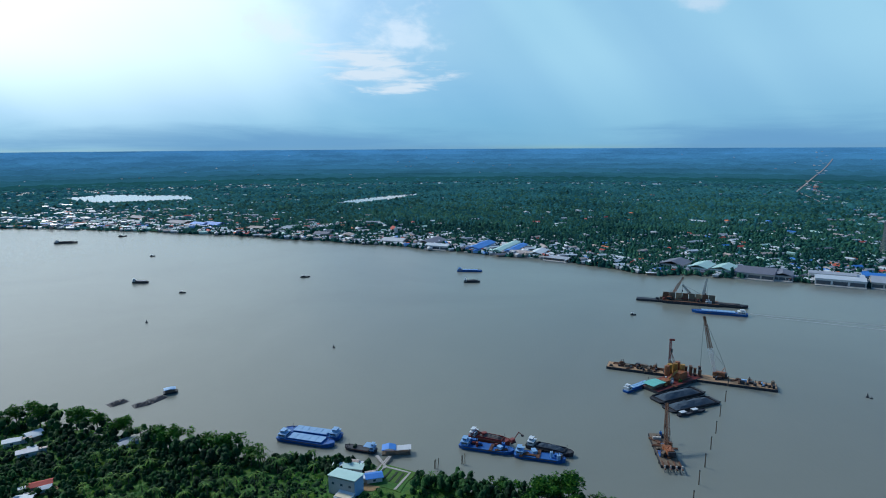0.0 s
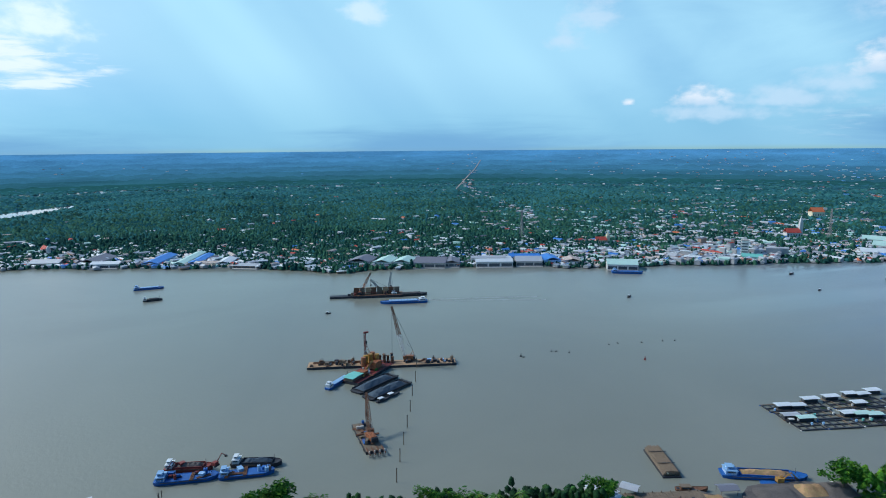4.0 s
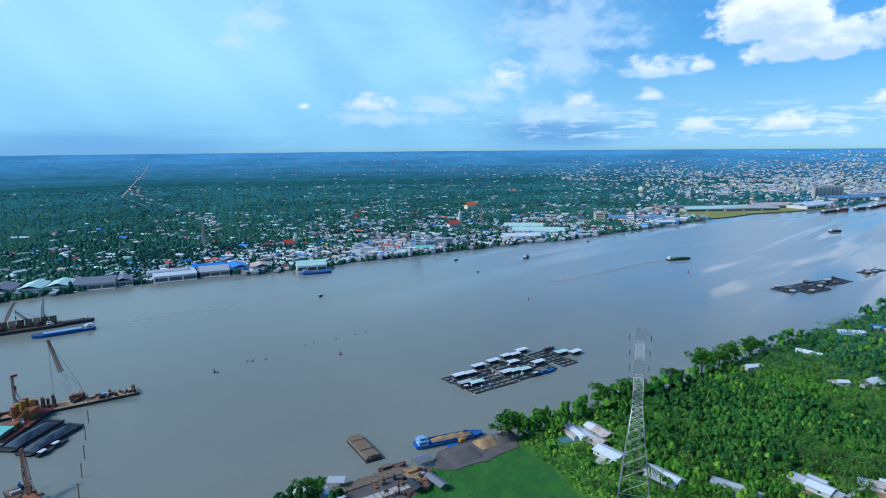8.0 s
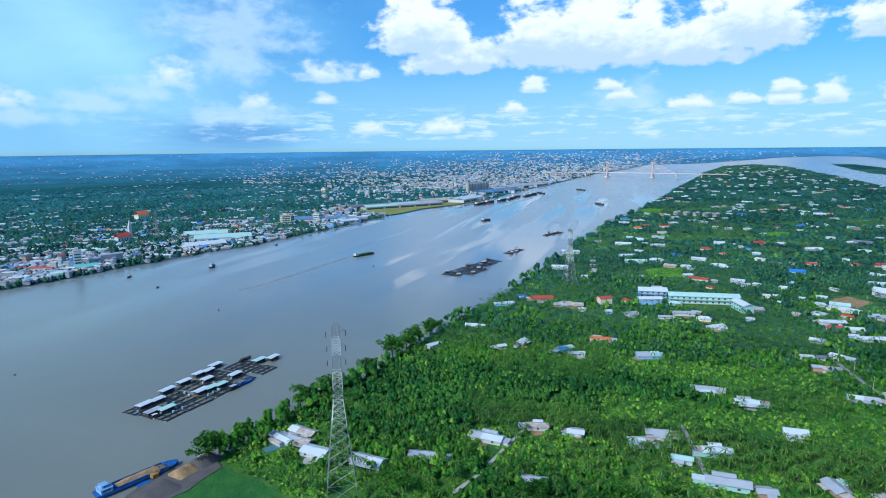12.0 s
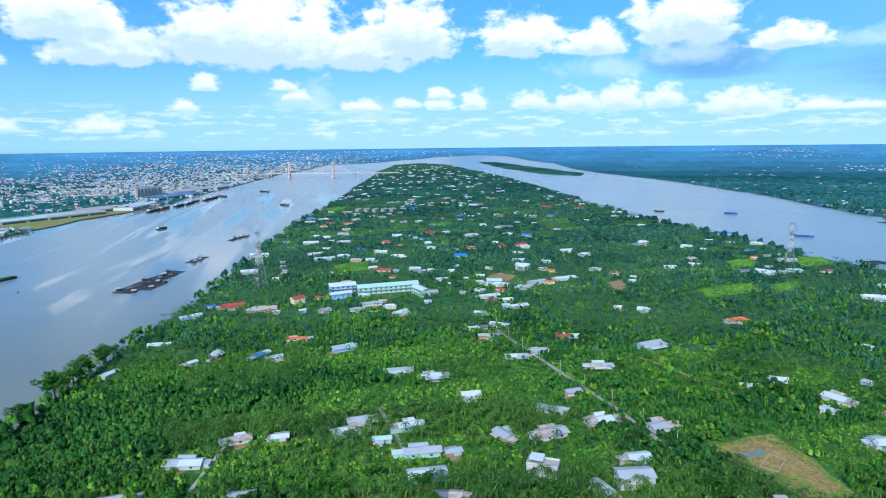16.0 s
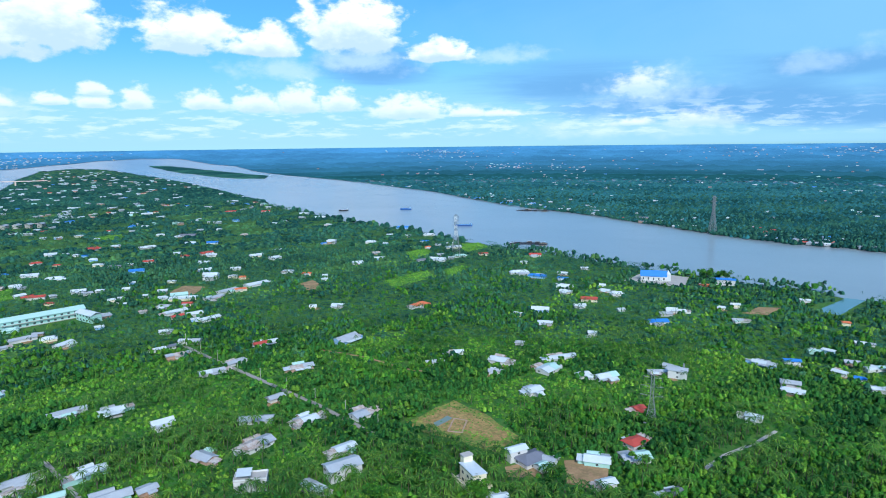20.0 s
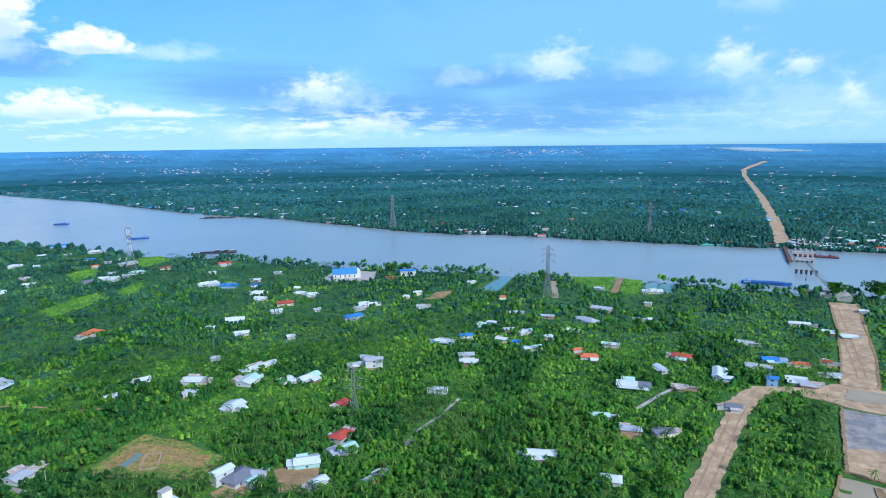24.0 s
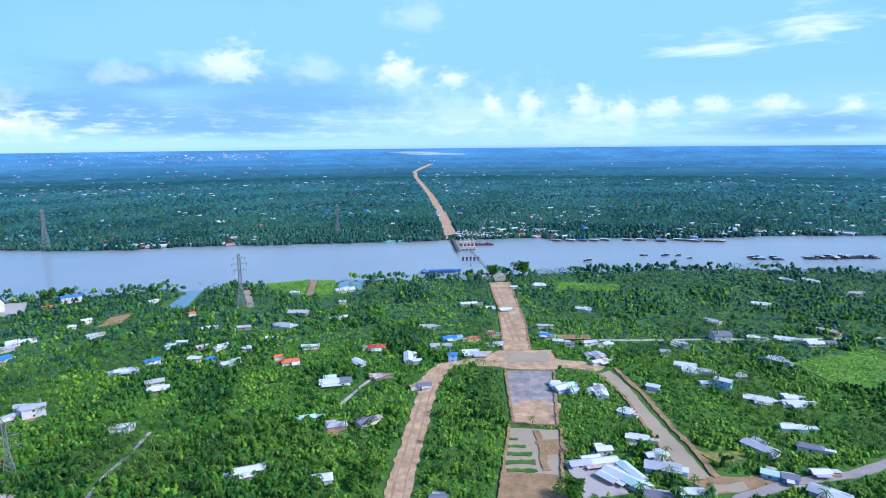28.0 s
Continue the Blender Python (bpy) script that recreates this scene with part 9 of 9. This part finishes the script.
def lot_kind(x, y):
    """What grows on each plot: 0 coconut palms, 1 dark fruit trees in rows, 2 low light garden, 3 mixed trees."""
    la, lb = lots(x, y)
    kind = np.where(lb < 0.25, 0, np.where(lb < 0.52, 1, np.where(lb < 0.76, 2, 3)))
    west = (x < -55) & (y < 0) & (x + y < -210)     # lighter gardens west of the new road
    kind = np.where(west, np.where(lb < 0.28, 0, np.where(lb < 0.33, 1, np.where(lb < 0.74, 2, 3))), kind)
    strip = (x > -140) & (x < -50) & (y > -372) & (y < -190)
    kind = np.where(strip, np.where((x * 0.5 + y * 0.21) % 9 < 7.5, 2, 3), kind)
    for cx, cy, rx, ry in BRIGHT:
        edge = 1 + 0.25 * np.sin(x * 0.31 + y * 0.12) + 0.2 * np.sin(y * 0.43 - x * 0.2)
        spot = ((x - cx) / rx) ** 2 + ((y - cy) / ry) ** 2 < edge
        kind, la = np.where(spot, 2, kind), np.where(spot, la * 0.5, la)
    return kind, la


def scatter(r0, r1, step, az0=-244.0, az1=44.0):
    """Points in loose rows on the island between two ranges; tidy rows on the orchard plots."""
    n = int((r1 * 2) / step) // 2 + 1
    gu, gv = np.meshgrid(np.arange(-n, n + 1) * step, np.arange(-n, n + 1) * step)
    gu, gv = gu.ravel(), gv.ravel()
    x, y = gu * math.cos(LOT) - gv * math.sin(LOT), gu * math.sin(LOT) + gv * math.cos(LOT)
    kind, _ = lot_kind(x, y)
    jit = np.where(kind == 1, 0.22, np.where(kind == 0, 0.35, 0.5))
    x = x + rng.uniform(-1, 1, gu.size) * step * jit
    y = y + rng.uniform(-1, 1, gu.size) * step * jit
    r = np.hypot(x, y)
    a = az_of(x, y)
    a2 = np.where(a > az1, a - 360, a)
    k = (r > r0) & (r < r1) & (a2 > az0) & (r < r_island(a) - 1.0)
    x, y = x[k], y[k]
    k = is_open(x, y)
    return x[k], y[k]


def with_z(x, y, z=1.0):
    return np.stack([x, y, z + lift(np.hypot(x, y))], -1)


# ---- single trees along the bank and in the gardens nearest the drone ----
def leaf_crown(h, spread, lumps_n, leaves, seed, size):
    """Crown of many small leaf blades gathered in uneven clumps."""
    g = np.random.default_rng(seed)
    c = g.normal(size=(lumps_n, 3)) * np.array([spread * 0.42, spread * 0.42, h * 0.14]) + np.array([0, 0, h * 0.68])
    rad = spread * g.uniform(0.26, 0.46, lumps_n)
    vs = []
    for i in range(lumps_n):
        d = g.normal(size=(leaves, 3))
        d /= np.linalg.norm(d, axis=1)[:, None]
        p = c[i] + d * rad[i] * g.uniform(0.55, 1.12, (leaves, 1)) * np.array([1, 1, 0.8])
        t = g.normal(size=(leaves, 2, 3)) * size
        t[:, :, 2] *= 0.6
        quad = np.stack([p - t[:, 0], p + t[:, 1] * 0.7, p + t[:, 0], p - t[:, 1] * 0.7], 1)
        vs.append(quad)
    v = np.concatenate(vs).reshape(-1, 3)
    v[:, 2] = np.maximum(v[:, 2], h * 0.22)
    return big_mesh("crown", v, np.arange(len(v)).reshape(-1, 4), ORCHARD)


def broad_tree(h, spread, seed, label, lumps_n=13, leaves=70, size=0.42):
    ob = thing("tree", 0, 0, -500, 0, label, "tree", "trees near the drone")
    g = random.Random(seed)
    mb = MB().bar((0, 0, 0), (0.2, 0.1, h * 0.5), 0.32 * h / 10, 0.18 * h / 10, 6)
    for i in range(6):
        a = g.uniform(0, 6.28)
        mb.bar((0.2, 0.1, h * g.uniform(0.3, 0.5)), (math.cos(a) * spread * 0.5, math.sin(a) * spread * 0.5, h * g.uniform(0.6, 0.8)), 0.12 * h / 10, 0.05, 4)
    part("trunk", mb, BARK, ob)
    part("crown", leaf_crown(h, spread, lumps_n, leaves, seed, size), ORCHARD, ob)
    return ob


def palm_tree(h, seed, label):
    ob = thing("coconut_palm", 0, 0, -500, 0, label, "palm", "palms near the drone")
    mb = MB()
    p = Vector((0, 0, 0))
    for i in range(4):
        q = Vector((0.12 * (i + 1) ** 1.5, 0.05 * i, h * (i + 1) / 4))
        mb.bar(p, q, 0.24 - 0.03 * i, 0.21 - 0.03 * i, 6)
        p = q
    part("trunk", mb, BARK, ob)
    base = np.array([[p.x, p.y, 0.0]])
    v, f = fronds(base, np.array([h - 0.1]), np.array([4.2]), 15)
    part("fronds", big_mesh("fronds", v, f, PALMS), PALMS, ob)
    nut = MB()
    for i in range(5):
        nut.box(p.x + 0.3 * math.cos(i * 1.3), p.y + 0.3 * math.sin(i * 1.3), h - 0.6, 0.28, 0.28, 0.3)
    part("coconuts", nut, WEED, ob)
    return ob


def plant(src, x, y, k=1.0):
    m = pose(x, y, 1.15, 0, 0, random.uniform(0, 360))
    ob = copy_thing(src, m)
    ob.scale = (k, k, k)
    CLEAR_SPOT.append((x, y, 2.0))
    return ob


BROAD = [broad_tree(8.5, 5.5, 1, "bushy green fruit tree with dense leaves"), broad_tree(11, 6.5, 2, "tall bushy green tree on the bank", 17, 80, 0.45),
         broad_tree(13.5, 6.0, 3, "tall dark green tree with uneven crown", 18, 80, 0.45), broad_tree(6.0, 5.0, 4, "low spreading orchard tree", 10, 70, 0.4),
         broad_tree(15, 7.5, 5, "tall feathery tree with open crown", 12, 60, 0.5)]
COCO = [palm_tree(7.5, 6, "coconut palm with arching fronds"), palm_tree(9.5, 7, "tall coconut palm with arching fronds")]
random.seed(5)
# tall trees on the near bank: azimuth, range, kind, scale
for a, r, i, k in ((-9.3, 237, 2, 1.05), (-12.3, 239, 2, 1.15), (-10.8, 238, 1, 1.0), (-15.4, 236, 0, 1.0), (-5.6, 244, 0, 0.9), (-27.5, 230, 1, 0.95), (-29.8, 231, 0, 1.1), (-26.0, 230, 0, 1.0), (-44.5, 246, 1, 1.0),
                   (21.0, 298, 1, 1.0), (22.5, 302, 0, 1.3), (25.0, 316, 2, 0.9), (26.5, 322, 1, 1.0), (29.0, 343, 1, 0.95), (31.0, 355, 2, 0.85), (32.5, 365, 1, 1.1), (35.0, 380, 1, 1.15), (36.5, 388, 2, 0.9),
                   (18.6, 288, 0, 1.0), (-63.6, 298, 2, 1.1), (-64.6, 303, 1, 1.0), (-66.5, 314, 1, 0.9), (-72.6, 352, 1, 1.0), (-74.6, 366, 2, 0.85), (-81.0, 420, 4, 1.0), (-82.4, 440, 4, 0.95), (-84.7, 470, 4, 1.05),
                   (-79.0, 392, 1, 1.0), (-82.9, 452, 4, 1.15), (-81.0, 428, 2, 1.15), (-84.9, 476, 2, 1.0), (-167.0, 700, 4, 1.1), (-168.5, 700, 4, 1.0), (-205.0, 672, 1, 1.4), (-208.0, 690, 1, 1.5)):
    x, y = polar(a, r)
    plant(BROAD[i], float(x), float(y), k)
for a, r, i, k in ((-33.5, 230, 1, 1.1), (-36.5, 232, 1, 1.0), (-31.5, 231, 0, 1.2), (27.8, 330, 1, 1.0), (33.7, 372, 1, 1.1), (24.0, 309, 0, 1.1)):
    x, y = polar(a, r)
    plant(COCO[i], float(x), float(y), k)
# garden trees of the belt nearest the drone
count = 0
while count < 84:
    a, r = random.uniform(-238, -66), random.uniform(232, 262)
    x, y = (float(q) for q in polar(a, r))
    if not is_open(np.array([x]), np.array([y]))[0]:
        continue
    plant(COCO[count % 2] if count % 3 == 0 else BROAD[(0, 3, 3, 0, 1)[count % 5]], x, y, random.uniform(0.6, 0.95))
    count += 1
for src in BROAD + COCO:
    for o in (*src.children_recursive, src):
        bpy.data.objects.remove(o)

def grove(r0, r1, step, clumps, loose, frond_n, label, near=True):
    """Orchard trees and palms of one belt of the island."""
    x, y = scatter(r0, r1, step)
    kind, la = lot_kind(x, y)
    if not near:
        kind = np.where((kind == 2) & (la < 0.6), 3, kind)
    bank = r_island(az_of(x, y)) - np.hypot(x, y) < 14
    backlit = np.abs(az_of(x, y)) < 60                       # trees towards the sun by the main channel, backlit shade put into their colour
    palm = rng.random(len(x)) < np.choose(kind, (0.85, 0.10, 0.14, 0.30)) * np.where(backlit, 0.3, 1.0)
    keep = palm | bank | (rng.random(len(x)) > np.choose(kind, (0.25, 0.06, 0.22, 0.08)))
    x, y, la, kind, palm, bank, backlit = (q[keep] for q in (x, y, la, kind, palm, bank, backlit))
    # broadleaved crowns: height and spread differ from plot to plot; haze-coloured copies take over with range
    hazed = rng.random(len(x)) < np.clip((np.hypot(x, y) - 400) / 380, 0, 1)
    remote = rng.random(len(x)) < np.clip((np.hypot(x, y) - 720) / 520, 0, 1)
    drift = np.sin(x * 0.047 + 1.3 * np.sin(y * 0.031)) * np.sin(y * 0.041 + 1.1 * np.sin(x * 0.027)) + 0.5 * np.sin(x * 0.11 - y * 0.09)
    lime = (rng.random(len(x)) < np.clip(0.02 + 0.22 * drift, 0.02, 0.24)) & ~backlit                # lime-green crowns in drifts
    leafy, rounded, low = ((kind == 3) | (kind == 0) | bank) & ~backlit & ~lime, (kind == 1) & ~bank & ~backlit & ~lime, ((kind == 2) & ~bank & ~backlit) | lime
    for mat, pick, word in ((ORCHARD, leafy & ~hazed, "mixed leafy"), (DARKTREE, rounded & ~hazed, "dark rounded"), (HAZEGROVE, (leafy | rounded) & hazed & ~remote, "dull mixed"), (FARWOOD, (leafy | rounded) & hazed & remote, "distant mixed"), (BANKSHADE, backlit, "dusky bank"),
                            (GARDEN, low & ~hazed, "low light green"), (HAZEGARDEN, low & hazed, "low dull green")):
        m = pick & ~palm
        n = m.sum()
        base = with_z(x[m], y[m])
        kd = kind[m]
        tall = np.choose(kd, (3.0, 2.6 + 1.6 * la[m], 0.9 + 1.3 * la[m], 2.4 + 2.6 * la[m])) * rng.uniform(0.75, 1.35, n) + (rng.random(n) < 0.05) * rng.uniform(1.5, 4.5, n)
        az = az_of(x[m], y[m])
        shrubs = ((az > 8) & (az < 20)) | ((az > -2) & (az < 8))     # low growth before the barges
        tall = np.where(bank[m], rng.uniform(4.5, 10.5, n), tall) * np.where(shrubs & (np.hypot(x[m], y[m]) > 250), 0.45, 1.0)
        spread = np.where(bank[m], 0.75, np.choose(kd, (0.5, 0.56, 0.46, 0.58))) * step * rng.uniform(0.75, 1.2, n)
        parts = []
        for i in range(clumps):
            off = rng.normal(size=(n, 3)) * (spread * (0.0 if clumps == 1 else 0.62))[:, None] * np.array([1, 1, 0.5])
            rad = spread * (rng.uniform(0.42, 0.78, n) if clumps > 1 else 1.1)
            c = base + off
            hh = np.minimum(tall, rad * 1.6)
            c[:, 2] = base[:, 2] + np.maximum(tall - hh + off[:, 2] * 0.6, 0)
            parts.append(domes(c, rad, hh))
            if loose:
                c2 = c.copy()
                c2[:, 2] += hh * 0.35
                parts.append(sprays(c2, rad * 0.9, loose, 0.19 * step / 4.0))
        if not n:
            continue
        v, f = join(parts)
        tagged(new("orchard_trees", big_mesh("orchard_trees", v, f, mat, True)), word + " " + label, "trees", kind="stuff")
    # banana clumps in the light gardens
    if near:
        m = (kind == 2) & ~palm & (rng.random(len(x)) < 0.4)
        base = with_z(x[m] + 1.2, y[m] - 0.8)
        v, f = fronds(base, rng.uniform(1.2, 2.4, len(base)), rng.uniform(1.5, 2.2, len(base)), 7)
        tagged(new("banana_plants", big_mesh("banana_plants", v, f, GARDEN)), "banana plants with broad drooping leaves", "plants", kind="stuff")
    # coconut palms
    # farther palms take fronds with haze in their colour
    for mat, m in ((PALMS, palm & ~hazed), (HAZEPALM, palm & hazed)):
        base = with_z(x[m], y[m])
        k = len(base)
        if not k:
            continue
        hgt = rng.uniform(3.8, 7.5, k)
        v, f = fronds(base, hgt, rng.uniform(2.5, 3.7, k) * max(1.0, step / 5.0), frond_n)
        tagged(new("coconut_palms", big_mesh("coconut_palms", v, f, mat)), "coconut palms with arching feathery fronds", "palms", kind="stuff")
        if step < 4.0:
            v, f = trunks(base, hgt, 0.2)
            tagged(new("palm_trunks", big_mesh("palm_trunks", v, f, BARK)), "slender grey palm trunks", "palms", kind="stuff")


grove(30, 225, 6.5, 1, 0, 6, "trees under the drone")
grove(225, 335, 3.8, 4, 8, 15, "trees of the nearest gardens")
grove(335, 520, 4.4, 3, 1, 9, "trees further into the island")
grove(520, 900, 5.6, 2, 0, 6, "trees in the middle of the island", False)
grove(900, 1750, 8.5, 1, 0, 5, "trees at the far end of the island", False)


def undergrowth(r0, r1, step):
    """Bushes and banana clumps that fill the gaps between the trees."""
    x, y = scatter(r0, r1, step)
    n = len(x)
    p = with_z(x, y)
    v, f = domes(p, rng.uniform(0.9, 1.7, n) * step / 2.7, rng.uniform(0.6, 1.9, n), 5, False)
    # the outer belt takes the haze-coloured leaves
    tagged(new("undergrowth", big_mesh("undergrowth", v, f, ORCHARD if r1 < 500 else HAZEGROVE, True)), "low bushes filling the gardens", "bushes", kind="stuff")


undergrowth(225, 460, 3.0)
undergrowth(460, 900, 6.5)


def tufts():
    """Long grass and weeds standing on the open meadows."""
    for mat, size, label in ((LAWN, 0.6, "tufts of long green grass"), (FIELD, 1.2, "light green weeds on an open field")):
        xs, ys = [], []
        for poly, m in MEADOWS:
            if m is not mat:
                continue
            q = np.array(poly)
            n = int((np.ptp(q[:, 0]) * np.ptp(q[:, 1])) / (2.2 if mat is LAWN else 3.6))
            x, y = rng.uniform(q[:, 0].min(), q[:, 0].max(), n), rng.uniform(q[:, 1].min(), q[:, 1].max(), n)
            k = inside(x, y, poly)
            xs.append(x[k]), ys.append(y[k])
        x, y = np.concatenate(xs), np.concatenate(ys)
        n = len(x)
        v, f = domes(np.stack([x, y, np.full(n, 1.45)], -1), rng.uniform(0.5, 1.5, n) * size, rng.uniform(0.25, 0.75, n) * size, 5, False)
        tagged(new("long_grass", big_mesh("long_grass", v, f, mat if mat is LAWN else GARDEN)), label, "grass", kind="stuff")
    # weeds closing in from the edges of the cleared lot
    x, y = rng.uniform(140, 206, 1500) + rng.normal(size=1500), rng.uniform(-278, -232, 1500)
    lot = [(203, -234), (199, -275), (172, -270), (143, -258), (146, -238), (175, -236)]
    core = [(198, -240), (195, -268), (172, -264), (152, -254), (154, -243), (176, -241)]
    k = inside(x, y, lot) & (rng.random(1500) < np.where(inside(x, y, core), 0.05 + 0.9 * bump2(x, 165, 8) * bump2(y, -248, 3.5), 0.5))
    n = k.sum()
    v, f = domes(np.stack([x[k], y[k], np.full(n, 1.5)], -1), rng.uniform(0.3, 0.9, n), rng.uniform(0.2, 0.6, n), 5, False)
    tagged(new("weeds", big_mesh("weeds", v, f, GARDEN)), "green weeds scattered over the cleared lot", "weeds", kind="stuff")


tufts()


def far_woods():
    """Groves of the far banks and of the island's far end, in ever larger clumps."""
    xs, ys, rs = [], [], []
    r = 700.0
    while r < R_END - 20:
        cell = r / 240.0 if r < 1250 else r / 205.0
        n = int(2 * math.pi * r / cell)
        a = (np.arange(n) + rng.random(n)) / n * 360 - 180
        q = r + rng.uniform(-0.6, 0.6, n) * cell * 1.4
        main, isl = r_main(a), r_island(a)
        k = ((q > main + 3) & (rng.random(n) > (r - 1900) / 900)) | ((q < isl - 3) & (q > 1730))
        xy = polar(a[k], q[k])
        xs.append(xy[0]), ys.append(xy[1]), rs.append(np.full(k.sum(), cell))
        r += cell * 1.35
    # trees right on the bank
    a = np.linspace(-180, 180, 3600)
    q = r_main(a) + rng.uniform(1, 16, len(a))
    k = (q < 3200) & (rng.random(len(a)) < 0.7)
    xy = polar(a[k], q[k])
    xs.append(xy[0]), ys.append(xy[1]), rs.append(np.clip(q[k] / 230, 3.4, 8))
    x, y, c = np.concatenate(xs), np.concatenate(ys), np.concatenate(rs)
    k = is_open(x, y) & (rng.random(len(x)) < FAR_KEEP(x, y))
    x, y, c = x[k], y[k], c[k]
    r, az = np.hypot(x, y), az_of(x, y)
    on_isle = r < r_island(az)
    # the further off, the more haze in the leaf colour; belts overlap at random
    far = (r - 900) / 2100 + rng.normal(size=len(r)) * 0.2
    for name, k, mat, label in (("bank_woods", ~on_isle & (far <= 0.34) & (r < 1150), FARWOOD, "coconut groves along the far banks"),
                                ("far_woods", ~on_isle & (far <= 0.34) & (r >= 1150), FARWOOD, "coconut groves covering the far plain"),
                                ("middle_woods", ~on_isle & (far > 0.34) & (far <= 0.85), MIDWOOD, "groves of the wide plain tinted with blue-green haze"),
                                ("distant_woods", ~on_isle & (far > 0.85), DISTANT, "woods towards the horizon tinted with blue haze"),
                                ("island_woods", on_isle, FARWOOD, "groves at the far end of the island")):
        p, cc, n = with_z(x[k], y[k]), c[k], k.sum()
        tall = rng.uniform(2.6, 5.8, n) * np.clip(1.6 - r[k] / 3200, 0.3, 1.0) + (rng.random(n) < 0.06) * rng.uniform(1.5, 5, n) * (r[k] < 2500)
        v, f = domes(p, cc * rng.uniform(0.55, 1.0, n), tall, 5, name == "bank_woods")
        tagged(new(name, big_mesh(name, v, f, mat, True)), label, "woods", kind="stuff")


far_woods()
